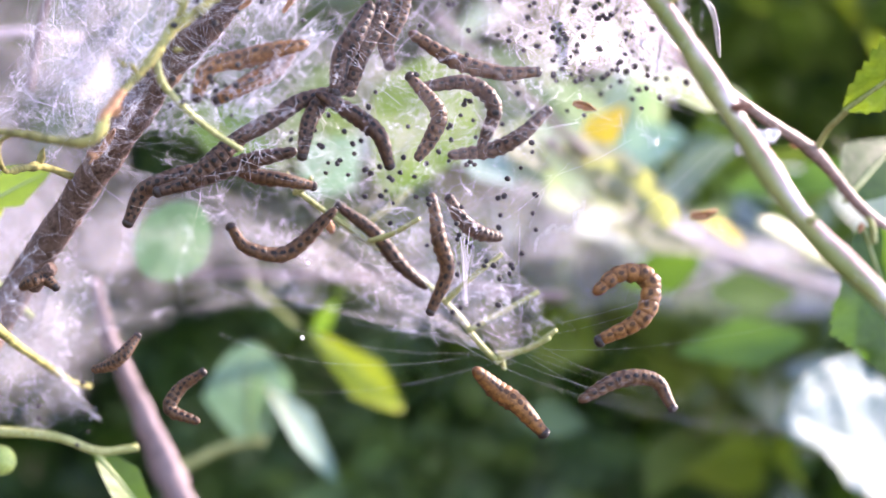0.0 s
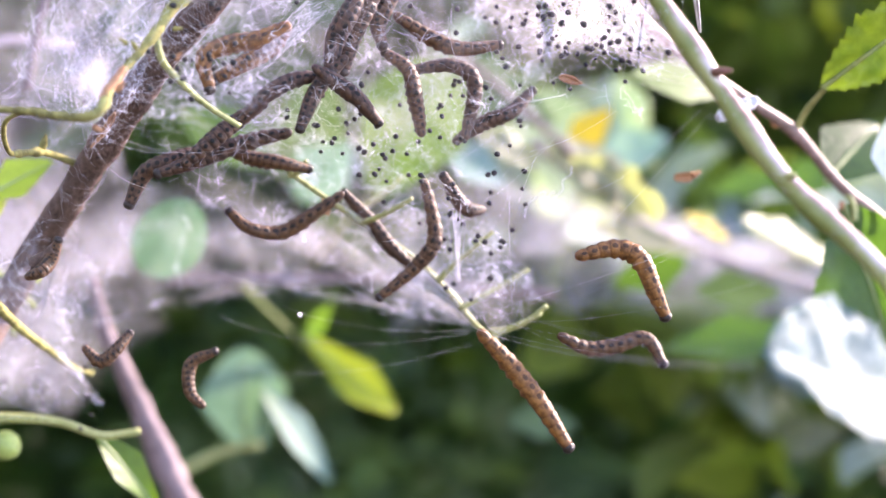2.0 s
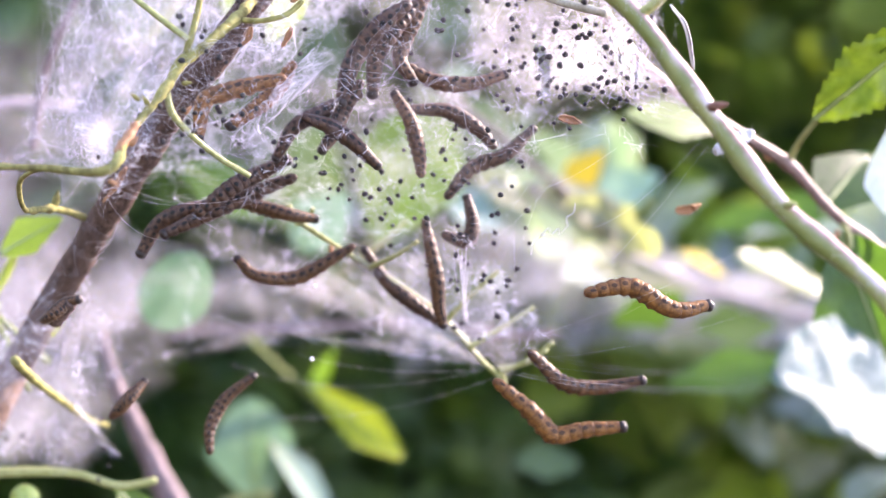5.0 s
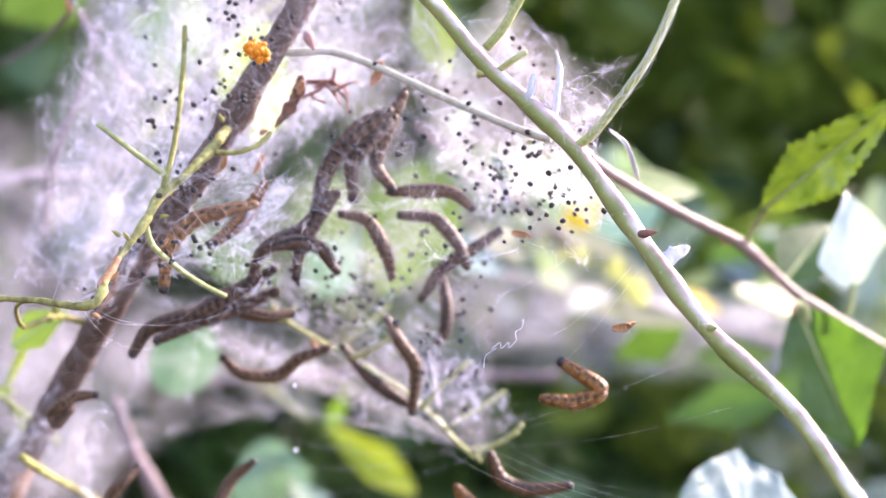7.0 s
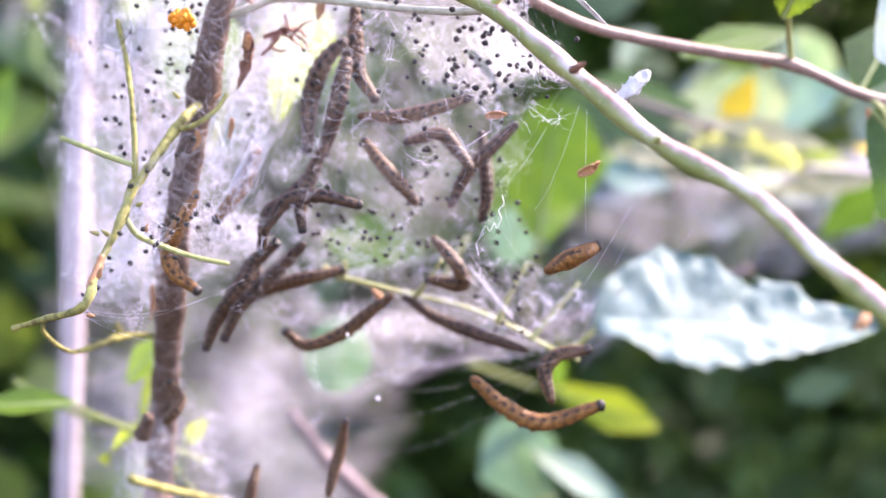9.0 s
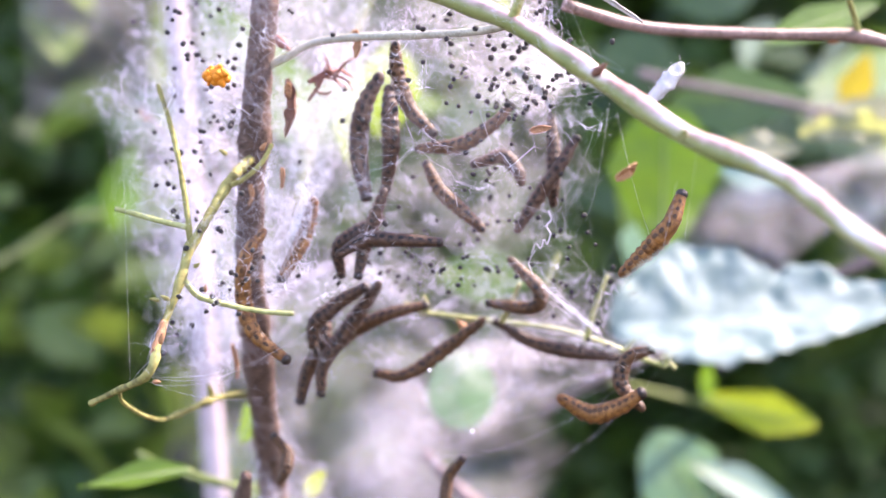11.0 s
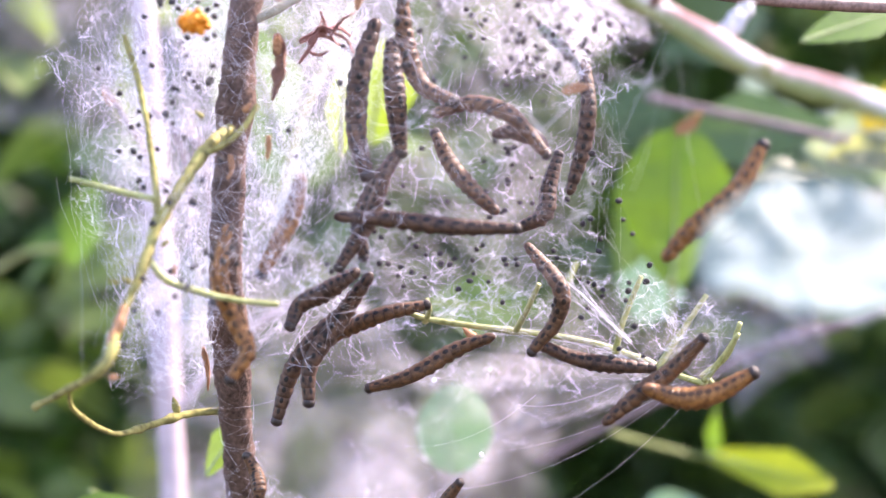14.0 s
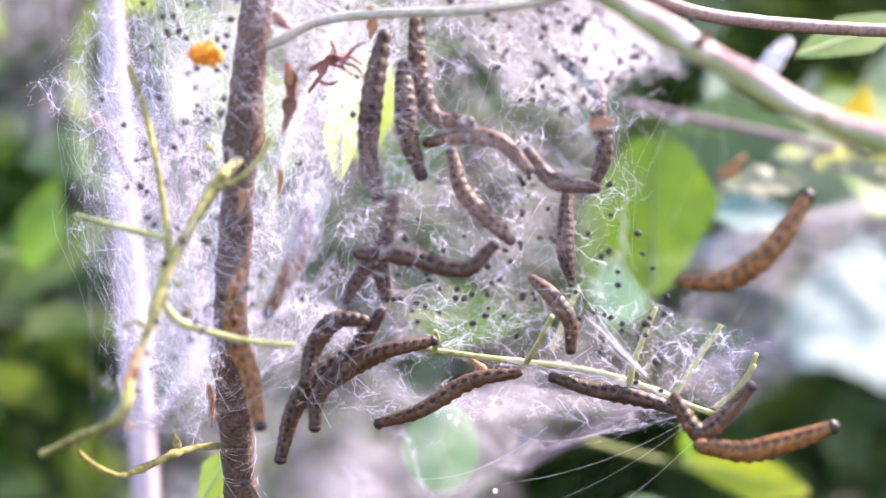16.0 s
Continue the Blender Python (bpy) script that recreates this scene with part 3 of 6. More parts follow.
stick("side_shoot", [(6, -33.8, 21.3), (7.6, -35, 24.1), (8.9, -37.5, 30.1), (9.7, -38.8, 36.2), (9.4, -40, 44.6)], 0.6, 0.45, STALK, branch, "thin green side shoot", 30, 8, 0.08)
stick("side_shoot", [(-7.6, -27.5, 26), (-5.6, -28.7, 27.1), (-4.3, -30, 29.1), (-3.3, -30, 30.5)], 0.6, 0.35, STALK, branch, "", 16, 8, 0.1)
stick("side_shoot", [(-8, -28.7, 29.1), (-7.1, -30, 32), (-6.6, -31.2, 36.6)], 0.6, 0.5, STALK, branch, "", 16, 8, 0.1)
bud("bud_scale", (16.6, -40, 14.7), 2.4, DRY, branch, (0.8, -0.6, 0.5), "dry dark red bud scale")
bud("bud_scale", (26.9, -47, 7.5), 2.0, STALK, branch, (0.3, -1, 0.2))
bud("bud_scale", (48.8, -67.5, -8.1), 2.6, SCALE, branch, (-0.4, -0.6, -0.6), "dry orange scale")
leaf(branch, (50, -67.5, -9), (23.6, -77.5, -11.7), (-0.08, -0.72, 0.7), 15.5, LEAF_SILVER, "crinkled leaf coloured pale silvery blue for reflected sky",
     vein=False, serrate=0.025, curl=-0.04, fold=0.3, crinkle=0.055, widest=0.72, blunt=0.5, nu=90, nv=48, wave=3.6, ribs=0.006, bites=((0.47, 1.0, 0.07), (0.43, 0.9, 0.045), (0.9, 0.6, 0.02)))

# ---- the reddish twig behind it, with its serrated leaves ----
twig = thing("reddish_twig", mm((9, 5, 28.3)), "thin reddish twig with serrated green leaves", "twig")
stick("shoot", [(6.8, 0, 28.2), (14.8, 7.5, 26.2), (23, 13.2, 25.7), (33.2, 18.7, 25.6), (44.5, 25, 25.7), (56.2, 30, 22.8), (73.6, 37.5, 21.6), (100.4, 50, 20.5)], 0.85, 0.8, SHOOT_RED, twig, "", 60, 10, 0.06, ((0.42, 0.3), (0.6, 0.3)))
stick("petiole", [(44.4, 25, 25.9), (43.5, 21.2, 28.8), (42.4, 12.5, 31.3)], 0.42, 0.38, STALK, twig, "", 14)
leaf(twig, (41.8, 12.5, 30.5), (49.5, -5, 50.7), (-0.25, -0.85, -0.35), 10, LEAF_FIRM, "serrated green leaf with chewed holes", serrate=0.22, curl=0.22, fold=0.4, crinkle=0.09, widest=0.4, nu=72, nv=20, ribs=0.014, bites=((0.62, 0.5, 0.05), (0.5, -0.35, 0.025), (0.72, -0.2, 0.03)))
stick("petiole", [(56.2, 30, 22.8), (58.4, 30, 21.3), (59.7, 30, 19.4)], 0.5, 0.45, STALK, twig, "", 14)
leaf(twig, (57.1, 30, 20.8), (77.3, 35, 3.9), (-0.3, -0.9, 0.25), 20, LEAF_DARK, "broad deep green leaf", serrate=0.12, curl=0.05, fold=0.2, crinkle=0.04, nu=44)
stick("petiole", [(66, 32.5, 23.1), (65.6, 32.5, 25.9), (64.7, 32.5, 28.4)], 0.45, 0.4, STALK, twig, "", 14)
leaf(twig, (64.9, 32.5, 27.3), (56.5, 25, 39.9), (-0.1, -0.85, 0.5), 15, LEAF_WHITE, "small leaf coloured white for its sheen", curl=0.1, fold=0.15, crinkle=0.04, ribs=0.002, vein=False)
for at, tip in (((41.5, 23.7, 25.1), (-1, -0.5, -0.2)), ((56.6, 29.5, 21), (0, -0.5, -1))):
    bud("bud_scale", at, 1.8, SCALE, twig, tip, "dry orange scale")

# ---- stems and leaves farther back ----
pale = thing("pale_stem", mm((4.6, 135, -1200)), "pale greyish upright stem behind the nest, out of focus", "stem")
stick("trunk", [(-72.8, 135, -300), (-85.6, 135, -150), (-92, 135, -75), (-98.4, 135, 0), (-104, 134, 65), (-112, 132, 150), (-120, 130, 260)], 2.8, 2.3, BARK_PALE, pale, steps=90, rough=0.12, nodes=((0.3, 0.2), (0.52, 0.25), (0.7, 0.2)))
stick("trunk_base", [(4.6, 135, -1200), (-40, 135, -700), (-72.8, 135, -298)], 4.0, 2.8, BARK_PALE, pale, steps=40, rough=0.1)
stick("side_twig", [(-86.3, 112.5, 9), (-72.7, 62.5, 13.8), (-65.8, 33.8, 17.7), (-66, 30, 19.3)], 0.55, 0.35, BARK_PINK, pale, "", 24)
bud("bud_scale", (-65.7, 32.5, 17.1), 2.6, SCALE, pale, (-0.6, -0.3, 0.9), "dry pinkish scale")
stick("side_twig", [(-95, 135, -30), (-80, 140, -12), (-66, 146, -5)], 1.2, 0.8, BARK_PALE, pale, "", 16)

pink = thing("pinkish_stem", mm((60, 130, -1200)), "pinkish brown stem leaning below the nest, out of focus", "stem")
stick("trunk", [(2.7, 120, -81), (-6.6, 117.5, -73.2), (-19.1, 115, -62.5), (-27.9, 110, -54.7), (-32.2, 107.5, -50.9), (-39.2, 105, -42.9)], 3.4, 0.9, BARK_PINK, pink, steps=70, rough=0.3)
stick("trunk_base", [(60, 130, -1200), (10, 125, -300), (2.5, 120, -80.9)], 5.0, 3.6, BARK_PINK, pink, steps=40, rough=0.1)

yellow = thing("leafy_shoot", mm((-6.6, 187.5, -36.3)), "young shoot with bright yellow green leaves", "shoot")
stick("shoot", [(-13.6, 180, -33.8), (-2.8, 195, -37.7), (5.2, 200, -39.9), (13.4, 205, -42.2)], 0.7, 0.5, STALK_GREEN, yellow, "", 20)
leaf(yellow, (5.4, 197, -38.5), (33, 197, -45.5), (-0.2, -0.85, 0.4), 11, LEAF_LIME, curl=-0.06, fold=0.2, widest=0.6, blunt=0.6)
leaf(yellow, (6.7, 200, -41.4), (10.1, 200, -27), (-0.7, -0.6, 0.2), 7, LEAF_MID, curl=-0.3, fold=0.3)

bare = thing("brown_twig", mm((22.3, 170.0, -13.8)), "blurred pale brown bare twig below the leaves", "twig")
stick("shoot", [(49.0, 165.0, -4.3), (34.1, 168.0, -10.7), (22.3, 170.0, -13.8), (2.8, 172.0, -23.9), (-18.6, 174.0, -34.7), (-28.8, 175.0, -40.9)], 1.1, 0.8, BARK_PINK, bare, "", 40, 8, 0.2, ((0.3, 0.4), (0.6, 0.3)))

blue = thing("bluish_leaf_shoot", mm((10, 212.5, -67.7)), "shoot with rounded bluish green leaves, out of focus", "shoot")
stick("shoot", [(-8.2, 212.5, -86), (0.8, 212.5, -73.8), (8.3, 210, -67.5)], 1.2, 0.8, STALK, blue, "", 20)
leaf(blue, (6.4, 212.5, -69.9), (-6.5, 200, -48.1), (-0.1, -0.9, 0.35), 22, LEAF_BLUE, curl=0.03, fold=0.08, widest=0.55, blunt=0.5)
leaf(blue, (2.7, 200, -55), (30.2, 212.5, -67.2), (-0.1, -0.7, 0.7), 11, LEAF_TEAL, curl=0.1, fold=0.2)
leaf(blue, (9.6, 215, -69.9), (2.4, 200, -50.4), (0.4, -0.85, 0.3), 7, LEAF_BLUE, curl=0.05)

inside = thing("leafy_twig", mm((-0.7, 50, -6.5)), "twig with broad light green leaves behind the silk", "twig")
stick("shoot", [(-5.5, 45, -12.9), (-3.3, 42.5, -8.5), (-1.6, 42.5, -4.3)], 0.5, 0.4, STALK, inside, "", 40)
stick("shoot", [(-1.4, 185, -21.5), (0.6, 167.5, -10.4), (1.8, 150, -2.5)], 0.6, 0.5, STALK, inside, "", 16)
leaf(inside, (2.2, 152, -4), (2.8, 152, 28), (0.1, -0.95, 0.15), 25, LEAF_MID, "sunlit bright green leaf", curl=0.02, fold=0.08, nu=32, widest=0.58, blunt=0.42, serrate=0.04, crinkle=0.02)
leaf(inside, (-39.9, 117.5, -8), (-18.4, 117.5, -8.9), (0.1, -0.8, 0.5), 14, LEAF, curl=0.05, fold=0.1, nu=24)
leaf(inside, (-10.6, 212.5, -10.4), (-4.9, 212.5, 8.3), (-0.1, -0.9, 0.3), 17, LEAF_BLUE, "pale blue leaf beside the green one", curl=0.05)
lit = thing("leafy_twig", mm((53.7, 125, 15.4)), "twig with sunlit green and golden leaves far behind", "twig")
stick("shoot", [(31.9, 187.5, 26.1), (48.5, 187.5, 22.9), (61.7, 187.5, 20.8), (87.2, 195, 23.3), (117.5, 200, 29.4)], 1.6, 1.2, BARK_PALE, lit, "", 40)
leaf(lit, (40.2, 187.5, 27.4), (45.6, 192.5, 42.5), (-0.2, -0.9, 0.3), 9, LEAF_GOLD, "golden yellow leaf", vein=False)
leaf(lit, (86, 200, 13.3), (106.3, 205, 23.5), (-0.1, -0.7, 0.6), 14, LEAF, vein=False)
leaf(lit, (103.9, 175, 13.5), (78.6, 175, -3.7), (-0.1, -0.7, 0.6), 14, LEAF, vein=False)
leaf(lit, (65.1, 235.0, -35.7), (81.9, 235.0, -29.2), (-0.1, -0.8, 0.5), 11, SHADED_GREEN, vein=False, blunt=0.5)
leaf(lit, (84.3, 225, 40.6), (100.8, 225, 54.1), (-0.1, -0.7, 0.6), 10, LEAF, vein=False)

low = thing("low_shoot", mm((-40.8, 25, -46.9)), "low shoot with fresh green leaves below the nest", "shoot")
stick("shoot", [(-41.6, 50, -47), (-49.2, 45, -44), (-55.7, 42.5, -41.7), (-62.2, 40, -39.4)], 0.45, 0.4, STALK_GREEN, low, "", 20)
leaf(low, (-61.2, 38.8, -38.9), (-80.8, 37.5, -41.3), (0.1, -0.5, 0.85), 8, LEAF_MID, curl=0.06, fold=0.2)
leaf(low, (-45.5, 50, -44.5), (-42.5, 50, -40), (0.1, -0.8, 0.5), 3.4, LEAF_LIME, curl=0.06, fold=0.2, blunt=0.5)
corner = thing("corner_shoot", mm((-38.3, 37.5, -62.9)), "pale green shoot with a small unripe berry", "shoot")
stick("shoot", [(-42.7, 37.5, -64.7), (-35.6, 37.5, -61.1), (-29.7, 37.5, -58.9), (-23.8, 37.5, -58.1), (-19.1, 37.5, -55.1)], 0.8, 0.5, STALK, corner, "", 24)
leaf(corner, (-24.6, 37.5, -58.3), (-11.1, 40, -63.9), (0.3, -0.8, 0.5), 6, LEAF_MID, curl=0.1, fold=0.3)
leaf(corner, (-54, 41.3, -34.8), (-48.6, 41.3, -26), (-0.8, -0.55, 0.1), 11, LEAF_GLOW, curl=0.05, fold=0.1)
bmx = bmesh.new()
bmesh.ops.create_uvsphere(bmx, u_segments=16, v_segments=12, radius=0.0022, matrix=Matrix.Translation(mm((-35.1, 35, -64.9)) - corner.location) @ Matrix.Diagonal((1, 1, 0.95, 1)))
part("berry", bmx, BERRY, corner, "small unripe green berry")


glow = thing("leafy_twig", mm((-47.6, 62.5, 16.1)), "twig with bright yellow green leaves showing through the silk", "twig")
stick("shoot", [(-50.7, 62.5, 4.1), (-47.9, 62.5, 17), (-43.1, 62.5, 27.7), (-35.4, 62.5, 44.1)], 0.8, 0.6, STALK, glow, "", 24)
leaf(glow, (-49.8, 62.5, 14.1), (-55.3, 55, 34.8), (0.1, -0.9, 0.3), 13, LEAF, curl=0.03, fold=0.1)
leaf(glow, (-42, 84, 17), (-38, 80, 34), (0.1, -0.9, 0.3), 13, LEAF_GLOW, curl=0.03, fold=0.1, blunt=0.5, widest=0.55)
leaf(glow, (-31.8, 30, 9.1), (-30, 25, 22.5), (0.1, -0.9, 0.3), 5, LEAF_GLOW, curl=0.03, fold=0.1)
leaf(glow, (-55.1, 50, 25.8), (-63.8, 50, 40), (0.1, -0.9, 0.3), 10, LEAF, curl=0.03, fold=0.1)
leaf(glow, (-8.1, 37.5, 32.2), (-19.5, 30, 45.5), (0.1, -0.9, 0.3), 9, LEAF_GLOW, curl=0.03, fold=0.1)
leaf(twig, (28, 78, 31.5), (48, 88, 40), (-0.35, -0.85, 0.3), 9, LEAF, curl=0.04, fold=0.04, serrate=0.1, ribs=0.003)
leaf(twig, (56, 40, 24.2), (62.4, 50, 39), (-0.35, -0.95, 0), 12, LEAF_DARK, curl=0.08, fold=0.2, ribs=0.003)
leaf(lit, (31.9, 125, 18.9), (54.3, 125, 21.4), (0.1, -0.8, 0.5), 8, LEAF_PALE, "pale curled yellowish leaf", vein=False, curl=0.4, fold=0.5, crinkle=0.2)
# Leaf added to fill a dark gap with grey green haze.
leaf(lit, (-0.1, 180, 29.6), (33.8, 180, 31.5), (-0.2, -0.9, 0.2), 18, SHADED_GREEN, vein=False)
stick("shoot", [(-5.3, 170, 36.8), (6.3, 170, 33.7), (23.4, 172.5, 30.2), (53.9, 175, 22.6)], 1.0, 0.9, BARK_PINK, lit, "", 24)
leaf(lit, (12.2, 175, 14.8), (29.5, 175, 12.8), (0.1, -0.8, 0.5), 12, LEAF_BLUE, vein=False)
leaf(lit, (80.3, 200, 19.6), (66.1, 200, 5.6), (0.1, -0.8, 0.5), 12, LEAF, vein=False)
# The cream colour of these leaves paints the whitish haze behind the branch.
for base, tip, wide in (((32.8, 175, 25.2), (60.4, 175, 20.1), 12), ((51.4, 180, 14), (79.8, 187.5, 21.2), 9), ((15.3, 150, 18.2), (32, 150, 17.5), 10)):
    leaf(lit, base, tip, (-0.1, -0.7, 0.6), wide, LEAF_PALE, "pale cream leaf coloured for the whitish haze", vein=False, crinkle=0.1)
leaf(inside, (-30.6, 100, -37.6), (-29.4, 95, -22), (0.2, -0.9, 0.3), 13, LEAF_TEAL, "rounded bluish leaf behind the silk", vein=False, oval=True)
leaf(low, (-53.5, 50, -43.9), (-52.8, 50, -28.8), (0.3, -0.9, 0.3), 1.5, LEAF_LIME, curl=0.1, fold=0.4)
leaf(low, (-51.8, 50, -42.1), (-61.1, 50, -47.8), (0.2, -0.6, 0.7), 4, LEAF_LIME, curl=0.4, fold=0.4)
stick("shoot", [(-80.8, 62.5, -39.1), (-69.8, 55, -41.5), (-62.7, 52.5, -42.9), (-53, 50, -43.6), (-42, 47.5, -52)], 0.42, 0.36, STALK_GREEN, low, "", 20)
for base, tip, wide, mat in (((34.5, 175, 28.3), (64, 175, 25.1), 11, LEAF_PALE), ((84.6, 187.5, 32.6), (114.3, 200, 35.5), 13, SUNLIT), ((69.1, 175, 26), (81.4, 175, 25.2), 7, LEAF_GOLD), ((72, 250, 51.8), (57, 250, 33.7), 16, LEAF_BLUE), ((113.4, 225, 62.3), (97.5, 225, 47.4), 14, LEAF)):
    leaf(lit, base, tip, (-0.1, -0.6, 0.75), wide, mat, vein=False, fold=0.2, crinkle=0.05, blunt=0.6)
dark_twig = thing("dark_twig", mm((-64.1, 75, -8.8)), "dark thin dead twig beside the nest", "twig")
stick("shoot", [(-65.7, 62.5, 18.9), (-64.6, 67.5, 12), (-64.4, 70, 3.2), (-64.5, 75, -5.7), (-61.6, 80, -17.9)], 0.55, 0.75, BARK_PINK, dark_twig, "", 40, 8, 0.25)
stick("side_twig", [(-67.2, 50, 19.2), (-63.3, 50, 15.9), (-58.5, 47.5, 13.7), (-52.7, 45, 10)], 0.5, 0.35, BARK_PINK, dark_twig, "", 30, 8, 0.25)
stick("side_twig", [(-63.3, 50, 15.9), (-62.4, 52.5, 11.5), (-62.4, 55, 4.5), (-63.4, 57.5, -0.9)], 0.45, 0.4, BARK_PINK, dark_twig, "", 30, 8, 0.25)

side = thing("leafy_twig", mm((-177.5, 225, 2.4)), "twig with fresh lime green leaves, out of focus", "twig")
stick("shoot", [(-201.1, 225, -9.4), (-183.7, 225, -0.5), (-171.3, 225, 6.8), (-160.4, 225, 8.3)], 1.0, 0.7, STALK, side, "", 20)
leaf(side, (-157.9, 225, 3.7), (-148.7, 220, 27.4), (-0.2, -0.9, 0.3), 17, LEAF, vein=False, curl=0.05)
leaf(side, (-171.3, 225, 8.3), (-151.7, 230, 11.5), (-0.2, -0.8, 0.4), 12, LEAF, vein=False, curl=0.05)

# ---- the silk nest ----
def web_sheet(parent, outline, bulge, mat, threads, seed, sag=0.12, wrinkle=0.0016, rings=16, reach=0.3, fade=True):
    """Silk stretched between anchors (millimetres), pulled in between them, with loose threads along and off it."""
    rng = random.Random(seed)
    base = parent.location
    anchors = [mm(p) - base for p in outline]
    centre = sum(anchors, Vector()) / len(anchors)
    n = len(anchors) * 8
    rim = []
    for i in range(n):
        k, u = divmod(i / 8, 1)
        a, b = anchors[int(k)], anchors[(int(k) + 1) % len(anchors)]
        p = a.lerp(b, u)
        rim.append(p.lerp(centre, sag * math.sin(math.pi * u)))
    push = Vector(bulge) / 1000

    def on(i, r):
        k, u = int(i) % n, i % 1
        q = centre.lerp(rim[k].lerp(rim[(k + 1) % n], u), r)
        lift = push * (1 - r * r)
        return q + lift + Vector((0, 1, 0)) * wrinkle * (noise.noise(q * 70) + 0.6 * noise.noise(q * 190)) * (1 - 0.6 * r)
    verts, faces = [], []
    for j in range(rings):
        for i in range(n):
            verts.append(on(i, 0.02 + 0.98 * j / (rings - 1)))
    for j in range(rings - 1):
        for i in range(n):
            a, b = j * n + i, j * n + (i + 1) % n
            faces.append((a, b, b + n, a + n))
    me = bpy.data.meshes.new("silk_film")
    me.from_pydata(verts, [], faces)
    me.materials.append(mat)
    for f in me.polygons:
        f.use_smooth = True
    # the film thins out towards its rim
    spread = me.attributes.new("spread", "FLOAT", "POINT")
    for k in range(len(verts)):
        r = (k // n) / (rings - 1)
        spread.data[k].value = min(1.0, (1.0 - r) / 0.35) ** 0.8 if fade else 1.0
    film = new("silk_film", me)
    film.parent = parent
    # threads: stretched strands, fans that spread from a knot, and short loose bits
    verts, faces = [], []

    def spot(i, r):
        return on(i, r) + Vector((0, rng.gauss(0, 0.0014), 0))

    def strand(a, b, w, slack, steps=6):
        bend = Vector((rng.gauss(0, 1), rng.gauss(0, 1), rng.gauss(-0.3, 1))) * (b - a).length * slack
        k = len(verts)
        for s in range(steps + 1):
            u = s / steps
            p = a.lerp(b, u) + bend * (4 * u * (1 - u)) + bend * (0.5 * math.sin(9 * u))
            for c in range(3):
                verts.append(p + Vector((math.cos(c * 2.094), math.sin(c * 2.094 + 0.5), math.sin(c * 2.094))) * w)
        for s in range(steps):
            for c in range(3):
                q = k + 3 * s
                faces.append((q + c, q + (c + 1) % 3, q + 3 + (c + 1) % 3, q + 3 + c))
    # a net: knots strewn over the sheet, each tied to its nearest few
    knots = [spot(rng.uniform(0, n), min(1.0, rng.random() ** 0.5)) for _ in range(int(threads / 2.1))]
    cells = {}
    for k, p in enumerate(knots):
        cells.setdefault((int(p.x // 0.004), int(p.z // 0.004)), []).append(k)
    for k, p in enumerate(knots):
        cx, cz = int(p.x // 0.004), int(p.z // 0.004)
        near = [q for i in (-1, 0, 1) for j in (-1, 0, 1) for q in cells.get((cx + i, cz + j), ()) if q != k]
        near.sort(key=lambda q: (knots[q] - p).length)
        thick = rng.random() ** 4
        for q in near[:rng.choice((1, 2, 2, 3))]:
            strand(p, knots[q], (0.0055 + 0.016 * thick) / 1000, 0.09, 5)
        if thick > 0.3:  # a matted spot where many threads meet
            for _ in range(7):
                strand(p, p + Vector((rng.gauss(0, 1), rng.gauss(0, 0.4), rng.gauss(0, 1))) * 0.0009, 0.000008, 0.25, 4)
    made = 0
    while made < threads * 0.42:
        i, r = rng.uniform(0, n), rng.random() ** 0.5
        a, pick = spot(i, r), rng.random()
        if pick < 0.5 or r > 0.85:
            b = spot(i + rng.gauss(0, reach * n / 4), min(1.03, max(0.05, r + rng.gauss(0, reach))))
            strand(a, b, rng.choice((0.0035, 0.0045, 0.006)) / 1000, 0.03)
        else:
            b = a + Vector((rng.gauss(0, 1), rng.gauss(0, 0.35), rng.gauss(0, 1))).normalized() * rng.uniform(0.001, 0.004)
            strand(a, b, rng.choice((0.004, 0.006, 0.009, 0.013)) / 1000, 0.22, 8)
        made += 1
    me = bpy.data.meshes.new("silk_threads")
    me.from_pydata(verts, [], faces)
    me.materials.append(THREAD)
    ob = new("silk_threads", me)
    ob.parent = parent
    tagged(ob, kind="stuff")
    return on, n


nest = thing("silk_nest", mm((-21.7, -12.5, 6.7)), "white silk nest spun over stem and twigs, dotted with droppings", "silk nest")
front, front_n = web_sheet(nest, [(-48, -16.2, 22.5), (-46.4, -15, 34.9), (-29.5, -12.5, 41), (-8.4, -20, 36.4), (4.3, -26.2, 27.7), (14.2, -28.7, 17.7), (16.1, -25, 11.2), (8.8, -12.5, 4.6), (8.8, 5, -4.8), (11.8, 15, -14.5), (-2.6, 10, -13.9), (-16.7, 0, -11.3), (-25.2, -17.5, -11.8), (-34.7, -20, -11.3), (-39.8, -30, -18.7), (-46.1, -25, -22.2), (-40.7, -26.2, -11.3), (-39.7, -22.5, -2.1), (-48.8, -19, 1.7)], (0, -2, 0), FILM_VEIL, 420, 11)
back, back_n = web_sheet(nest, [(-62, 12, 25.8), (-57, 12.5, 43.1), (-21.4, 15, 48), (3.3, 10, 36.3), (14.1, 0, 18.7), (9.5, 15, 6.8), (7, 22.5, -8.5), (-8.7, 25, -15.6), (-23.1, 25, -14.3), (-35.1, 20, -14.3), (-43.8, 20, -22), (-56, 15, -24), (-62, 12, 2.2)], (0, 4, 0), FILM, 2300, 12)
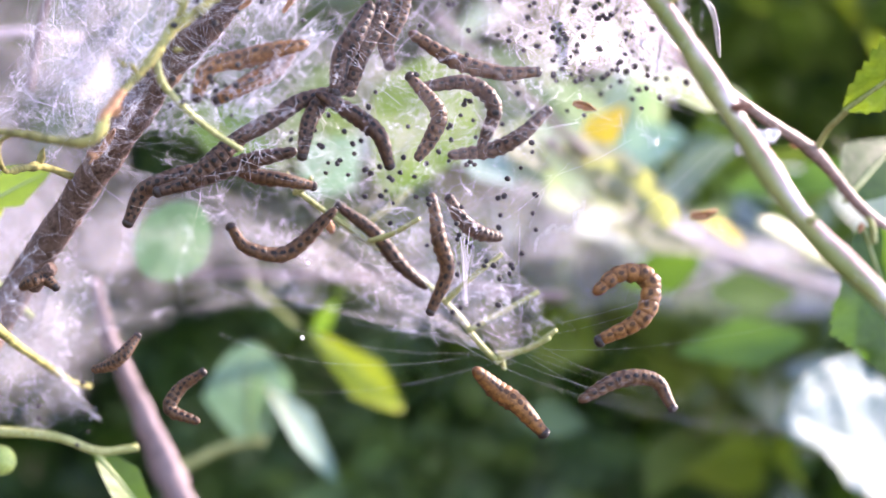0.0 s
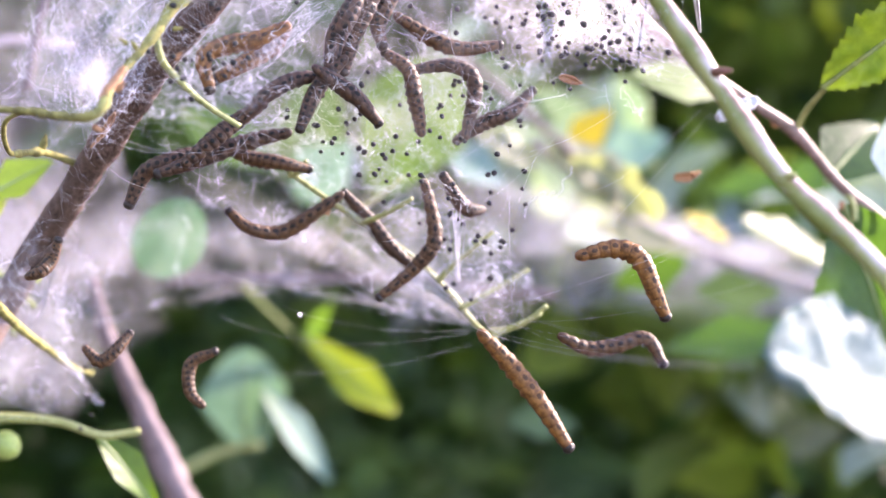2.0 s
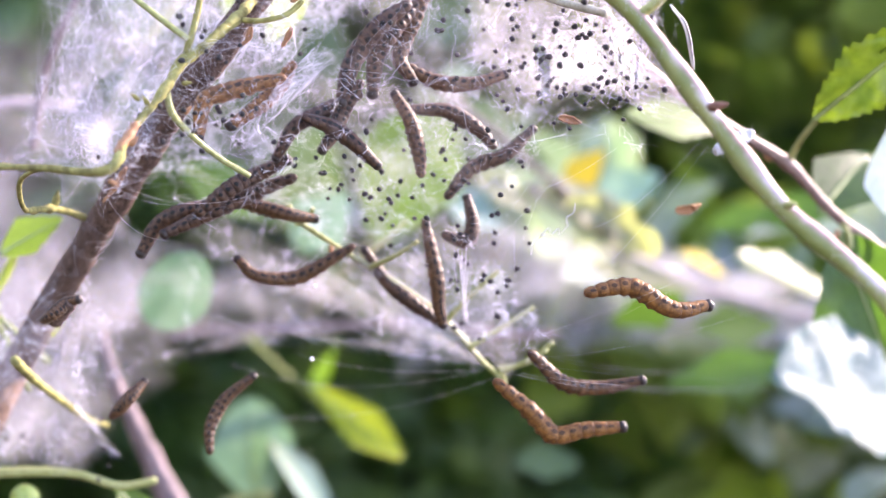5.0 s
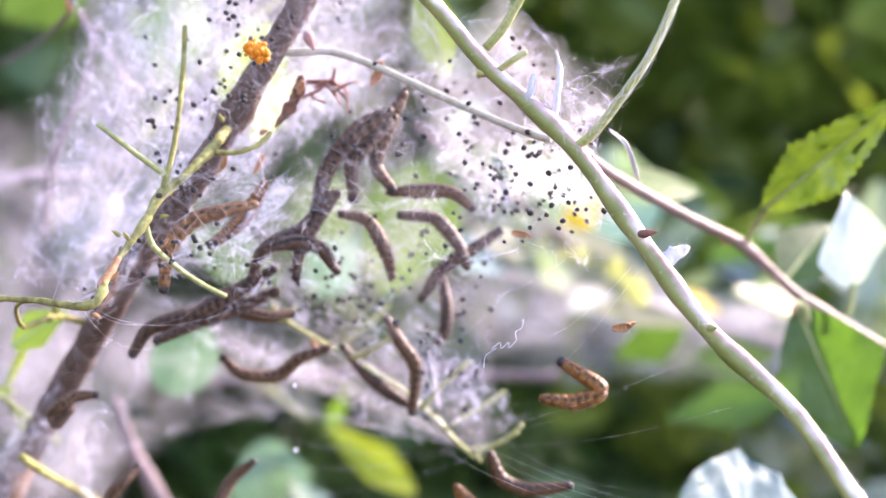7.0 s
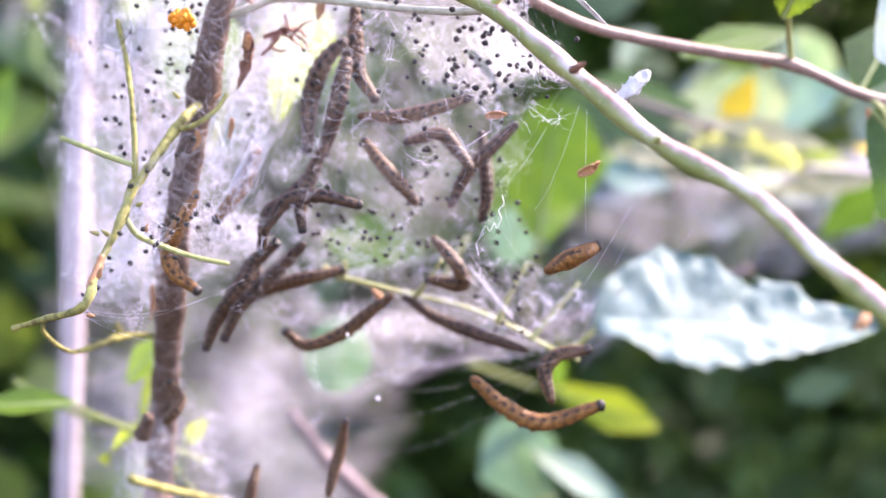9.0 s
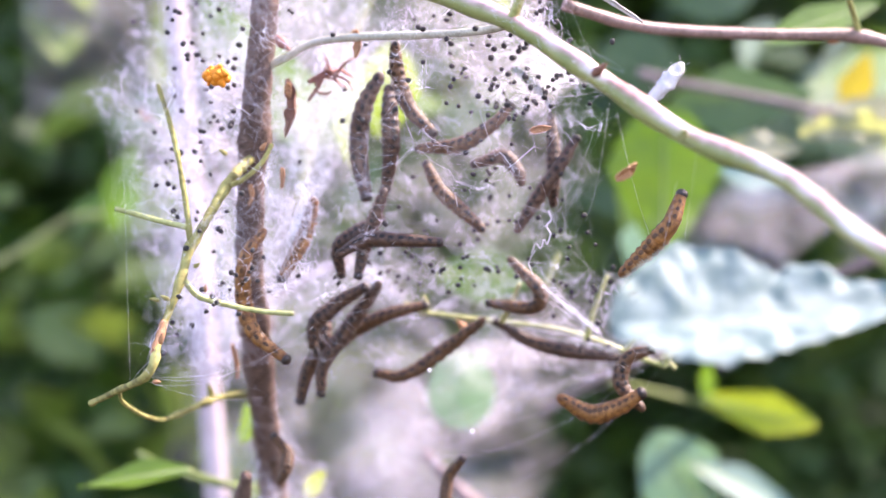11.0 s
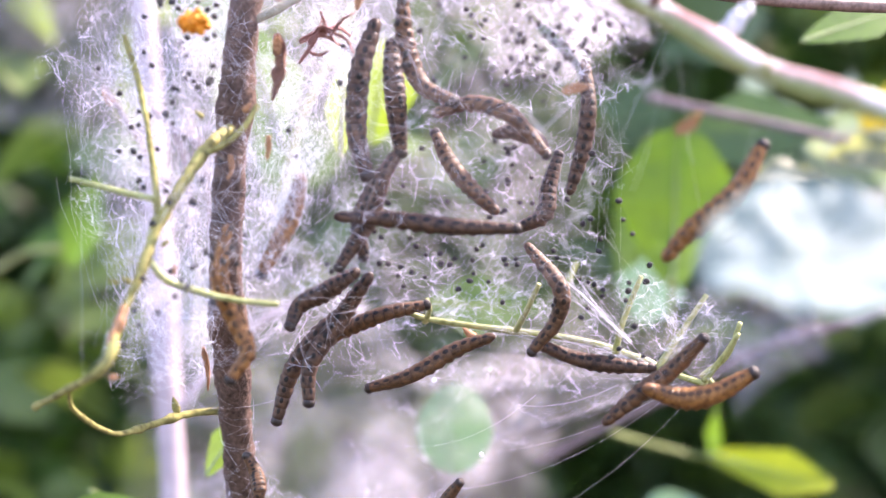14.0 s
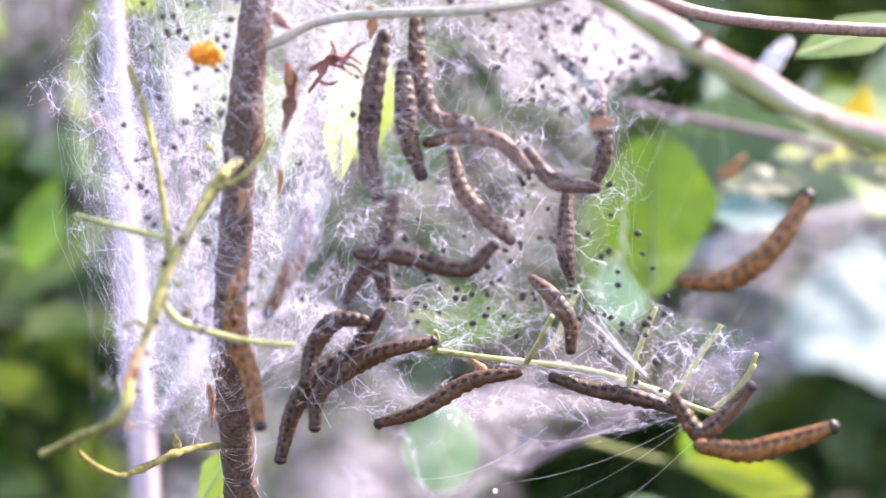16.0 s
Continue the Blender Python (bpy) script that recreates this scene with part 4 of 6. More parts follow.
core, core_n = web_sheet(nest, [(-51.1, 7.5, 26.6), (-50, 10, 45.1), (-24.6, 10, 45.5), (-14, 5, 31.8), (-19.2, 5, 18.8), (-23.8, 7.5, 11.2), (-29.2, 7.5, 0.6), (-32.5, 10, -11.4), (-41.6, 12.5, -17), (-47.8, 7.5, -12.9), (-50.1, 7.5, 2)], (0, 3, 0), FILM, 1500, 19)
veil, veil_n = web_sheet(nest, [(-48.6, 50, -44.6), (-38.8, 50, -29.1), (-24.3, 50, -16.8), (-5.9, 45, -12.2), (8.9, 35, -13.8), (17.7, 20, -19.2), (9.4, 35, -21.8), (-5.6, 55, -26.7), (-21, 65, -37.1), (-35.2, 65, -48.3), (-42.2, 55, -55)], (0, 8, 0), FILM_THIN, 160, 13)
left, left_n = web_sheet(nest, [(-47, 14, -40), (-42, 22, -27), (-34, 24, -36), (-32.5, 35, -50.3), (-25, 37.5, -54), (-31.9, 37.5, -59.7), (-42.7, 37.5, -64.7), (-50.5, 25, -55.1)], (0, 3, 0), FILM_DENSE, 420, 14)
right, right_n = web_sheet(nest, [(-16.8, -5, 25.2), (-9.8, -20, 39.3), (0.6, -25, 35.4), (10.5, -30, 30), (10.1, -30, 22.2), (18.3, -35, 15.1), (15.3, -20, 14.8), (9, -5, 16.5), (3.7, 5, 11.9), (-6.5, 5, 15.2)], (0, 5, 0), FILM_SMOOTH, 520, 15)
tuft, tuft_n = web_sheet(nest, [(-0.6, -32.5, 24.8), (0.7, -33, 32.1), (8.8, -38, 35.1), (9.3, -36.3, 28.1), (6.9, -34.2, 22.4)], (0, 1, 0), FILM_VEIL, 60, 16, 0.25, reach=0.7)
low_web, low_n = web_sheet(nest, [(-23.8, 20, -9.8), (-8, 17.5, -10), (4.1, 15, -8), (8.9, 22.5, -17.7), (18.4, 20, -20), (1.4, 30, -21.7), (-17.8, 35, -23.5), (-32, 25, -21.7), (-34.5, 12.5, -16.9)], (0, 2, 0), FILM_SHEER, 300, 17)
upper, upper_n = web_sheet(nest, [(-63, 4, 20), (-58, 8, 33), (-35.2, 5, 40.9), (-17.5, 0, 39.3), (-16.3, 7.5, 26), (-23.4, 12.5, 14.4), (-30.6, 12.5, 2.3), (-37.8, 10, -8.9), (-39.2, -5, -22), (-54, 5, -22), (-60, 5, 2.3)], (0, 2, 0), FILM_DENSE, 2100, 18)
tips, tips_n = web_sheet(nest, [(3, 12, -8), (10.4, 11.5, -6.8), (18, 16, -9.5), (22, 14.5, -13), (19, 17.5, -20.5), (9, 16, -18), (1, 14, -15)], (0, -1, 0), FILM_SHEER, 330, 22)
flank, flank_n = web_sheet(nest, [(-60, 12, 24), (-52, 14, 36), (-38, 10, 30), (-36, 8, 8), (-38, 10, -12), (-46, 14, -26), (-56, 14, -20), (-60, 12, 0)], (0, 3, 0), FILM_DENSE, 500, 21)
cocoon, cocoon_n = web_sheet(nest, [(-30.1, -14.2, -10.7), (-28.6, -14.2, -5.3), (-27.1, -14.2, -0.6), (-25.6, -14.2, 4.8), (-22, -13.7, 4.2), (-22.6, -13.7, -1.1), (-23.8, -13.7, -5.3), (-26.1, -14.2, -9.5)], (0, -0.5, 0), FILM_VEIL, 70, 20)
# Sheets added to make the pale grey haze behind the nest.
old = thing("haze_silk", mm((-47.6, 175, -45.8)), "greyish silk sheets added for the haze farther back", "silk nest")
web_sheet(old, [(-78.4, 162.5, -25.1), (-52.7, 162.5, -27.2), (-28.5, 162.5, -24.4), (-20.6, 165, -31.9), (-23.3, 187.5, -50.5), (-34.2, 200, -81.6), (-52.9, 200, -91.1), (-77.8, 187.5, -86.9), (-87.5, 175, -59.1)], (0, 6, 0), FILM_OLD, 40, 31)
web_sheet(old, [(-104.5, 100, -5.1), (-70.4, 100, 13.4), (-61, 125, -9.7), (-49.4, 150, -24.8), (-25.5, 187.5, -20.3), (-4.5, 187.5, -12.7), (-1.7, 187.5, -24.6), (-21.3, 187.5, -38.8), (-46.2, 187.5, -59.3), (-73.4, 175, -66.9)], (0, 6, 0), FILM_OLD, 40, 32)

web_sheet(old, [(22.1, 200, 14), (43.9, 200, 22.3), (70.8, 205, 30.1), (102, 212.5, 36.8), (137.3, 220, 45.1), (144.7, 220, 31), (110, 215, 16.9), (82.8, 212.5, 4.8), (57.6, 200, -7.3), (38.1, 200, -11.1)], (0, 4, 0), FILM_HAZE, 30, 33)

web_sheet(old, [(0.5, 125, 2.9), (22.9, 125, 14), (44.3, 130, 15.4), (44.3, 137.5, 3.2), (31.6, 137.5, -5), (33.1, 137.5, -17.7), (15.8, 125, -29.1), (1.3, 125, -13.5)], (0, 4, 0), FILM_OLD, 20, 34)

web_sheet(old, [(-153.5, 150, 72.8), (-120.8, 150, 74), (-109.6, 150, 59.5), (-111.6, 150, 33.8), (-121.3, 150, 22.3), (-147.6, 150, 27.3)], (0, 4, 0), FILM_OLD, 20, 35)

web_sheet(old, [(-55.6, 112, -35.5), (-56.2, 112, -57.6), (-68.7, 112, -70.2), (-86.0, 112, -65.9), (-97.8, 112, -47.2), (-97.3, 112, -25.1), (-84.7, 112, -12.5), (-67.5, 112, -16.9)], (0, 3, 0), FILM_OLD, 20, 36)

# ---- droppings ----
def pellet():
    bm = bmesh.new()
    bmesh.ops.create_icosphere(bm, subdivisions=2, radius=0.00033)
    for v in bm.verts:
        v.co *= 1 + 0.18 * noise.noise(v.co * 4000)
        v.co.z *= 1.2
    return mesh_of("frass_pellet", bm, FRASS)


PELLET = pellet()
_rng = random.Random(21)


def droppings(middle, wide, high, count, deep=1.5):
    """Droppings scattered about a place in the silk; millimetres."""
    for _ in range(round(count * 0.62)):
        ob = new("frass_pellet", PELLET)
        u, v = _rng.uniform(-1, 1), _rng.uniform(-1, 1)
        ob.location = mm(middle) + Vector((u * wide, _rng.gauss(0, 0.5) * deep, v * high)) / 1000
        k = _rng.uniform(0.75, 1.15)
        ob.scale = (k, k, k)
        ob.rotation_euler = [_rng.uniform(0, 3) for _ in range(3)]
        tagged(ob, "tiny black dropping caught in the silk", "dropping", "droppings in the nest")


for middle, wide, high, count in (
        ((-35.9, -17.5, 17.2), 4.5, 9, 30), ((-37.6, -16.2, 23.4), 5, 5, 14), ((-32.6, -21.2, -3.2), 6, 9, 18), ((-2.1, -15, 16.8), 12, 8, 46),
        ((2.9, -12.5, 12.9), 4, 6, 10), ((-7, -5, -3.2), 12, 6, 22), ((6.1, 0, -6.2), 5, 9, 22), ((-19.8, -10, 6.9), 9, 12, 14),
        ((6.8, -28.7, 16.3), 7, 6, 26), ((-4.3, -17.5, 16.6), 8, 6, 18), ((-9.9, 0, -4.6), 8, 4.5, 32), ((1.8, 2.5, 1.2), 7, 7, 22),
        ((7.7, 7.5, -11.9), 5, 6, 14), ((-43.6, -12.5, 17.2), 7, 10, 12), ((-34.7, 32.5, -54.8), 9, 6, 16), ((3.5, -17.5, 13.6), 8, 4, 8), ((-38.9, -15, 12.3), 4, 9, 20), ((5.5, -17.5, 16.4), 11, 5, 22)):
    droppings(middle, wide, high, count)

for sheet, turns, count, rough_band in ((front, front_n, 80, (0.25, 0.95)), (right, right_n, 36, (0.1, 0.9))):
    for _ in range(count):  # lying on the outside of the silk
        ob = new("frass_pellet", PELLET)
        ob.location = nest.location + sheet(_rng.uniform(0, turns), _rng.uniform(*rough_band) ** 0.5) + Vector((0, _rng.uniform(-0.0012, -0.0003), 0))
        k = _rng.uniform(0.65, 1.05)
        ob.scale = (k, k * _rng.uniform(0.8, 1.1), k)
        ob.rotation_euler = [_rng.uniform(0, 3) for _ in range(3)]
        tagged(ob, "tiny black dropping caught in the silk", "dropping", "droppings in the nest")

# ---- bits caught in the silk ----
def blossom():
    bm = bmesh.new()
    rng = random.Random(4)
    for _ in range(60):
        a, b = rng.uniform(0, 6.28), rng.uniform(-1, 1)
        q = Vector((math.cos(a) * (1 - b * b) ** 0.5 * 1.9, math.sin(a) * 0.8 * (1 - b * b) ** 0.5, b * 1.3)) / 1000
        bmesh.ops.create_icosphere(bm, subdivisions=2, radius=0.00034 * rng.uniform(0.6, 1.4), matrix=Matrix.Translation(q * rng.uniform(0.6, 0.95)))
    bmesh.ops.create_icosphere(bm, subdivisions=2, radius=0.0011, matrix=Matrix.Diagonal((1.2, 0.7, 0.9, 1)))
    ob = new("faded_blossom", mesh_of("faded_blossom", bm, PETAL))
    ob.location = mm((-33.9, -21.2, 18))
    tagged(ob, "small crumpled orange blossom caught in the silk", "blossom")


blossom()


def scrap(name, line, width, mat, label, twist=1.5, seed=1):
    """A curled scrap of dry leaf or silk along a line; millimetres."""
    pts = smooth_line([mm(p) for p in line], 22)
    bm = bmesh.new()
    rows = []
    for i, p in enumerate(pts):
        u = i / 22
        along = (pts[min(i + 1, 22)] - pts[max(i - 1, 0)]).normalized()
        side = along.cross(Vector((0, -1, 0.2))).normalized()
        side.rotate(Matrix.Rotation(twist * u + 0.8 * noise.noise((u * 4, seed, 0)), 3, along))
        nrm = side.cross(along)
        w = width / 2000 * (0.25 + math.sin(math.pi * min(1, u * 1.05)) ** 0.6) * (1 + 0.4 * noise.noise((u * 9, seed * 3.1, 0)))
        rows.append([bm.verts.new(p + side * w * v + nrm * w * (0.9 * v * v - 0.4 + 0.3 * noise.noise((u * 14, v * 3, seed)))) for v in (-1, -0.6, -0.2, 0.2, 0.6, 1)])
    for a, b in zip(rows, rows[1:]):
        for k in range(5):
            bm.faces.new((a[k], a[k + 1], b[k + 1], b[k]))
    ob = new(name, mesh_of(name, bm, mat))
    sol = ob.modifiers.new("thick", "SOLIDIFY")
    sol.thickness = 0.00015
    return tagged(ob, label, "leaf scrap" if mat is not FLUFF else "silk tuft")


scrap("dry_leaf_scrap", [(-27.9, -11.2, 18.4), (-27.2, -11.2, 16.1), (-27.4, -11.2, 13.6), (-28.3, -11.2, 10.9)], 1.4, DRY, "curled dark brown dry leaf scrap hanging in the silk", 1.2, 2)
scrap("dry_leaf_scrap", [(-27.3, -12.5, 17.8), (-27.3, -12.5, 16.8), (-27.1, -12.5, 15.9)], 0.7, SCALE, "small orange dry scrap in the silk", 0.5, 3)
scrap("dry_leaf_scrap", [(-27.1, -5, 18.5), (-24.9, -5, 19.4), (-22.6, -5, 20), (-21, -5, 19)], 0.7, FLOWER_DRY, "reddish brown dry flower remains in the silk", 2.5, 4)
for k, (line, wide) in enumerate((([(-23.2, -6, 18.8), (-21.6, -6.5, 20.6), (-20.2, -6, 21.4)], 0.5), ([(-25.8, -6, 18), (-24.2, -6.5, 19.8), (-22.4, -6.4, 19.4)], 0.6), ([(-22.8, -6, 19.2), (-21.2, -6.4, 18.4), (-20.4, -6, 16.8)], 0.4), ([(-27.1, -5, 16), (-24.9, -6.3, 18.3), (-24, -6.2, 20.7)], 0.5), ([(-25.4, -5.5, 19.3), (-23.5, -5.5, 18.8), (-21.4, -5.5, 17.4)], 0.4), ([(-24.3, -6.2, 21.7), (-23.6, -5.5, 19.6), (-22, -6.2, 17.6)], 0.45), ([(-26.2, -5, 17.5), (-24.9, -5, 16.9), (-23.3, -6.2, 17)], 0.35))):
    scrap("dry_flower_strand", line, wide * 0.45, FLOWER_DRY, "thin pinkish dry flower strand in the silk", 2.0, 20 + k)
scrap("dry_leaf_scrap", [(-19, -10, 24.6), (-18.6, -10, 22.8), (-19, -10, 21)], 1.1, SCALE, "pinkish dry scrap on the pale twig", 1.0, 5)
scrap("dry_leaf_scrap", [(18.7, -37.5, 3.4), (19.9, -37.5, 4.2), (21, -37.3, 5.2)], 0.9, SCALE, "tiny orange dry scrap hanging on a thread", 1.5, 6)
scrap("dry_leaf_scrap", [(5.3, -17.5, 10.3), (6.7, -17.5, 10.7), (8, -17.5, 10.8)], 0.7, SCALE, "tiny orange dry scrap in the silk", 1.5, 7)
scrap("dry_leaf_scrap", [(-28.2, -12.5, 6.8), (-28.1, -12.5, 5.6), (-28.3, -12.5, 4.1)], 0.45, SCALE, "small orange dry scrap in the silk", 1.0, 8)
scrap("dry_leaf_scrap", [(-32.6, -12.5, 4.7), (-32.3, -12.5, 3.2), (-32.9, -12.5, 2)], 0.5, SCALE, "orange scrap with loose fibres in the silk", 1.0, 9)
scrap("dry_leaf_scrap", [(-39.8, 0, -16.6), (-40.1, 2.5, -19.3), (-41, 5, -21.7)], 0.6, SCALE, "pale orange dry scrap behind the stem", 1.0, 10)


def fluff(line, size, seed, label):
    """A white plug of matted silk along a line, ragged at its rim; millimetres."""
    rng = random.Random(seed)
    bm = bmesh.new()
    pts = smooth_line([mm(p) for p in line], 16)
    tube(bm, pts, lambda u: size / 1000 * (0.06 + 1.1 * max(0.0, math.sin(math.pi * u)) ** 0.55), 14)
    for v in bm.verts:
        v.co += Vector(noise.noise_vector(v.co * 900)) * size * 0.0006 + Vector(noise.noise_vector(v.co * 2600)) * size * 0.00022
    for _ in range(60):
        p = pts[rng.randint(1, 15)]
        w = Vector((rng.gauss(0, 1), rng.gauss(0, 1), rng.gauss(0, 1))).normalized() * size / 1000
        tube(bm, [p + w * 0.6, p + w * rng.uniform(0.9, 1.2), p + w * rng.uniform(1.1, 1.7) + Vector((0, 0, 0.0002))], 0.000012, 3)
    tagged(new("silk_tuft", mesh_of("silk_tuft", bm, FLUFF)), label, "silk tuft")


fluff([(21.4, -30, 12.4), (22.7, -29.2, 14), (23.9, -28.6, 15.4), (25.2, -28.4, 17)], 0.85, 41, "tuft of white fluff on the branch")
fluff([(19.5, -39.5, 13.6), (21, -40.2, 12.8), (22.8, -41.3, 11.4)], 0.3, 46, "white fluff stuck along the branch")
fluff([(0, -30, 32.2), (1.5, -30, 29.8), (2.4, -31.2, 26.3), (3.3, -32, 22.8)], 0.42, 44, "white silk wrapped round a dead shoot")
fluff([(-1.5, -31.2, 28.3), (-1.1, -31.2, 26.2), (-0.5, -31.2, 23.5)], 0.42, 42, "white silk wrapped round a dead shoot")
scrap("silk_tuft", [(10.7, -25, 26.7), (14.3, -20, 26.3), (18.7, -12.5, 23.8)], 0.35, FLUFF, "white silk strip by the branch", 1.0, 15)


def wound(stick_line, radius, count, seed, label, spread=(0.0, 1.0), loose=2.0):
    """Silk wound over a stem: fine threads across its rind that leave it at their ends; millimetres."""
    rng = random.Random(seed)
    line = smooth_line([mm(p) for p in stick_line], 80)
    verts, faces = [], []
    for _ in range(count):
        i = int(80 * rng.uniform(*spread))
        i = min(max(i, 1), 79)
        along = (line[i + 1] - line[i - 1]).normalized()
        side = along.cross(Vector((0, -1, 0))).normalized()
        front = side.cross(along)
        if front.y > 0:
            front = -front
        middle, half, drift = rng.gauss(0, 0.9), rng.uniform(0.3, 1.2), rng.gauss(0, 1.3)
        pts = []
        for s in range(9):
            v = s / 4 - 1
            a = middle + half * v
            pts.append(line[i] + (side * math.sin(a) + front * math.cos(a)) * (radius * 1.05 + 0.06) / 1000 + along * drift * v / 1000)
        if rng.random() < 0.35:
            pts.append(pts[-1] + (pts[-1] - pts[-2]).normalized() * rng.uniform(0.3, loose) / 1000)
        w = rng.choice((0.004, 0.006, 0.008, 0.012)) / 1000
        k = len(verts)
        for p in pts:
            for c in range(3):
                verts.append(p + Vector((math.cos(c * 2.094), math.sin(c * 2.094 + 0.5), math.sin(c * 2.094))) * w)
        for s in range(len(pts) - 1):
            for c in range(3):
                q = k + 3 * s
                faces.append((q + c, q + (c + 1) % 3, q + 3 + (c + 1) % 3, q + 3 + c))
    me = bpy.data.meshes.new("wound_silk")
    me.from_pydata(verts, [], faces)
    me.materials.append(THREAD)
    tagged(new("wound_silk", me), label, "silk", kind="stuff")


wound([(-42.9, 25, -37.6), (-41.8, 20, -31.3), (-38.8, 5, -11.4), (-35.3, -5, 1.2), (-33.1, -8, 17.9), (-32, -8.7, 25.8), (-31.1, -8.7, 38.3)], 1.95, 330, 51, "white silk threads wound over the brown stem", (0.3, 1.0))
wound([(-42.9, 25, -37.6), (-41.8, 20, -31.3), (-38.8, 5, -11.4)], 2.1, 45, 52, "thin silk threads over the lower brown stem")
wound([(-34.1, -13, 6.5), (-36.1, -20, -0.7), (-37.6, -21.2, -3.8), (-38.9, -27.5, -14.2), (-39, -31.2, -18.7)], 0.6, 110, 53, "silk threads on the pale side twig", (0.0, 1.0), 4.0)
wound([(-0.6, -30.5, 24.7), (6.5, -33.8, 21.5), (16.9, -38.8, 14.6), (27.2, -45.3, 7.5), (37.4, -53.7, 2.7), (50.7, -66.2, -7.6)], 1.05, 120, 54, "silk threads stuck on the pink and green branch", (0.0, 1.0), 1.2)
wound([(-8, 17.5, -13.9), (2.1, 17.5, -15.1), (8.9, 17.5, -17), (14, 18.7, -19.2)], 0.45, 130, 55, "silk threads round the bare twig", (0.0, 1.0), 3.0)
wound([(7.6, -35, 24.1), (8.9, -37.5, 30.1), (9.7, -38.8, 36.2), (9.4, -40, 44.6)], 0.52, 170, 56, "silk threads on the side shoot", (0.0, 1.0), 2.0)


wound([(-26.6, -12.5, -3.4), (-25.6, -12.5, -0.6), (-24.6, -12.5, 2.2), (-23.8, -12.5, 4.6)], 1.15, 260, 57, "dense white silk wrapped round a caterpillar", (0.1, 1.0), 1.5)
wound([(-28.2, -12.5, -7), (-26.6, -12.5, -3.4)], 1.15, 40, 58, "loose white silk round a caterpillar")
wound([(-18.6, -4.5, 1), (-18.4, -5, 6), (-17.2, -5, 11), (-15.8, -5, 16), (-15.4, -4.5, 21)], 2.6, 70, 59, "silk threads drawn over the bundle of caterpillars", (0.0, 1.0), 3.0)
wound([(-28, 3, -18), (-25, 2, -13.5), (-21.5, 2.5, -9.5)], 2.2, 40, 60, "silk threads drawn over the lower caterpillars", (0.0, 1.0), 3.0)


def speck(at, size, label):
    bm = bmesh.new()
    bmesh.ops.create_icosphere(bm, subdivisions=2, radius=size / 1000)
    for v in bm.verts:
        v.co *= 1 + 0.25 * noise.noise(v.co * 3000)
    ob = new("silk_knot", mesh_of("silk_knot", bm, THREAD))
    ob.location = mm(at)
    tagged(ob, label, "silk knot")


speck((-11.9, 0, -20), 0.25, "tiny white silk knot on a thread")
speck((-7.8, 7.7, -28.8), 0.3, "tiny white silk knot on a thread")

# ---- single silk lines ----
lines = thing("silk_lines", mm((0, 0, 0)), "long single silk lines between the twigs", "silk lines")


def line_of_silk(a, b, sag=0.5, width=0.009):
    a, b = mm(a) - lines.location, mm(b) - lines.location
    pts = [a.lerp(b, u) - Vector((0, 0, sag / 1000 * 4 * u * (1 - u))) for u in (k / 14 for k in range(15))]
    part("silk_line", tube(bmesh.new(), pts, width / 1000, 4), THREAD, lines)


for a, b, sag in (((17.9, -37.5, 11.3), (13.3, -25, -0.8), 2), ((18.8, -37.5, 10.9), (19.2, -12.5, -2.2), 1), 
                  ((-9.2, 25, -29.4), (18.6, 17.5, -17.8), 2), ((17.7, 17.5, -19.9), (-11.1, 37.5, -40.6), 3), ((14.6, 17.5, -20.7), (-16.8, 25, -34.5), 3), ((-2.9, 17.5, -21.9), (-21.3, 25, -29), 2), ((2.9, -17.5, 15.8), (17.7, -37.5, 13.4), 1),
                  ((-48.9, -16.2, 18.8), (-44, -25, -20.4), 1), ((-40.1, -30, -19), (-29, -12.5, -16.7), 2), ((-38.9, -30, -20.1), (-38.4, 0, -19.8), 1), ((-38.3, -30, -19.2), (-24, -12.5, -13.7), 2), ((-40.2, -30, -19.4), (-31, 0, -22.7), 2),
                  ((8.8, -12.5, 4.6), (6.7, 0, -4.3), 1), ((13.1, -17.5, 9.9), (7.3, -7.5, 2), 1), ((8, -5, -3.7), (18.3, 15, -16.1), 0.5), ((7.6, -12.5, 2.7), (9.3, -5, -3.9), 0.5), ((-3.6, 7.5, -22.9), (7.7, 12.5, -20.4), 1), ((-1.9, 15, -15.3), (10.3, 12.5, -7.3), 0)):
    line_of_silk(a, b, sag)

_cord = random.Random(61)
for _ in range(16):  # a cord of silk tied to the bare twig
    a = (4.2 + _cord.gauss(0, 0.7), 0, -8.8 + _cord.gauss(0, 0.9))
    b = (9.3 + _cord.gauss(0, 0.25), 12.5, -15.5 + _cord.gauss(0, 0.25))
    line_of_silk(a, b, _cord.uniform(-0.8, 0.9), _cord.choice((0.01, 0.018, 0.03)))
for _ in range(9):  # loose lines from the bare twig out to the silvery leaf and the branch
    a = (_cord.uniform(8, 19), _cord.uniform(13, 19), _cord.uniform(-21, -15))
    b = (_cord.uniform(23.5, 27), _cord.uniform(-79, -74), _cord.uniform(-14, -9)) if _cord.random() < 0.6 else (_cord.uniform(24, 40), -46, _cord.uniform(0, 8))
    line_of_silk(a, b, _cord.uniform(0.5, 4), _cord.choice((0.004, 0.005, 0.008)))
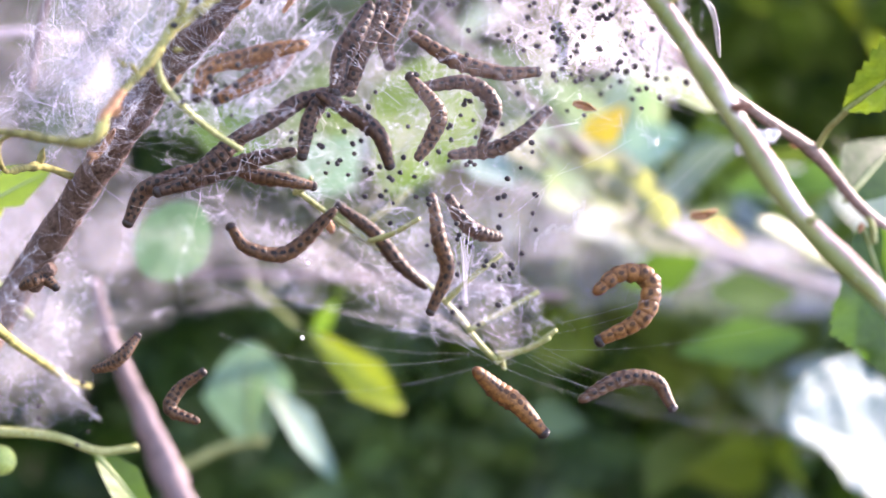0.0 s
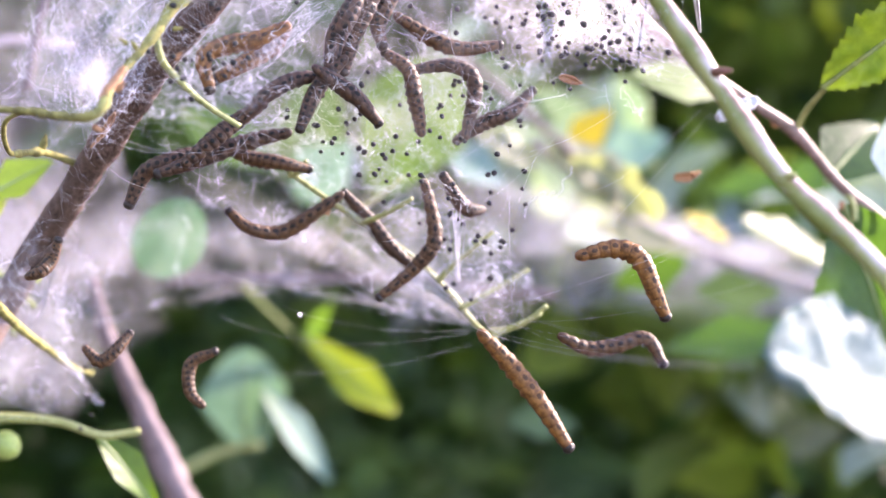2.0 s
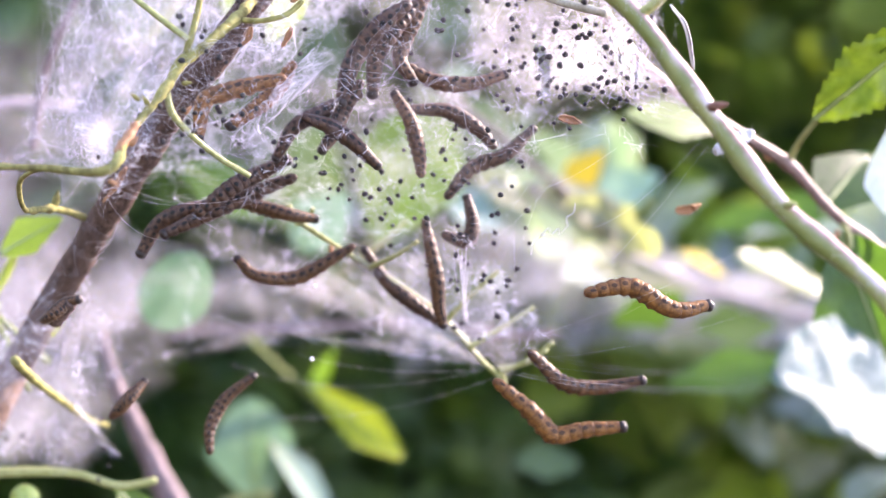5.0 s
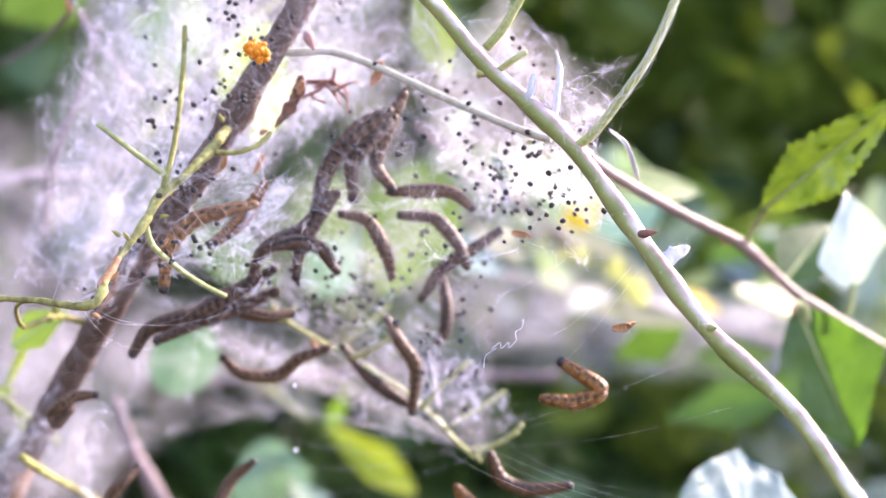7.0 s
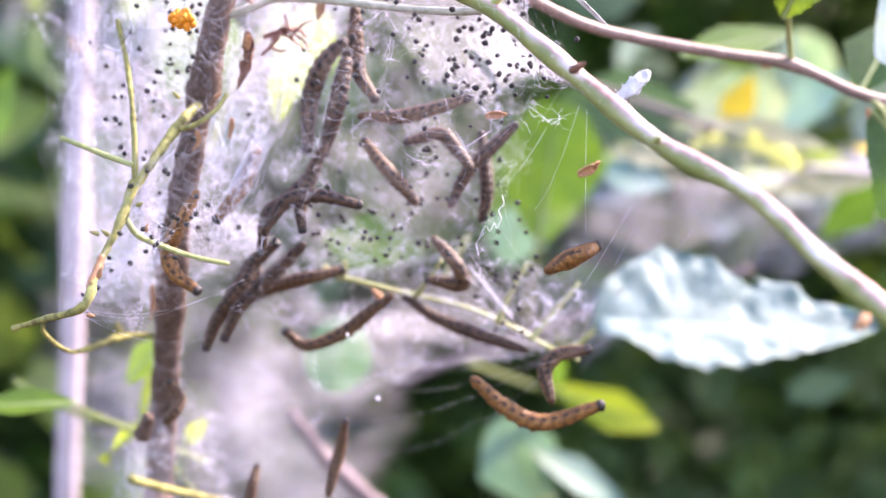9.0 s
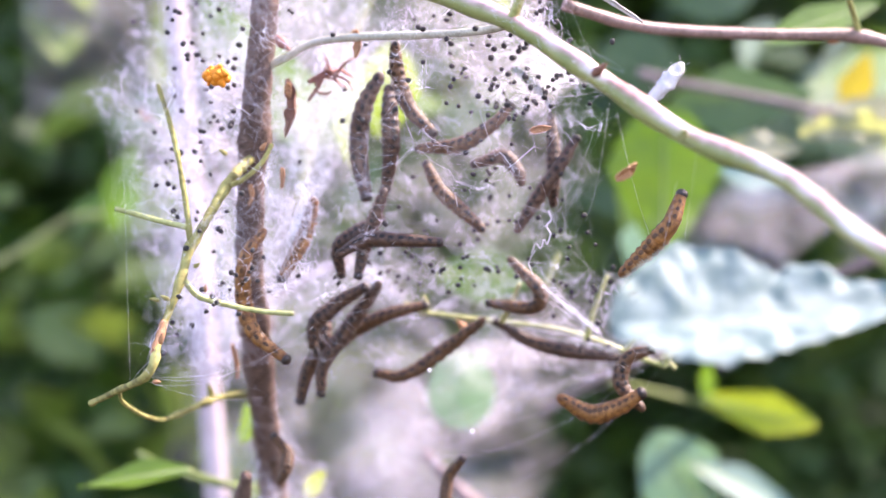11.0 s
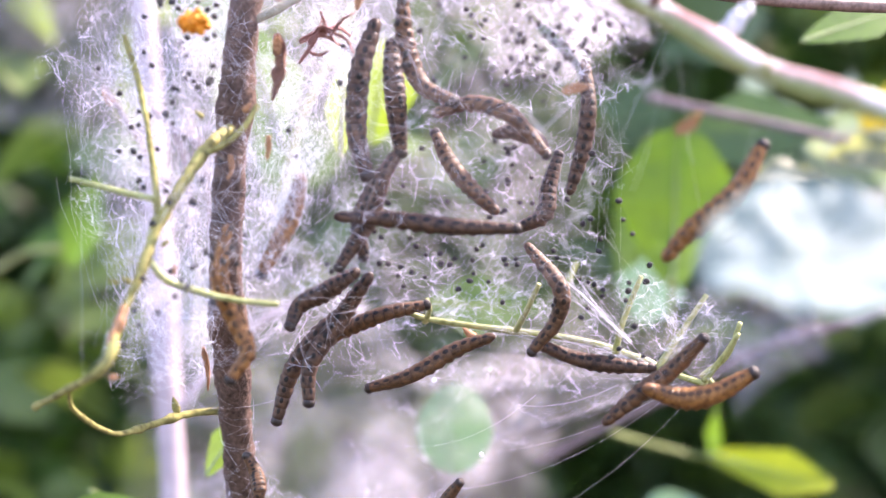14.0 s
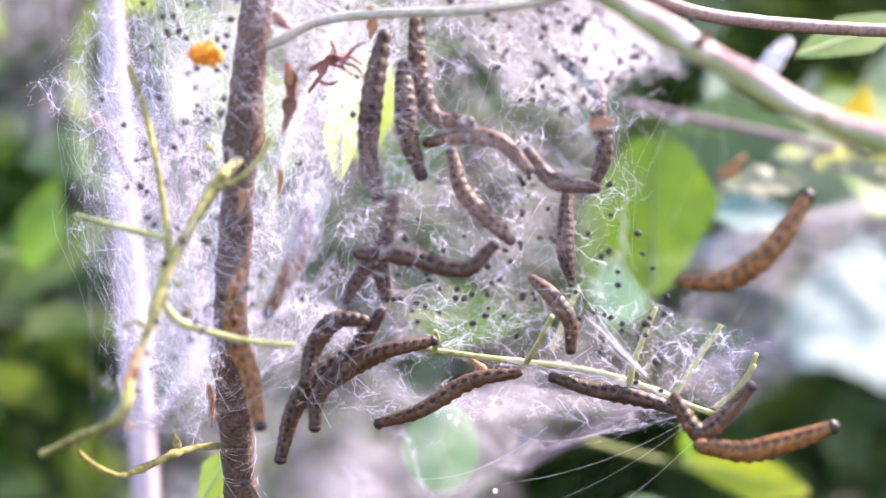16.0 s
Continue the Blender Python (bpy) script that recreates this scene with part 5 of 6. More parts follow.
for k, line in enumerate(([(7.5, -28.5, -4.6), (8.1, -28.8, -3.4), (8.6, -28.6, -4), (9.1, -28.8, -2.9), (9.4, -28.8, -3.6), (9.9, -28.9, -2.2)],
                          [(9.8, -28.9, -2.2), (9.4, -28.8, -1.4), (9.9, -28.7, -0.6), (9.6, -28.9, 0.4)], [(8, -28.7, -4.2), (7.2, -28.4, -5.6), (7.6, -28.2, -7)])):
    part("silk_line", tube(bmesh.new(), smooth_line([mm(p) - lines.location for p in line], 24), 0.00006, 5, 0.5), FLUFF, lines)

# ---- caterpillars ----
SEGMENTS = 12
MOVES = []


def segment_mesh(skin_name, kind):
    """One ring of a body along x, of radius 1, with two folds, warts that carry the spots and, by kind, stub feet."""
    bm = bmesh.new()
    prof = ((-0.78, 0.58), (-0.69, 0.79), (-0.56, 0.915), (-0.38, 0.98), (-0.18, 1.02), (0.0, 1.01), (0.14, 0.96), (0.28, 0.99), (0.44, 0.965), (0.58, 0.905), (0.69, 0.78), (0.78, 0.58))
    if kind == 3:  # the rounded tail end
        prof = ((-0.86, 0.12), (-0.82, 0.4), (-0.72, 0.66), (-0.56, 0.84), *prof[3:])
    sides = 18
    warts = [(radians(d), x) for d, x in ((58, -0.16), (122, -0.16), (18, 0.05), (162, 0.05), (-20, -0.05), (200, -0.05))]
    rings = []
    for x, r in prof:
        ring = []
        for k in range(sides):
            a = 2 * math.pi * k / sides
            q = r * (0.93 if math.sin(a) < -0.3 else 1)
            for w, wx in warts:
                gap = (a - w + math.pi) % (2 * math.pi) - math.pi
                q += 0.085 * math.exp(-((gap / 0.25) ** 2 + ((x - wx) / 0.2) ** 2))
            if kind:
                for foot in (1.5 * math.pi - 0.5, 1.5 * math.pi + 0.5):
                    gap = (a - foot + math.pi) % (2 * math.pi) - math.pi
                    q += (0.2 if kind > 1 else 0.14) * math.exp(-((gap / 0.3) ** 2 + ((x + 0.02) / 0.22) ** 2))
            ring.append(bm.verts.new((x, q * math.cos(a), q * math.sin(a))))
        rings.append(ring)
    for a, b in zip(rings, rings[1:]):
        for k in range(sides):
            bm.faces.new((a[k], b[k], b[(k + 1) % sides], a[(k + 1) % sides]))
    bm.faces.new(rings[0])
    bm.faces.new(rings[-1][::-1])
    bmesh.ops.recalc_face_normals(bm, faces=bm.faces[:])
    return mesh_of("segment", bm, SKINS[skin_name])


def head_mesh():
    bm = bmesh.new()
    bmesh.ops.create_uvsphere(bm, u_segments=14, v_segments=10, radius=1.0)
    for v in bm.verts:
        v.co.x *= 0.85
        if abs(v.co.y) < 0.12 and v.co.z > 0:
            v.co *= 0.93
    return mesh_of("head", bm, HEAD)


SEGMENT = {(s, k): segment_mesh(s, k) for s in SKINS for k in (0, 1, 2, 3)}
HEAD_MESH = head_mesh()
TAPER = (0.7, 0.8, 0.89, 0.96, 1.02, 1.05, 1.05, 1.03, 0.98, 0.9, 0.8, 0.64)


def caterpillar(label, skin, depth, spines, thick=0.98, roll=0.0):
    """A caterpillar of a head and rings. spines: at each time its line from head to tail as (x, z); depth: its y. Millimetres."""
    keys = {}
    for t, line in spines:
        line = [mm((x, depth + 0.6 * math.sin(2.1 * k + len(label)), z)) for k, (x, z) in enumerate(line)]
        keys[t] = smooth_line(line, SEGMENTS * 2)
    times = sorted(keys)
    step = 0.97 * max(sum((b - a).length for a, b in zip(k, k[1:])) for k in keys.values()) / SEGMENTS
    # in between, where the pause is long, the body passes through the mean of its neighbours
    for a, b in zip(times, times[1:]):
        if b - a > 0.9:
            keys[(a + b) / 2] = [p.lerp(q, 0.5) for p, q in zip(keys[a], keys[b])]
    times = sorted(keys)
    if len(times) > 1:
        keys.setdefault(0.0, keys[times[0]])
        keys.setdefault(16.0, keys[times[-1]])
    times = sorted(keys)
    body = thing("caterpillar", keys[times[0]][SEGMENTS], label, "caterpillar", "caterpillars in the nest")
    body_rows = [(t, Matrix.Translation(keys[t][SEGMENTS])) for t in times]
    if len(times) > 1:
        MOVES.append((body, body_rows))
    back = Matrix.Rotation(radians(roll), 3, "X") @ Vector((0, -0.55, 0.85)).normalized()

    def stance(line, i, ahead=0.0):
        along = (line[max(i - 1, 0)] - line[min(i + 1, len(line) - 1)]).normalized()
        side = back.cross(along)
        if side.length < 0.05:
            side = Vector((1, 0, 0)).cross(along)
        side.normalize()
        up = along.cross(side)
        m = Matrix((along, side, up)).transposed().to_4x4()
        m.translation = line[i] - line[SEGMENTS] + along * ahead
        return m
    for s in range(-1, SEGMENTS):
        kind = 0 if s < 0 else 1 if s < 3 else 3 if s == 11 else 2 if s in (5, 6, 7, 8) else 0
        ob = new("head" if s < 0 else "segment", HEAD_MESH if s < 0 else SEGMENT[skin, kind])
        ob.parent = body
        r = thick / 1000 * (0.7 if s < 0 else TAPER[s])
        ob.scale = (r, r, r) if s < 0 else (max(step, r * 0.8), r, r)
        rows = [(t, stance(keys[t], max(0, 2 * s + 1), 0.2 * step + 0.35 * r if s < 0 else 0.0)) for t in times]
        if len(times) > 1:
            MOVES.append((ob, rows))
        else:
            ob.matrix_basis = rows[0][1] @ Matrix.Diagonal((*ob.scale, 1))
    return body


caterpillar("tan caterpillar with black spots crawling down the brown stem", "orange", -15.7, [
    (0, [(-32.3, -8.6), (-32.5, -5.5), (-29.7, -2.8), (-26.8, -0.2), (-24.6, 1.7)]),
    (1.5, [(-30.1, -9.2), (-32.3, -6.6), (-30.5, -3.9), (-27.9, -2), (-25.8, 1.1)]),
    (3.5, [(-31.9, -9.3), (-32.3, -6.2), (-29.8, -3.5), (-25.6, -0.2)]),
    (6, [(-33, -10.2), (-34.4, -6.3), (-32.8, -4.1), (-27.3, 0.3)]),
    (7, [(-32.9, -13.8), (-34.2, -9.2), (-32.7, -4.6), (-29.5, -1.9), (-26.5, 0.3)]),
    (9, [(-29.6, -15.6), (-32.8, -13.8), (-33.7, -10.9), (-32.1, -7.1), (-31, -3.7)]),
    (9.7, [(-28, -16.8), (-31.7, -14), (-32.8, -9.6), (-32.1, -4.5), (-30.4, -1.6)])] + [
    (11.8, [(-26.4, -17.9), (-30.7, -14.7), (-32.4, -10.1), (-31.8, -5.1), (-29.5, -1.6)]),
    (12.5, [(-26.3, -19.7), (-29.7, -16.9), (-32.4, -12.8), (-32.4, -8.7), (-31, -5)]),
    (14.5, [(-31.2, -19.6), (-29.1, -16.8), (-30.6, -13.2), (-32.1, -9), (-31.9, -3.5)]),
    (16, [(-29.2, -19.8), (-30.5, -14.8), (-32.3, -10.7), (-31.8, -6), (-31.1, -3.3)])], 1.05)
caterpillar("tan caterpillar with black spots wrapped in white silk", "orange", -12.5, [
    (1.5, [(-30, -7.9), (-27.9, -4.7), (-25.9, -1.5), (-25.5, 1.4)]),
    (7, [(-29.4, -6.3), (-28, -3.9), (-26.9, -0.8), (-26.4, 3.5)]),
    (9.5, [(-28.1, -6.1), (-26.4, -3.5), (-25.1, -0.2), (-23.9, 3.2)]),
    (12.5, [(-28, -8.1), (-26.3, -5.2), (-24.9, -1.8), (-23.7, 2)]),
    (16, [(-29, -8.2), (-27.2, -4.7), (-26, -1.1), (-24.9, 2.5)])], 1.05)
caterpillar("brown caterpillar stretched along the upper bundle", "dark", -6.3, [
    (1.5, [(-18.9, -0.1), (-19.9, 3.2), (-19.9, 6.3), (-19.9, 10.1)]),
    (7, [(-19.1, 3.7), (-19.7, 8.8), (-18.2, 14.9), (-15.2, 19.5)]),
    (9.5, [(-19.1, 4.9), (-19.6, 10.5), (-18.4, 15.4), (-16, 18.9)]),
    (12.5, [(-18.4, 2.4), (-19.9, 7), (-19.4, 13.3), (-17.4, 18.9)]),
    (16, [(-18.9, 4.8), (-20, 9.1), (-19.3, 16), (-18.1, 22.2)])], 1.25)
caterpillar("brown caterpillar hanging in the upper bundle", "dark", -5, [
    (1.5, [(-17.4, 0.9), (-18.3, 5), (-18.4, 8.8), (-18.7, 13.3)]),
    (7, [(-15.2, 7.1), (-16.9, 11), (-16.3, 14.5), (-14.2, 19.3)]),
    (9.5, [(-17.2, 4.3), (-16, 8.9), (-15.6, 13.4), (-15.7, 17.5)]),
    (12.5, [(-15.6, 5.3), (-15.2, 9.1), (-15.6, 13.4), (-16.3, 17.7)]),
    (16, [(-14.5, 7.2), (-15.8, 10.8), (-16, 14.8), (-16.4, 19.2)])], 1.2)
caterpillar("reddish brown caterpillar head down in the bundle", "tan", -3.8, [
    (1.5, [(-14.8, 5.8), (-16.2, 7.8), (-16.4, 11.2), (-16.9, 14.5)]),
    (7, [(-11, 10.2), (-14, 12.3), (-14.5, 17.2), (-14.4, 22.7)]),
    (9.5, [(-11.5, 12.6), (-14, 15.9), (-15, 20), (-15.4, 23.7)]),
    (12.5, [(-9.4, 10.9), (-13.4, 14.2), (-15, 18.5), (-15, 22.8)]),
    (16, [(-9.5, 12.5), (-13.3, 13.4), (-14.8, 18.1), (-15.2, 24.1)])], 1.1)
caterpillar("brown caterpillar curving along the silk", "tan", -3.8, [
    (0, [(1.2, 13.1), (-2.7, 10.8), (-8.3, 9.7), (-13.9, 10.1)]),
    (1.5, [(-1.5, 12.1), (-5.8, 9.6), (-9.6, 9.4), (-14.5, 9.9)]),
    (3.5, [(-3.2, 13.6), (-5.5, 10.3), (-9.5, 8.8), (-14.4, 9.4)]),
    (6, [(-1.1, 14.5), (-5.5, 11.6), (-9.7, 10.2), (-13.8, 10.3)]),
    (7, [(0.1, 12.2), (-2.8, 12.8), (-6.5, 11.6), (-10.7, 9.5)]),
    (9.5, [(0.6, 13.5), (-3.4, 11.2), (-7.9, 9.8), (-13.2, 9.5)]),
    (12.5, [(-1, 15.3), (-2.5, 12.3), (-6.1, 9.8), (-11.6, 9.4)])] + [
    (14, [(1.1, 5.7), (-2.5, 9.7), (-7.1, 11.2), (-11.3, 10.2)]),
    (14.5, [(-1.4, 8.8), (-5.2, 10.1), (-9, 9.9), (-12.9, 11.2)]),
    (16, [(-2.9, 7.6), (-5.4, 10.1), (-9.2, 11.1), (-13.9, 10.4)])])
caterpillar("brown caterpillar with black spots crossing the silk", "tan", -1.3, [
    (0, [(-11.2, 5.6), (-6.6, 3.5), (-5.9, 0.7), (-6.1, -2.5)]),
    (1.5, [(-13.5, 5.2), (-10, 4.7), (-7.5, 1.7), (-4.8, -1.6)]),
    (3.5, [(-12.1, 6.6), (-9.5, 3.6), (-7.2, 0.9), (-5.4, -1.8)]),
    (6, [(-13.3, 6), (-10, 4.2), (-7.5, 1.3), (-5.8, -1.2)]),
    (7, [(-15.1, 4.3), (-11.8, 4.7), (-8.2, 2.2), (-5.5, -1)]),
    (9.5, [(-11.8, 6.5), (-9.8, 3.8), (-7, 1.3), (-4.4, -1.2)]),
    (12.5, [(-11.7, 8), (-10, 4.3), (-7.1, 1.5), (-4.2, -1.3)])] + [
    (14.5, [(-11.8, 8), (-9.8, 4.5), (-7.2, 1.5), (-4.9, -0.7)]),
    (16, [(-11.5, 9.2), (-10.2, 5.1), (-7.6, 2.2), (-4.8, -0.5)])])
caterpillar("purplish brown caterpillar bent in the silk", "dark", 1.2, [
    (0, [(-9.4, 5.6), (-4.7, 8.7), (-0.6, 7.6), (0.2, 2.5)]),
    (1.5, [(-9.3, 5.3), (-5.2, 8.3), (-1.4, 7.5), (0, -0.2)]),
    (3.5, [(-9.7, 5.8), (-5.1, 7.7), (-1.2, 7.3), (1.7, 6.4)]),
    (6, [(-10.5, 5.9), (-6.4, 7.8), (-2.2, 7.5), (1, 6.1)]),
    (7, [(-7.4, 7.6), (-3.2, 8.9), (0.9, 7.1), (3.4, 4.7)]),
    (9.5, [(-6.2, 7.1), (-2.4, 8.5), (0, 6.3), (1.6, 4.7)]),
    (12.5, [(-4.2, 8.2), (-1.5, 8.4), (0, 6.9), (-0.4, 5.8)])] + [
    (14, [(0.5, 6.3), (-0.8, 7.8), (-2.8, 8.6), (-4.7, 8.3)]),
    (14.5, [(-4.5, 9.2), (-1.2, 8.8), (0.8, 5.5), (1.2, 3.3)]),
    (15, [(-6.5, 9.3), (-3.2, 8.9), (-0.3, 7.3), (2.6, 5)]),
    (15.5, [(-3.3, 9.7), (-1.1, 7.2), (1.2, 6), (4, 5.6)]),
    (16, [(-2.9, 9.3), (-1.3, 7.1), (0.9, 6.1), (4.2, 5.5)])])
caterpillar("dull brown caterpillar lying in the silk", "dark", 3.7, [
    (0, [(5.7, 10.3), (4.2, 6.3), (1.9, 3), (-2.2, 0.1)]),
    (1.5, [(5.5, 10.1), (4.2, 6.6), (1.9, 3.9), (-0.1, 0.3)]),
    (3.5, [(5.4, 10.1), (4.2, 6.2), (1.6, 3.3), (-0.9, 0)]),
    (6, [(5.4, 10.7), (3.1, 5.9), (-0.3, 2.3), (-0.9, -3)]),
    (7, [(5.8, 10.8), (3.7, 7.5), (0.8, 3.2), (-0.3, -2.1)]),
    (9.5, [(7.1, 10.7), (4.6, 7.5), (1.7, 4.2), (-0.3, -0.5)]),
    (12.5, [(7.5, 10.2), (5.7, 5.9), (2.8, 1.7), (-0.9, -2.2)])] + [
    (14, [(4.7, 16.3), (5.2, 11.3), (4.5, 6.7), (3.0, 1.9)]),
    (14.5, [(4.9, 15.8), (4.9, 10.6), (4, 6.1), (3.3, 1.6)]),
    (16, [(4.8, 17.5), (4.5, 13.6), (5.1, 9.8), (3.8, 6)])])
caterpillar("dull brown caterpillar deep in the silk", "dark", 7.5, [
    (1.5, [(0.8, -4.8), (3.3, -6.4), (5.9, -6.7), (8.4, -6)]),
    (3.5, [(2.3, -2.7), (4.9, -4.7), (5.2, -7), (0.9, -5.8)]),
    (6, [(2.1, 0.1), (3.3, -2.7), (3.9, -5.8), (1.7, -6.8)]),
    (7, [(2, 1.4), (4, -2.1), (4.9, -5.2), (4.6, -6.7)]),
    (9.5, [(2.5, 10.7), (3.5, 6.1), (4, 2.6), (3.6, -1.3)]),
    (12.5, [(4.4, 16.6), (4.3, 12.9), (3.8, 9.3), (3.6, 5.6)]),
    (14, [(0.9, 6.2), (0.0, 2.5), (-0.4, -0.5), (-3.8, -2.2)]),
    (14.5, [(-0.2, 4.6), (-0.1, 2), (-0.5, -0.7), (-1.1, -3)])] + [
    (15, [(0, 6.1), (-0.4, 2.2), (-0.8, -1.1), (-1.1, -4.4)]),
    (15.5, [(0.3, 4.9), (0.1, 1.7), (-0.2, -1.6), (-0.5, -4.8)]),
    (16, [(0.4, 5.3), (0.3, 1.7), (0.3, -1.5), (0.9, -4.4)])])
caterpillar("dark spotted caterpillar stretched out sideways", "dark", -8.8, [
    (0, [(-9.6, -4.9), (-12, -2.8), (-15.4, -2), (-19.9, -1.9)]),
    (1.5, [(-10.8, -3.5), (-13.8, -2.2), (-17.1, -1.6), (-19.9, -1.2)]),
    (3.5, [(-12.5, -2.5), (-14.9, -2.2), (-17.3, -1.1), (-20.3, -1.2)]),
    (6, [(-12.1, -3.7), (-15.8, -2.4), (-19.1, -2), (-22.7, -2.5)]),
    (7, [(-13.6, -3), (-16.5, -1.4), (-19.9, -2.1), (-23, -4.3)]),
    (9.5, [(-11.1, -2.3), (-16, -2), (-20.5, -3.1), (-22.9, -7.3)]),
    (12.5, [(-6.5, -3.6), (-11.4, -3.3), (-15.6, -2), (-20, -1.3)])] + [
    (14, [(-1.5, -3.3), (-8.1, -3.1), (-14.5, -2.3), (-21.1, -1.9)]),
    (14.5, [(-3.9, -3.2), (-8.5, -3.3), (-14.2, -2.2), (-20, -1.5)]),
    (16, [(-6, -1.6), (-8.9, -3.9), (-15.1, -2.5), (-20.4, -2.1)])])
caterpillar("dark spotted caterpillar hanging head down", "dark", -6.3, [
    (0, [(-18.8, -8.7), (-19.8, -5.4), (-19.6, -2.3), (-17.6, 1)]),
    (1.5, [(-18.8, -8.8), (-19.4, -5.7), (-19.1, -2.5), (-17.7, 1.3)]),
    (3.5, [(-18.8, -3.2), (-17.9, -1.9), (-18.2, 1), (-18.2, 4.1)]),
    (7, [(-17.9, -5.8), (-18.6, -3.2), (-18.3, 1.9), (-17.1, 6.6)]),
    (9.5, [(-18.6, -6.3), (-19.2, -3.3), (-18.2, 0.5), (-16.6, 5)]),
    (12.5, [(-20.6, -7.4), (-18.9, -4.6), (-17.8, -1.5), (-15.6, 2.7)]),
    (16, [(-22, -6.8), (-20.6, -4.2), (-18.1, -0.8), (-16.9, 4.1)])])
caterpillar("dark brown caterpillar curled round the bundle", "dark", -5, [
    (0, [(-26.2, -11), (-23.8, -7.1), (-21.9, -3.5), (-19, -0.4)]),
    (1.5, [(-26, -11), (-23.9, -6.5), (-22.3, -3.7), (-19.2, -0.9)]),
    (3.5, [(-22.9, -7.8), (-24.6, -4.5), (-22, -2), (-18, -0.7)]),
    (6, [(-23.4, -6.9), (-22.2, -3.2), (-19.5, 1.2), (-17, 6.4)]),
    (7, [(-23.3, -8.5), (-23.1, -4.3), (-19.4, 0.6), (-17.8, 6.4)]),
    (9.5, [(-24.1, -9.6), (-23.6, -5.1), (-21.4, -3.1), (-17.8, 1.3)]),
    (12.5, [(-21.5, -3.8), (-21.9, -1.7), (-19.6, -0.3), (-16.7, -1.1)])] + [
    (14.5, [(-18.9, -6), (-19, -2.2), (-17.7, 1.6), (-15.2, 7.3)]),
    (16, [(-18.3, -6.3), (-18.7, -3.8), (-19.6, -2.3), (-21.2, -2)])])
caterpillar("dark brown caterpillar clinging to the lower bundle", "dark", 5, [
    (1.5, [(-33.5, -25.5), (-33.6, -22), (-32.1, -19.6), (-29.2, -16.1)]),
    (3.5, [(-33.5, -25.5), (-33.4, -21.9), (-32, -19.2), (-28.7, -16.4)]),
    (7, [(-34.1, -24.7), (-33.5, -21.3), (-30.7, -18.4), (-27.1, -15.1)]),
    (9.5, [(-32.1, -24), (-30.7, -20), (-28.1, -16.6), (-26.3, -12.6)]),
    (12.5, [(-31.3, -24.6), (-30.4, -20.9), (-28, -16.9), (-29.6, -12)]),
    (14, [(-32.2, -24.8), (-30.5, -19.5), (-27.4, -15.4), (-24.0, -11.7)]),
    (14.5, [(-32.4, -25.1), (-30.9, -20), (-28.2, -14.7), (-27.6, -10)]),
    (15.5, [(-32.6, -24.9), (-31.2, -20.0), (-28.6, -16.3), (-25.3, -13.0)]),
    (16, [(-32.6, -24.9), (-31.2, -20.0), (-28.6, -16.3), (-25.3, -13.0)])], 1.1)
caterpillar("dark brown caterpillar stretched over the lower bundle", "dark", 2.5, [
    (1.5, [(-31.5, -20.5), (-27.9, -16.9), (-24.4, -12.9), (-19.8, -8.9)]),
    (3.5, [(-31.3, -20.5), (-27.9, -16.5), (-24.4, -12.3), (-19.8, -8.8)]),
    (6, [(-31.8, -22.4), (-28.2, -18), (-24.1, -12.9), (-20.4, -8.4)]),
    (7, [(-31.3, -21.5), (-27.6, -17.4), (-23.4, -13.4), (-19.3, -9.1)]),
    (9.5, [(-28.7, -22.3), (-27.7, -18.5), (-24.8, -14.4), (-20, -8.6)]),
    (12.5, [(-26.8, -23.4), (-26.8, -20.2), (-23.4, -14.7), (-18.9, -8.5)]),
    (14, [(-27.4, -22.4), (-27.2, -18.4), (-24.0, -13.1), (-20.3, -8.1)]),
    (14.5, [(-27.7, -21.9), (-27.5, -17.4), (-24.1, -12.1), (-20.1, -8.1)])] + [
    (15.5, [(-27.8, -20.9), (-27.3, -17.7), (-23.9, -13.6), (-20.2, -8.3)]),
    (16, [(-27.8, -20.9), (-27.3, -17.7), (-23.9, -13.6), (-20.2, -8.3)])], 1.1)
caterpillar("brown caterpillar under the lower bundle", "tan", 10, [
    (1.5, [(-15.8, -11.4), (-19, -12.4), (-22.5, -13.6), (-26.3, -14.1)]),
    (3.5, [(-15.1, -12.1), (-18.5, -12.6), (-22.2, -13.2), (-26, -13.9)]),
    (7, [(-16.4, -11.5), (-19.3, -13.2), (-23.3, -14), (-27.3, -14.9)]),
    (9.5, [(-15.9, -11.9), (-20.1, -13.3), (-24.1, -14.9), (-27.6, -17.2)]),
    (12.5, [(-15.2, -11.5), (-20.2, -12.4), (-24.9, -14.6), (-28.1, -18)]),
    (14.5, [(-15.9, -11.2), (-19.9, -12.2), (-24.7, -13.9), (-28.9, -16)]),
    (16, [(-16.1, -11.7), (-20.7, -12.7), (-24.2, -14.4), (-27.6, -16.8)])])
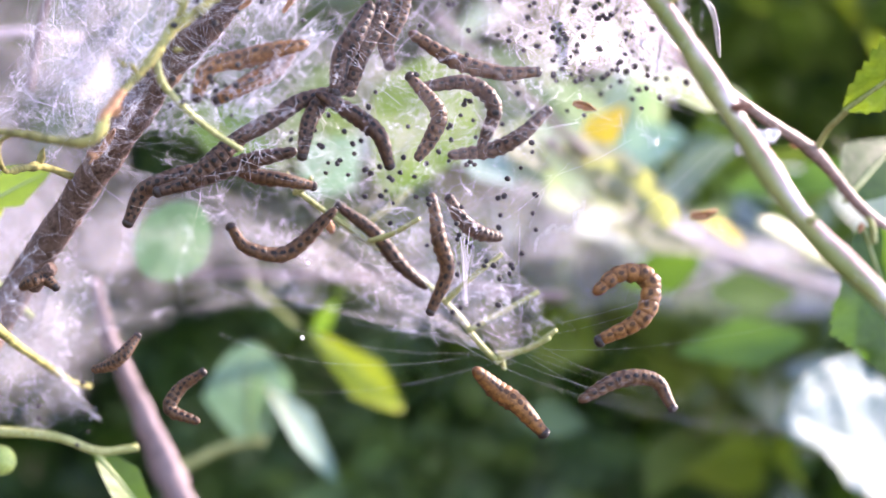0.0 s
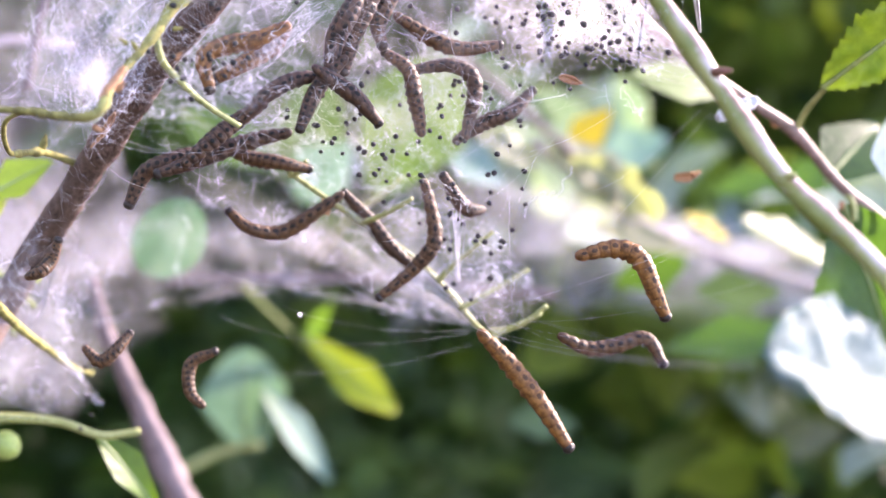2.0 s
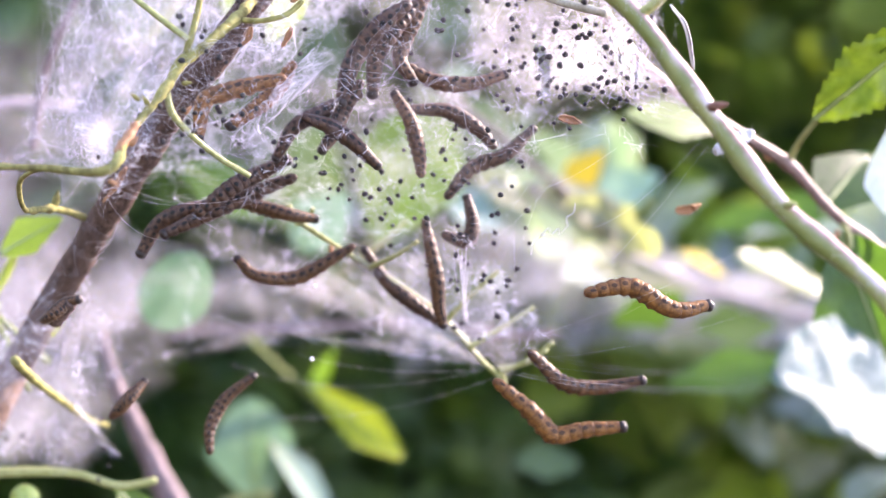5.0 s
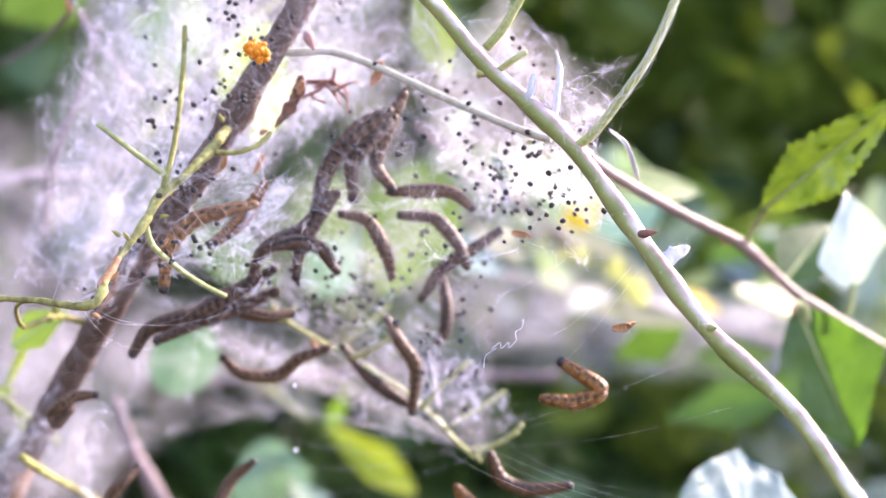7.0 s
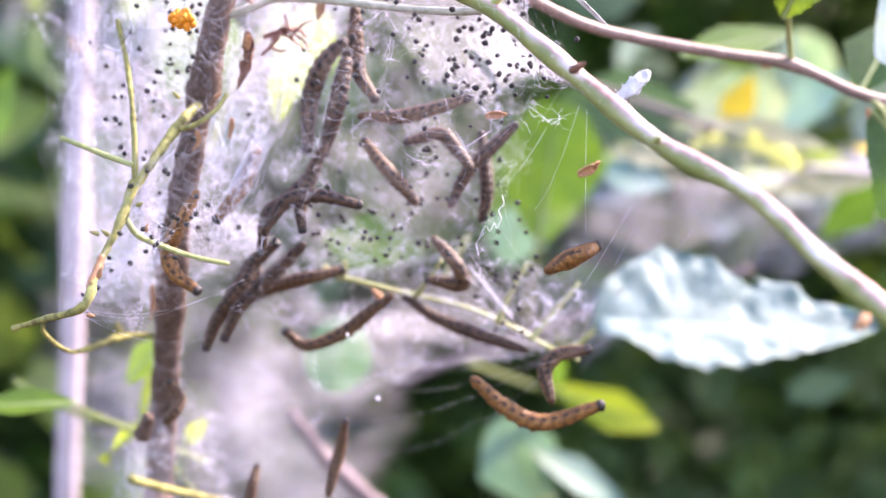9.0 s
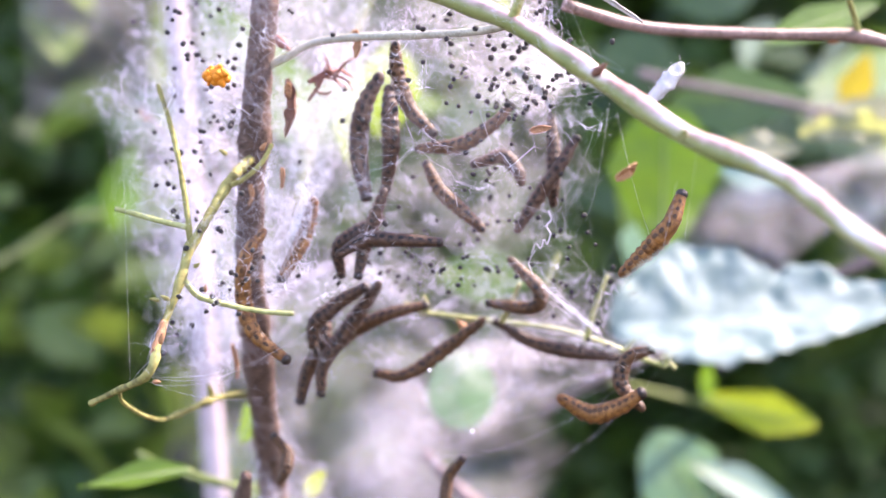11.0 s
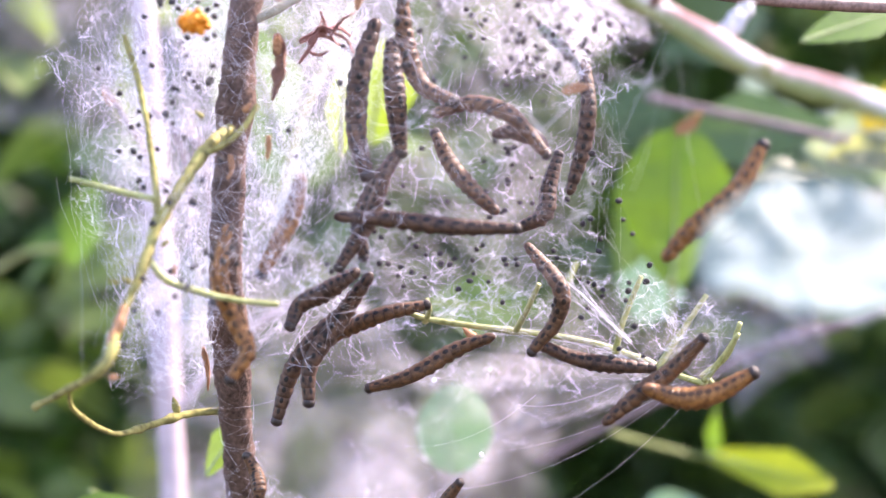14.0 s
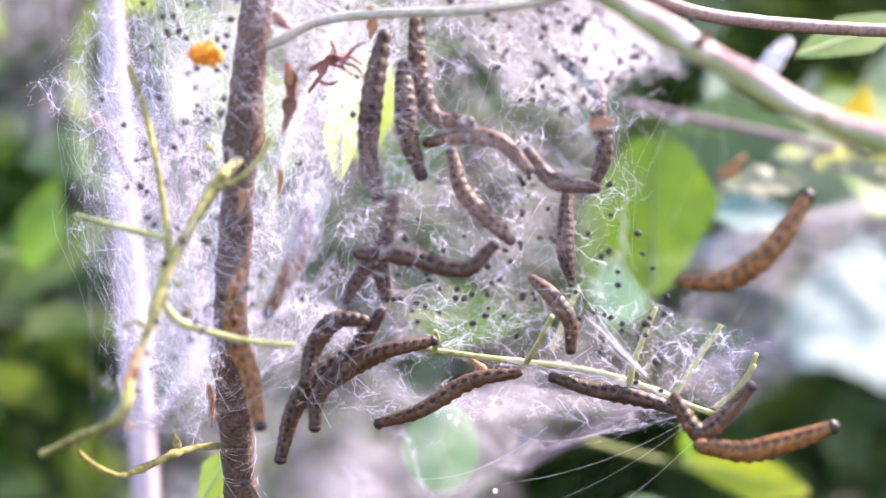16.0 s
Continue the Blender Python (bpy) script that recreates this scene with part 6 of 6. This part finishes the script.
caterpillar("dark brown caterpillar in the middle of the lower bundle", "dark", 0, [
    (1.5, [(-24.8, -7.7), (-26.3, -10.8), (-27.5, -13.8), (-29.4, -18.4)]),
    (3.5, [(-22.8, -7.8), (-25.3, -10.6), (-27.2, -13.1), (-29.2, -18.4)]),
    (7, [(-21.2, -6.8), (-23.8, -10.5), (-26, -13.2), (-29.1, -17.5)]),
    (9.5, [(-23.7, -9.6), (-26.3, -12.1), (-27.3, -14.9), (-29.5, -18.5)]),
    (12.5, [(-18.5, -8.6), (-23.4, -10), (-27.6, -11.4), (-26.8, -15.1)]),
    (14, [(-28.9, -13.6), (-28.1, -11.5), (-24.7, -9.9), (-21.2, -7.7)]),
    (15.5, [(-28.3, -15.9), (-27.5, -12.2), (-25.0, -9.3), (-21.4, -9.3)]),
    (16, [(-28.3, -15.9), (-27.5, -12.2), (-25.0, -9.3), (-21.4, -9.3)])], 1.1)
caterpillar("brown caterpillar arching down in a smile", "tan", 11.2, [
    (0, [(-21.7, -21), (-18.9, -22.1), (-14.2, -20.3), (-11.6, -13)]),
    (1.5, [(-21.4, -21.2), (-18.6, -21.8), (-14.8, -20.5), (-12, -16.2), (-10, -12.4)]),
    (3.5, [(-21.6, -21.1), (-18.8, -21.8), (-13.9, -20.1), (-11.7, -16.2), (-10.2, -13.1)]),
    (6, [(-21.9, -21.2), (-19, -22), (-14.1, -19.7), (-8.6, -13.1)]),
    (7, [(-22, -21.3), (-19, -22.1), (-14.4, -20.4), (-12.4, -16.9), (-9.3, -13.8)]),
    (9.5, [(-22.3, -21.8), (-19.3, -23.1), (-14.2, -20.3), (-8, -14.7)]),
    (12.5, [(-21.4, -20.8), (-16.7, -19.5), (-12, -16.2), (-6, -12.8)])] + [
    (14, [(-22.0, -21.2), (-17.1, -19.7), (-12.2, -16.7), (-7.5, -15.0)]),
    (14.5, [(-22.2, -21.3), (-17.3, -19.6), (-12.5, -16.2), (-6.9, -16.1)]),
    (15.5, [(-21.9, -21.3), (-16.5, -19.0), (-12.5, -16.1), (-9.1, -16.5), (-7.4, -20.4)]),
    (16, [(-21.8, -21.3), (-16.9, -19.7), (-11.5, -16.4), (-5.6, -15.3)])])
caterpillar("dark spotted caterpillar along the bare twig", "dark", 17.5, [
    (0, [(-10.5, -12), (-5.5, -12.8), (-0.1, -15), (3.8, -15.9)]),
    (1.5, [(-9.6, -11.7), (-5.4, -12.9), (-0.7, -15.2), (3.2, -16.2)]),
    (3.5, [(-6.2, -12.9), (-2.5, -15.3), (1.6, -16.7), (7.1, -17.4)]),
    (6, [(-6.6, -12.6), (-2, -15), (1.9, -15.9), (7.6, -16.9)]),
    (7, [(-6.5, -13.3), (-2, -15.5), (2.1, -16.5), (6, -17.1)]),
    (9.5, [(-6.4, -15.1), (-2.3, -17.3), (4.3, -18.9), (11.7, -20.4)]),
    (12.5, [(-5.3, -13.7), (-1, -16.6), (4.3, -17.7), (10, -17.9)])] + [
    (14.5, [(-1.8, -16.2), (3, -17.7), (7.8, -18.3), (11.8, -18.6)]),
    (16, [(-1.8, -16.1), (2.6, -17.4), (8, -18.3), (13.4, -19.9)])])
caterpillar("orange brown caterpillar bent over at the bare twig", "tan", 8.7, [
    (0, [(5.2, -17.9), (4.6, -12.9), (1.6, -9.6), (-1.4, -5.5)]),
    (1.5, [(0.7, -22.1), (2.7, -17), (3.6, -12.4), (1.3, -8.7), (-1.1, -6)]),
    (3.5, [(0.8, -19.8), (3.1, -16.6), (3.6, -13.5), (1.3, -9.7), (-1.6, -6.2)]),
    (6, [(8.8, -15.3), (4.6, -13.9), (1.3, -10.3), (-1.9, -5.8)]),
    (7, [(5.3, -17), (3.2, -11.3), (0, -9.1), (-3.3, -6.6)]),
    (9.5, [(-3.9, -10.8), (1.7, -11.6), (0.7, -8.5), (-2.6, -5.6)]),
    (12.5, [(-6.1, -11.9), (-0.8, -12.2), (2.2, -10), (-0.4, -7.4), (-2.3, -5.2)])] + [
    (13.5, [(-3.5, -13.3), (0.7, -10.8), (0.7, -7.4), (-3.5, -4.3)]),
    (14, [(-1.8, -16.3), (0.9, -12.8), (1.3, -9.1), (-2.6, -4.3)]),
    (14.5, [(2.4, -15.1), (1.1, -11.1), (-0.6, -7.9), (-3, -4.9)]),
    (15, [(0.8, -12.2), (1.1, -8.9), (-1.2, -6.3), (-2.9, -5)]),
    (15.5, [(-0.9, -12.0), (1.2, -11.1), (0.5, -8.3), (-2.6, -4.8)]),
    (16, [(0.8, -12.0), (0.7, -9.3), (-1.3, -6.4), (-3.5, -4.5)])])
caterpillar("orange caterpillar hanging from a silk line, twisting", "orange", -15, [
    (0, [(21.6, -11.5), (24.2, -7.2), (23.1, -3), (19.8, -4), (18.1, -7.1)]),
    (0.5, [(21.4, -11.7), (24.5, -8.3), (23.5, -3.6), (20.4, -3.4), (18, -7.2)]),
    (1, [(26.7, -9.4), (24.8, -5.2), (21.5, -3.3), (17.1, -7)]),
    (1.5, [(28.5, -10.1), (24.4, -4.4), (20.8, -4.1), (17.5, -7.2)]),
    (2.5, [(30.7, -6.7), (27.2, -5.8), (22.7, -3.9), (17.3, -6.8)]),
    (3.5, [(32.7, -3.5), (26.4, -4), (21.7, -3.7), (17.5, -6.9)]),
    (6, [(31.1, -1.5), (28.3, -4.9), (22.9, -4.5), (18.1, -7.2)])] + [
    (6.5, [(27.5, -1.1), (27.4, -4.7), (22.4, -5), (18.2, -7.4)]),
    (7, [(19, -2.5), (24.4, -3.7), (22.3, -6.5), (18.2, -7.8)]),
    (7.5, [(23.1, -4.5), (21.9, -5.6), (19.9, -6.5), (17.4, -7.3)]),
    (8, [(22.2, -5.4), (20.8, -6.1), (18.7, -6.7), (16.8, -6.9)]),
    (8.5, [(20.9, -4.9), (19.7, -5.4), (17.9, -6), (15.9, -7.2)]),
    (9, [(20.5, -4.5), (19.2, -5.4), (17.2, -6.5), (15.5, -7.7)]),
    (9.7, [(21.8, -1.9), (21.9, -4.7), (19.2, -5.5), (15.1, -7.4)])] + [
    (11.8, [(24.2, 4.2), (21.8, -0.5), (19.8, -3.5), (17.1, -6.5)]),
    (12.5, [(24.6, 4.7), (22.9, 1.4), (20.3, -2.1), (16.4, -5.3)]),
    (13, [(24.9, 4), (22.6, -0.4), (18.8, -3.5), (15.6, -6.4)]),
    (13.5, [(24.9, 3.8), (21.9, -1), (18.3, -3.6), (15.6, -6.9)]),
    (14, [(25.4, 4.3), (22.8, -0.3), (18.2, -4.1), (15.9, -6.7)]),
    (14.5, [(25.9, 4.2), (23.6, -0.4), (19.1, -3.5), (16, -6.7)]),
    (15, [(25.7, 4.2), (23.2, -0.3), (18.7, -3.5), (16.2, -6.6)])] + [
    (15.5, [(25.6, 3.7), (22.6, -0.8), (18.8, -4), (16, -6.5)]),
    (16, [(26.7, 2.9), (23.7, -1.9), (19.2, -5.1), (14.4, -5.3)])], 1.14)
caterpillar("reddish caterpillar dangling below the bare twig", "orange", 0, [
    (0, [(22.9, -24.8), (18.9, -23.4), (15.9, -23), (12.8, -22.2)]),
    (0.5, [(25.1, -24.9), (20.8, -24.4), (16.4, -23.5), (13, -22.4)]),
    (1, [(26.1, -20.1), (21.9, -21.5), (17.3, -21.9), (13.7, -21)]),
    (1.5, [(28.8, -20.3), (22.9, -21.4), (17.7, -22.4), (12.7, -21.2)]),
    (2, [(29.3, -28), (24.5, -25.2), (19.2, -22.6), (13.2, -20.4)]),
    (2.5, [(28.6, -18.5), (23.6, -21.7), (18.3, -20.8), (12.6, -21.6)]),
    (3.5, [(32.4, -18.3), (24.9, -20.5), (18.4, -22.1), (13.2, -21.4)])] + [
    (6, [(30.6, -21.0), (27.2, -23.6), (24.7, -26.5), (20.8, -23.3), (15.6, -21.4)]),
    (6.5, [(23.4, -27.5), (20.3, -26.3), (17.7, -25.1), (15.2, -23.9)]),
    (7, [(23.3, -26.4), (20, -26.6), (16.8, -25.4), (14.6, -24.2)]),
    (7.5, [(24.3, -26.8), (19.9, -26.4), (16.1, -26.4), (12.5, -24.9)]),
    (8, [(23.2, -29.7), (18.7, -26.9), (14.6, -26.8), (11.1, -26.1)]),
    (8.5, [(25, -31.8), (18.7, -29.5), (13.4, -26.9), (7.7, -24)]),
    (9, [(22.8, -25.4), (15.9, -28.5), (10.4, -27), (6.1, -23.9)])] + [
    (9.5, [(18.9, -27.9), (12.9, -28.1), (8.3, -27.4), (5.5, -24.4)]),
    (9.7, [(18.4, -27.7), (13.9, -27.9), (8.6, -27.1), (4.7, -24.4)]),
    (11.8, [(15.1, -20.5), (13.3, -22.7), (10.3, -24.5), (7, -23.1)]),
    (12.5, [(18.1, -19.1), (14.3, -21.5), (10.8, -23.6), (7.4, -22.2)]),
    (13, [(19.1, -18.8), (16.3, -20.9), (12.9, -22.6), (8.1, -21.6)]),
    (13.5, [(20.2, -19.5), (18.2, -24), (15.6, -21.5), (13, -21)]),
    (14, [(23.6, -19), (19.6, -21.2), (15.9, -21.6), (12.7, -20.7)])] + [
    (14.5, [(25.5, -17.4), (21.9, -19.4), (18.2, -21.3), (13.6, -20)]),
    (15, [(26.5, -16.8), (22.9, -19.3), (18.7, -21.5), (13.5, -20.4)]),
    (15.5, [(26.5, -20.1), (22.4, -22), (18.3, -23.3), (13.7, -22.3)]),
    (16, [(29.4, -20.7), (25.5, -22.1), (20.7, -23.3), (15.9, -22.7)])], 1.2)
caterpillar("brown caterpillar dangling beside another on silk", "tan", 2.5, [
    (0, [(36.6, -14.6), (33.7, -12.9), (29.7, -14.7), (26.4, -19.1)]),
    (0.5, [(37.9, -14.1), (34.4, -12.2), (30.4, -15.5), (26.1, -19.6)]),
    (1.5, [(36.2, -13.5), (33, -11.4), (28.8, -16), (25.2, -15.4)]),
    (2.5, [(36.1, -12.5), (33, -11.2), (28.8, -14.6), (20.8, -16.8)]),
    (3.5, [(33.9, -10.9), (29.2, -14.8), (23.8, -17.2), (18.9, -18)]),
    (6, [(30.6, -15.2), (26.1, -18.0), (21.3, -18.6), (16.6, -15.2)]),
    (6.5, [(29.5, -17), (24.7, -19.8), (19.4, -19.5), (18.2, -15.8)])] + [
    (7, [(28.8, -18.1), (24.6, -20.5), (20.3, -20.8), (17.3, -18.2)]),
    (7.5, [(26.3, -17.9), (23.6, -19.8), (20, -20.4), (17.7, -19)]),
    (8, [(24.5, -18.9), (22, -20.4), (18.8, -20.9), (16.1, -20)]),
    (8.5, [(21.7, -18), (17.7, -19.9), (17.9, -23.5), (15.6, -25.9)]),
    (9, [(20.3, -18.2), (16.6, -19.5), (15.3, -22), (16.5, -25.3)]),
    (9.7, [(19, -19.2), (15.6, -18.6), (14.9, -21.3), (16.9, -24.2)]),
    (11.8, [(16.3, -16.2), (13.7, -18.4), (12.9, -22.1), (15.8, -25)])] + [
    (12.5, [(16.8, -15.6), (14, -18.7), (11.8, -22.6), (9.7, -26.1)]),
    (13, [(17.1, -15.1), (14.7, -17.5), (12.6, -19.5), (9.8, -21.3)]),
    (13.5, [(17.7, -15.3), (15.4, -17.6), (12.1, -20.3), (6.8, -23.9)]),
    (14, [(18.2, -15.3), (15, -18.5), (11.9, -20.8), (7.7, -24.4)]),
    (14.5, [(19.1, -15), (16.2, -17.6), (11.2, -20.8), (7.3, -24.1)]),
    (15, [(19.2, -15), (15.5, -17.9), (11.8, -21.1), (8.1, -23.9)]),
    (15.5, [(18.7, -16.7), (15.7, -19.9), (12, -22.8), (8.9, -22.2)])] + [
    (16, [(21, -16.7), (18.3, -19.8), (15.5, -21.4), (13, -17.7)])], 1.03)
caterpillar("small brown caterpillar clinging to the stem", "tan", 2.5, [
    (0, [(-37.6, -36.7), (-39.2, -36.5), (-40, -37.2), (-40.8, -38.7)]),
    (0.5, [(-38.3, -35.4), (-39, -36.9), (-39.9, -38.1), (-40.6, -38.9)]),
    (1.5, [(-39, -33.9), (-38.7, -36.6), (-39.1, -38.2), (-40.3, -39.6)]),
    (3.5, [(-38.8, -35.7), (-39, -37.7), (-39.4, -39.1), (-40.2, -40)]),
    (6, [(-38.2, -33.9), (-39.6, -34.3), (-40.5, -35.9), (-41.5, -37.9)]),
    (6.5, [(-38.3, -34.3), (-39.5, -34.5), (-40.3, -35.9), (-40.9, -37.4)]),
    (7, [(-36.7, -32.3), (-39, -33.6), (-40.1, -35), (-41.2, -37.2)])] + [
    (8, [(-34.5, -32.2), (-36.4, -33.3), (-37.8, -34.5), (-39, -36.1)]),
    (8.5, [(-36, -29.7), (-34.8, -31.9), (-35.1, -33.9), (-36.5, -35.8)]),
    (9.7, [(-36.5, -30.7), (-34.9, -32), (-35.1, -33.6), (-36.3, -34.9)]),
    (11.8, [(-33.5, -29.2), (-32.1, -31.8), (-31.7, -34.1), (-32.7, -36.4)]),
    (12.5, [(-34, -30.5), (-33, -32.3), (-31.8, -34.1), (-32.2, -35.6)]),
    (16, [(-36, -28.3), (-35.3, -30.2), (-35, -31.8), (-35.6, -33.5)])], 0.86)
caterpillar("small brown caterpillar hanging below the stem", "tan", 10, [
    (0, [(-26.1, -38.7), (-26.6, -41.4), (-27.6, -43.4), (-28.9, -44.6)]),
    (0.5, [(-26.4, -40.1), (-27.5, -41.8), (-27.6, -43.9), (-29, -45)]),
    (1.5, [(-26.2, -41), (-26.7, -43.9), (-28.2, -45.7), (-30.5, -44.2)]),
    (2.5, [(-26.2, -41.5), (-27, -44), (-27.6, -45.9), (-30.4, -46.1)]),
    (3.5, [(-26.1, -41.4), (-26.6, -44.3), (-27.5, -45.7), (-29.5, -44.9)]),
    (6, [(-26.7, -41), (-27.6, -43.2), (-28, -44.8), (-27.5, -47.5)]),
    (6.5, [(-27.2, -41.2), (-27.8, -43.5), (-28.1, -45.8), (-28.6, -47.6)])] + [
    (7, [(-27.5, -40.4), (-28.5, -43), (-29.2, -45.4), (-29.3, -48.1)]),
    (8, [(-26.1, -41.4), (-27.1, -44.2), (-27.6, -47), (-27.9, -48.8)]),
    (8.5, [(-25.5, -41.5), (-25.8, -44.1), (-26.2, -46.6), (-26.6, -49.2)]),
    (9, [(-24.5, -41.4), (-24.6, -43.7), (-24.8, -47), (-24.8, -50.2)]),
    (9.7, [(-27.9, -40.4), (-28.2, -42.8), (-28.5, -45.3), (-28.8, -48.5)])], 0.86)
caterpillar("small spotted caterpillar writhing on a silk line", "tan", 12.5, [
    (0, [(-16.8, -39.1), (-18.2, -42.2), (-18.1, -45), (-14.4, -44.7)]),
    (0.5, [(-16.7, -39), (-18.5, -41.1), (-18.4, -44.7), (-15.2, -45.2)]),
    (1, [(-17.2, -38.2), (-18.6, -42.5), (-16.6, -44.8), (-14.6, -45.4)]),
    (1.5, [(-15.7, -38.6), (-17.3, -41.9), (-15.5, -44.6), (-13.5, -45.4)]),
    (2.5, [(-15.3, -38.3), (-17.3, -40.6), (-15.9, -44.4), (-13.5, -45.1)]),
    (3.5, [(-14.5, -35.7), (-16, -39.1), (-15.9, -43.8), (-14.4, -46.5)]),
    (6, [(-13.4, -33.6), (-15.5, -38.2), (-16, -42), (-14.8, -45.1)])] + [
    (6.5, [(-13.5, -33.8), (-14.7, -37.1), (-15.7, -40.5), (-16, -42.8)]),
    (7, [(-12.7, -33.5), (-14.3, -36.9), (-14.6, -40.1), (-15, -43.3)]),
    (8, [(-12.9, -34.2), (-13.3, -37.3), (-13.8, -40.5), (-14.3, -43.2)]),
    (8.5, [(-12.4, -32.6), (-13.3, -36.5), (-14, -40), (-14.2, -43)]),
    (9, [(-12.7, -33.4), (-13.2, -37.6), (-13.7, -40.9), (-13.9, -43.8)]),
    (9.5, [(-10.8, -33.1), (-13.3, -36), (-13.7, -38.8), (-13.7, -42)]),
    (9.7, [(-12.3, -32.8), (-13.4, -35.7), (-13.7, -38.6), (-14, -41.4)])] + [
    (11.8, [(-9.5, -33.6), (-11.9, -35.9), (-12.5, -39), (-12.8, -42.1)]),
    (12.5, [(-10.7, -33), (-12, -35.6), (-12.8, -38.7), (-13.2, -41.6)]),
    (14.5, [(-11.6, -32.7), (-13.3, -34.7), (-13.8, -37.4), (-14, -40.1)])], 0.86)


def motions():
    for ob, rows in MOVES:
        walk(ob, rows)


motions()
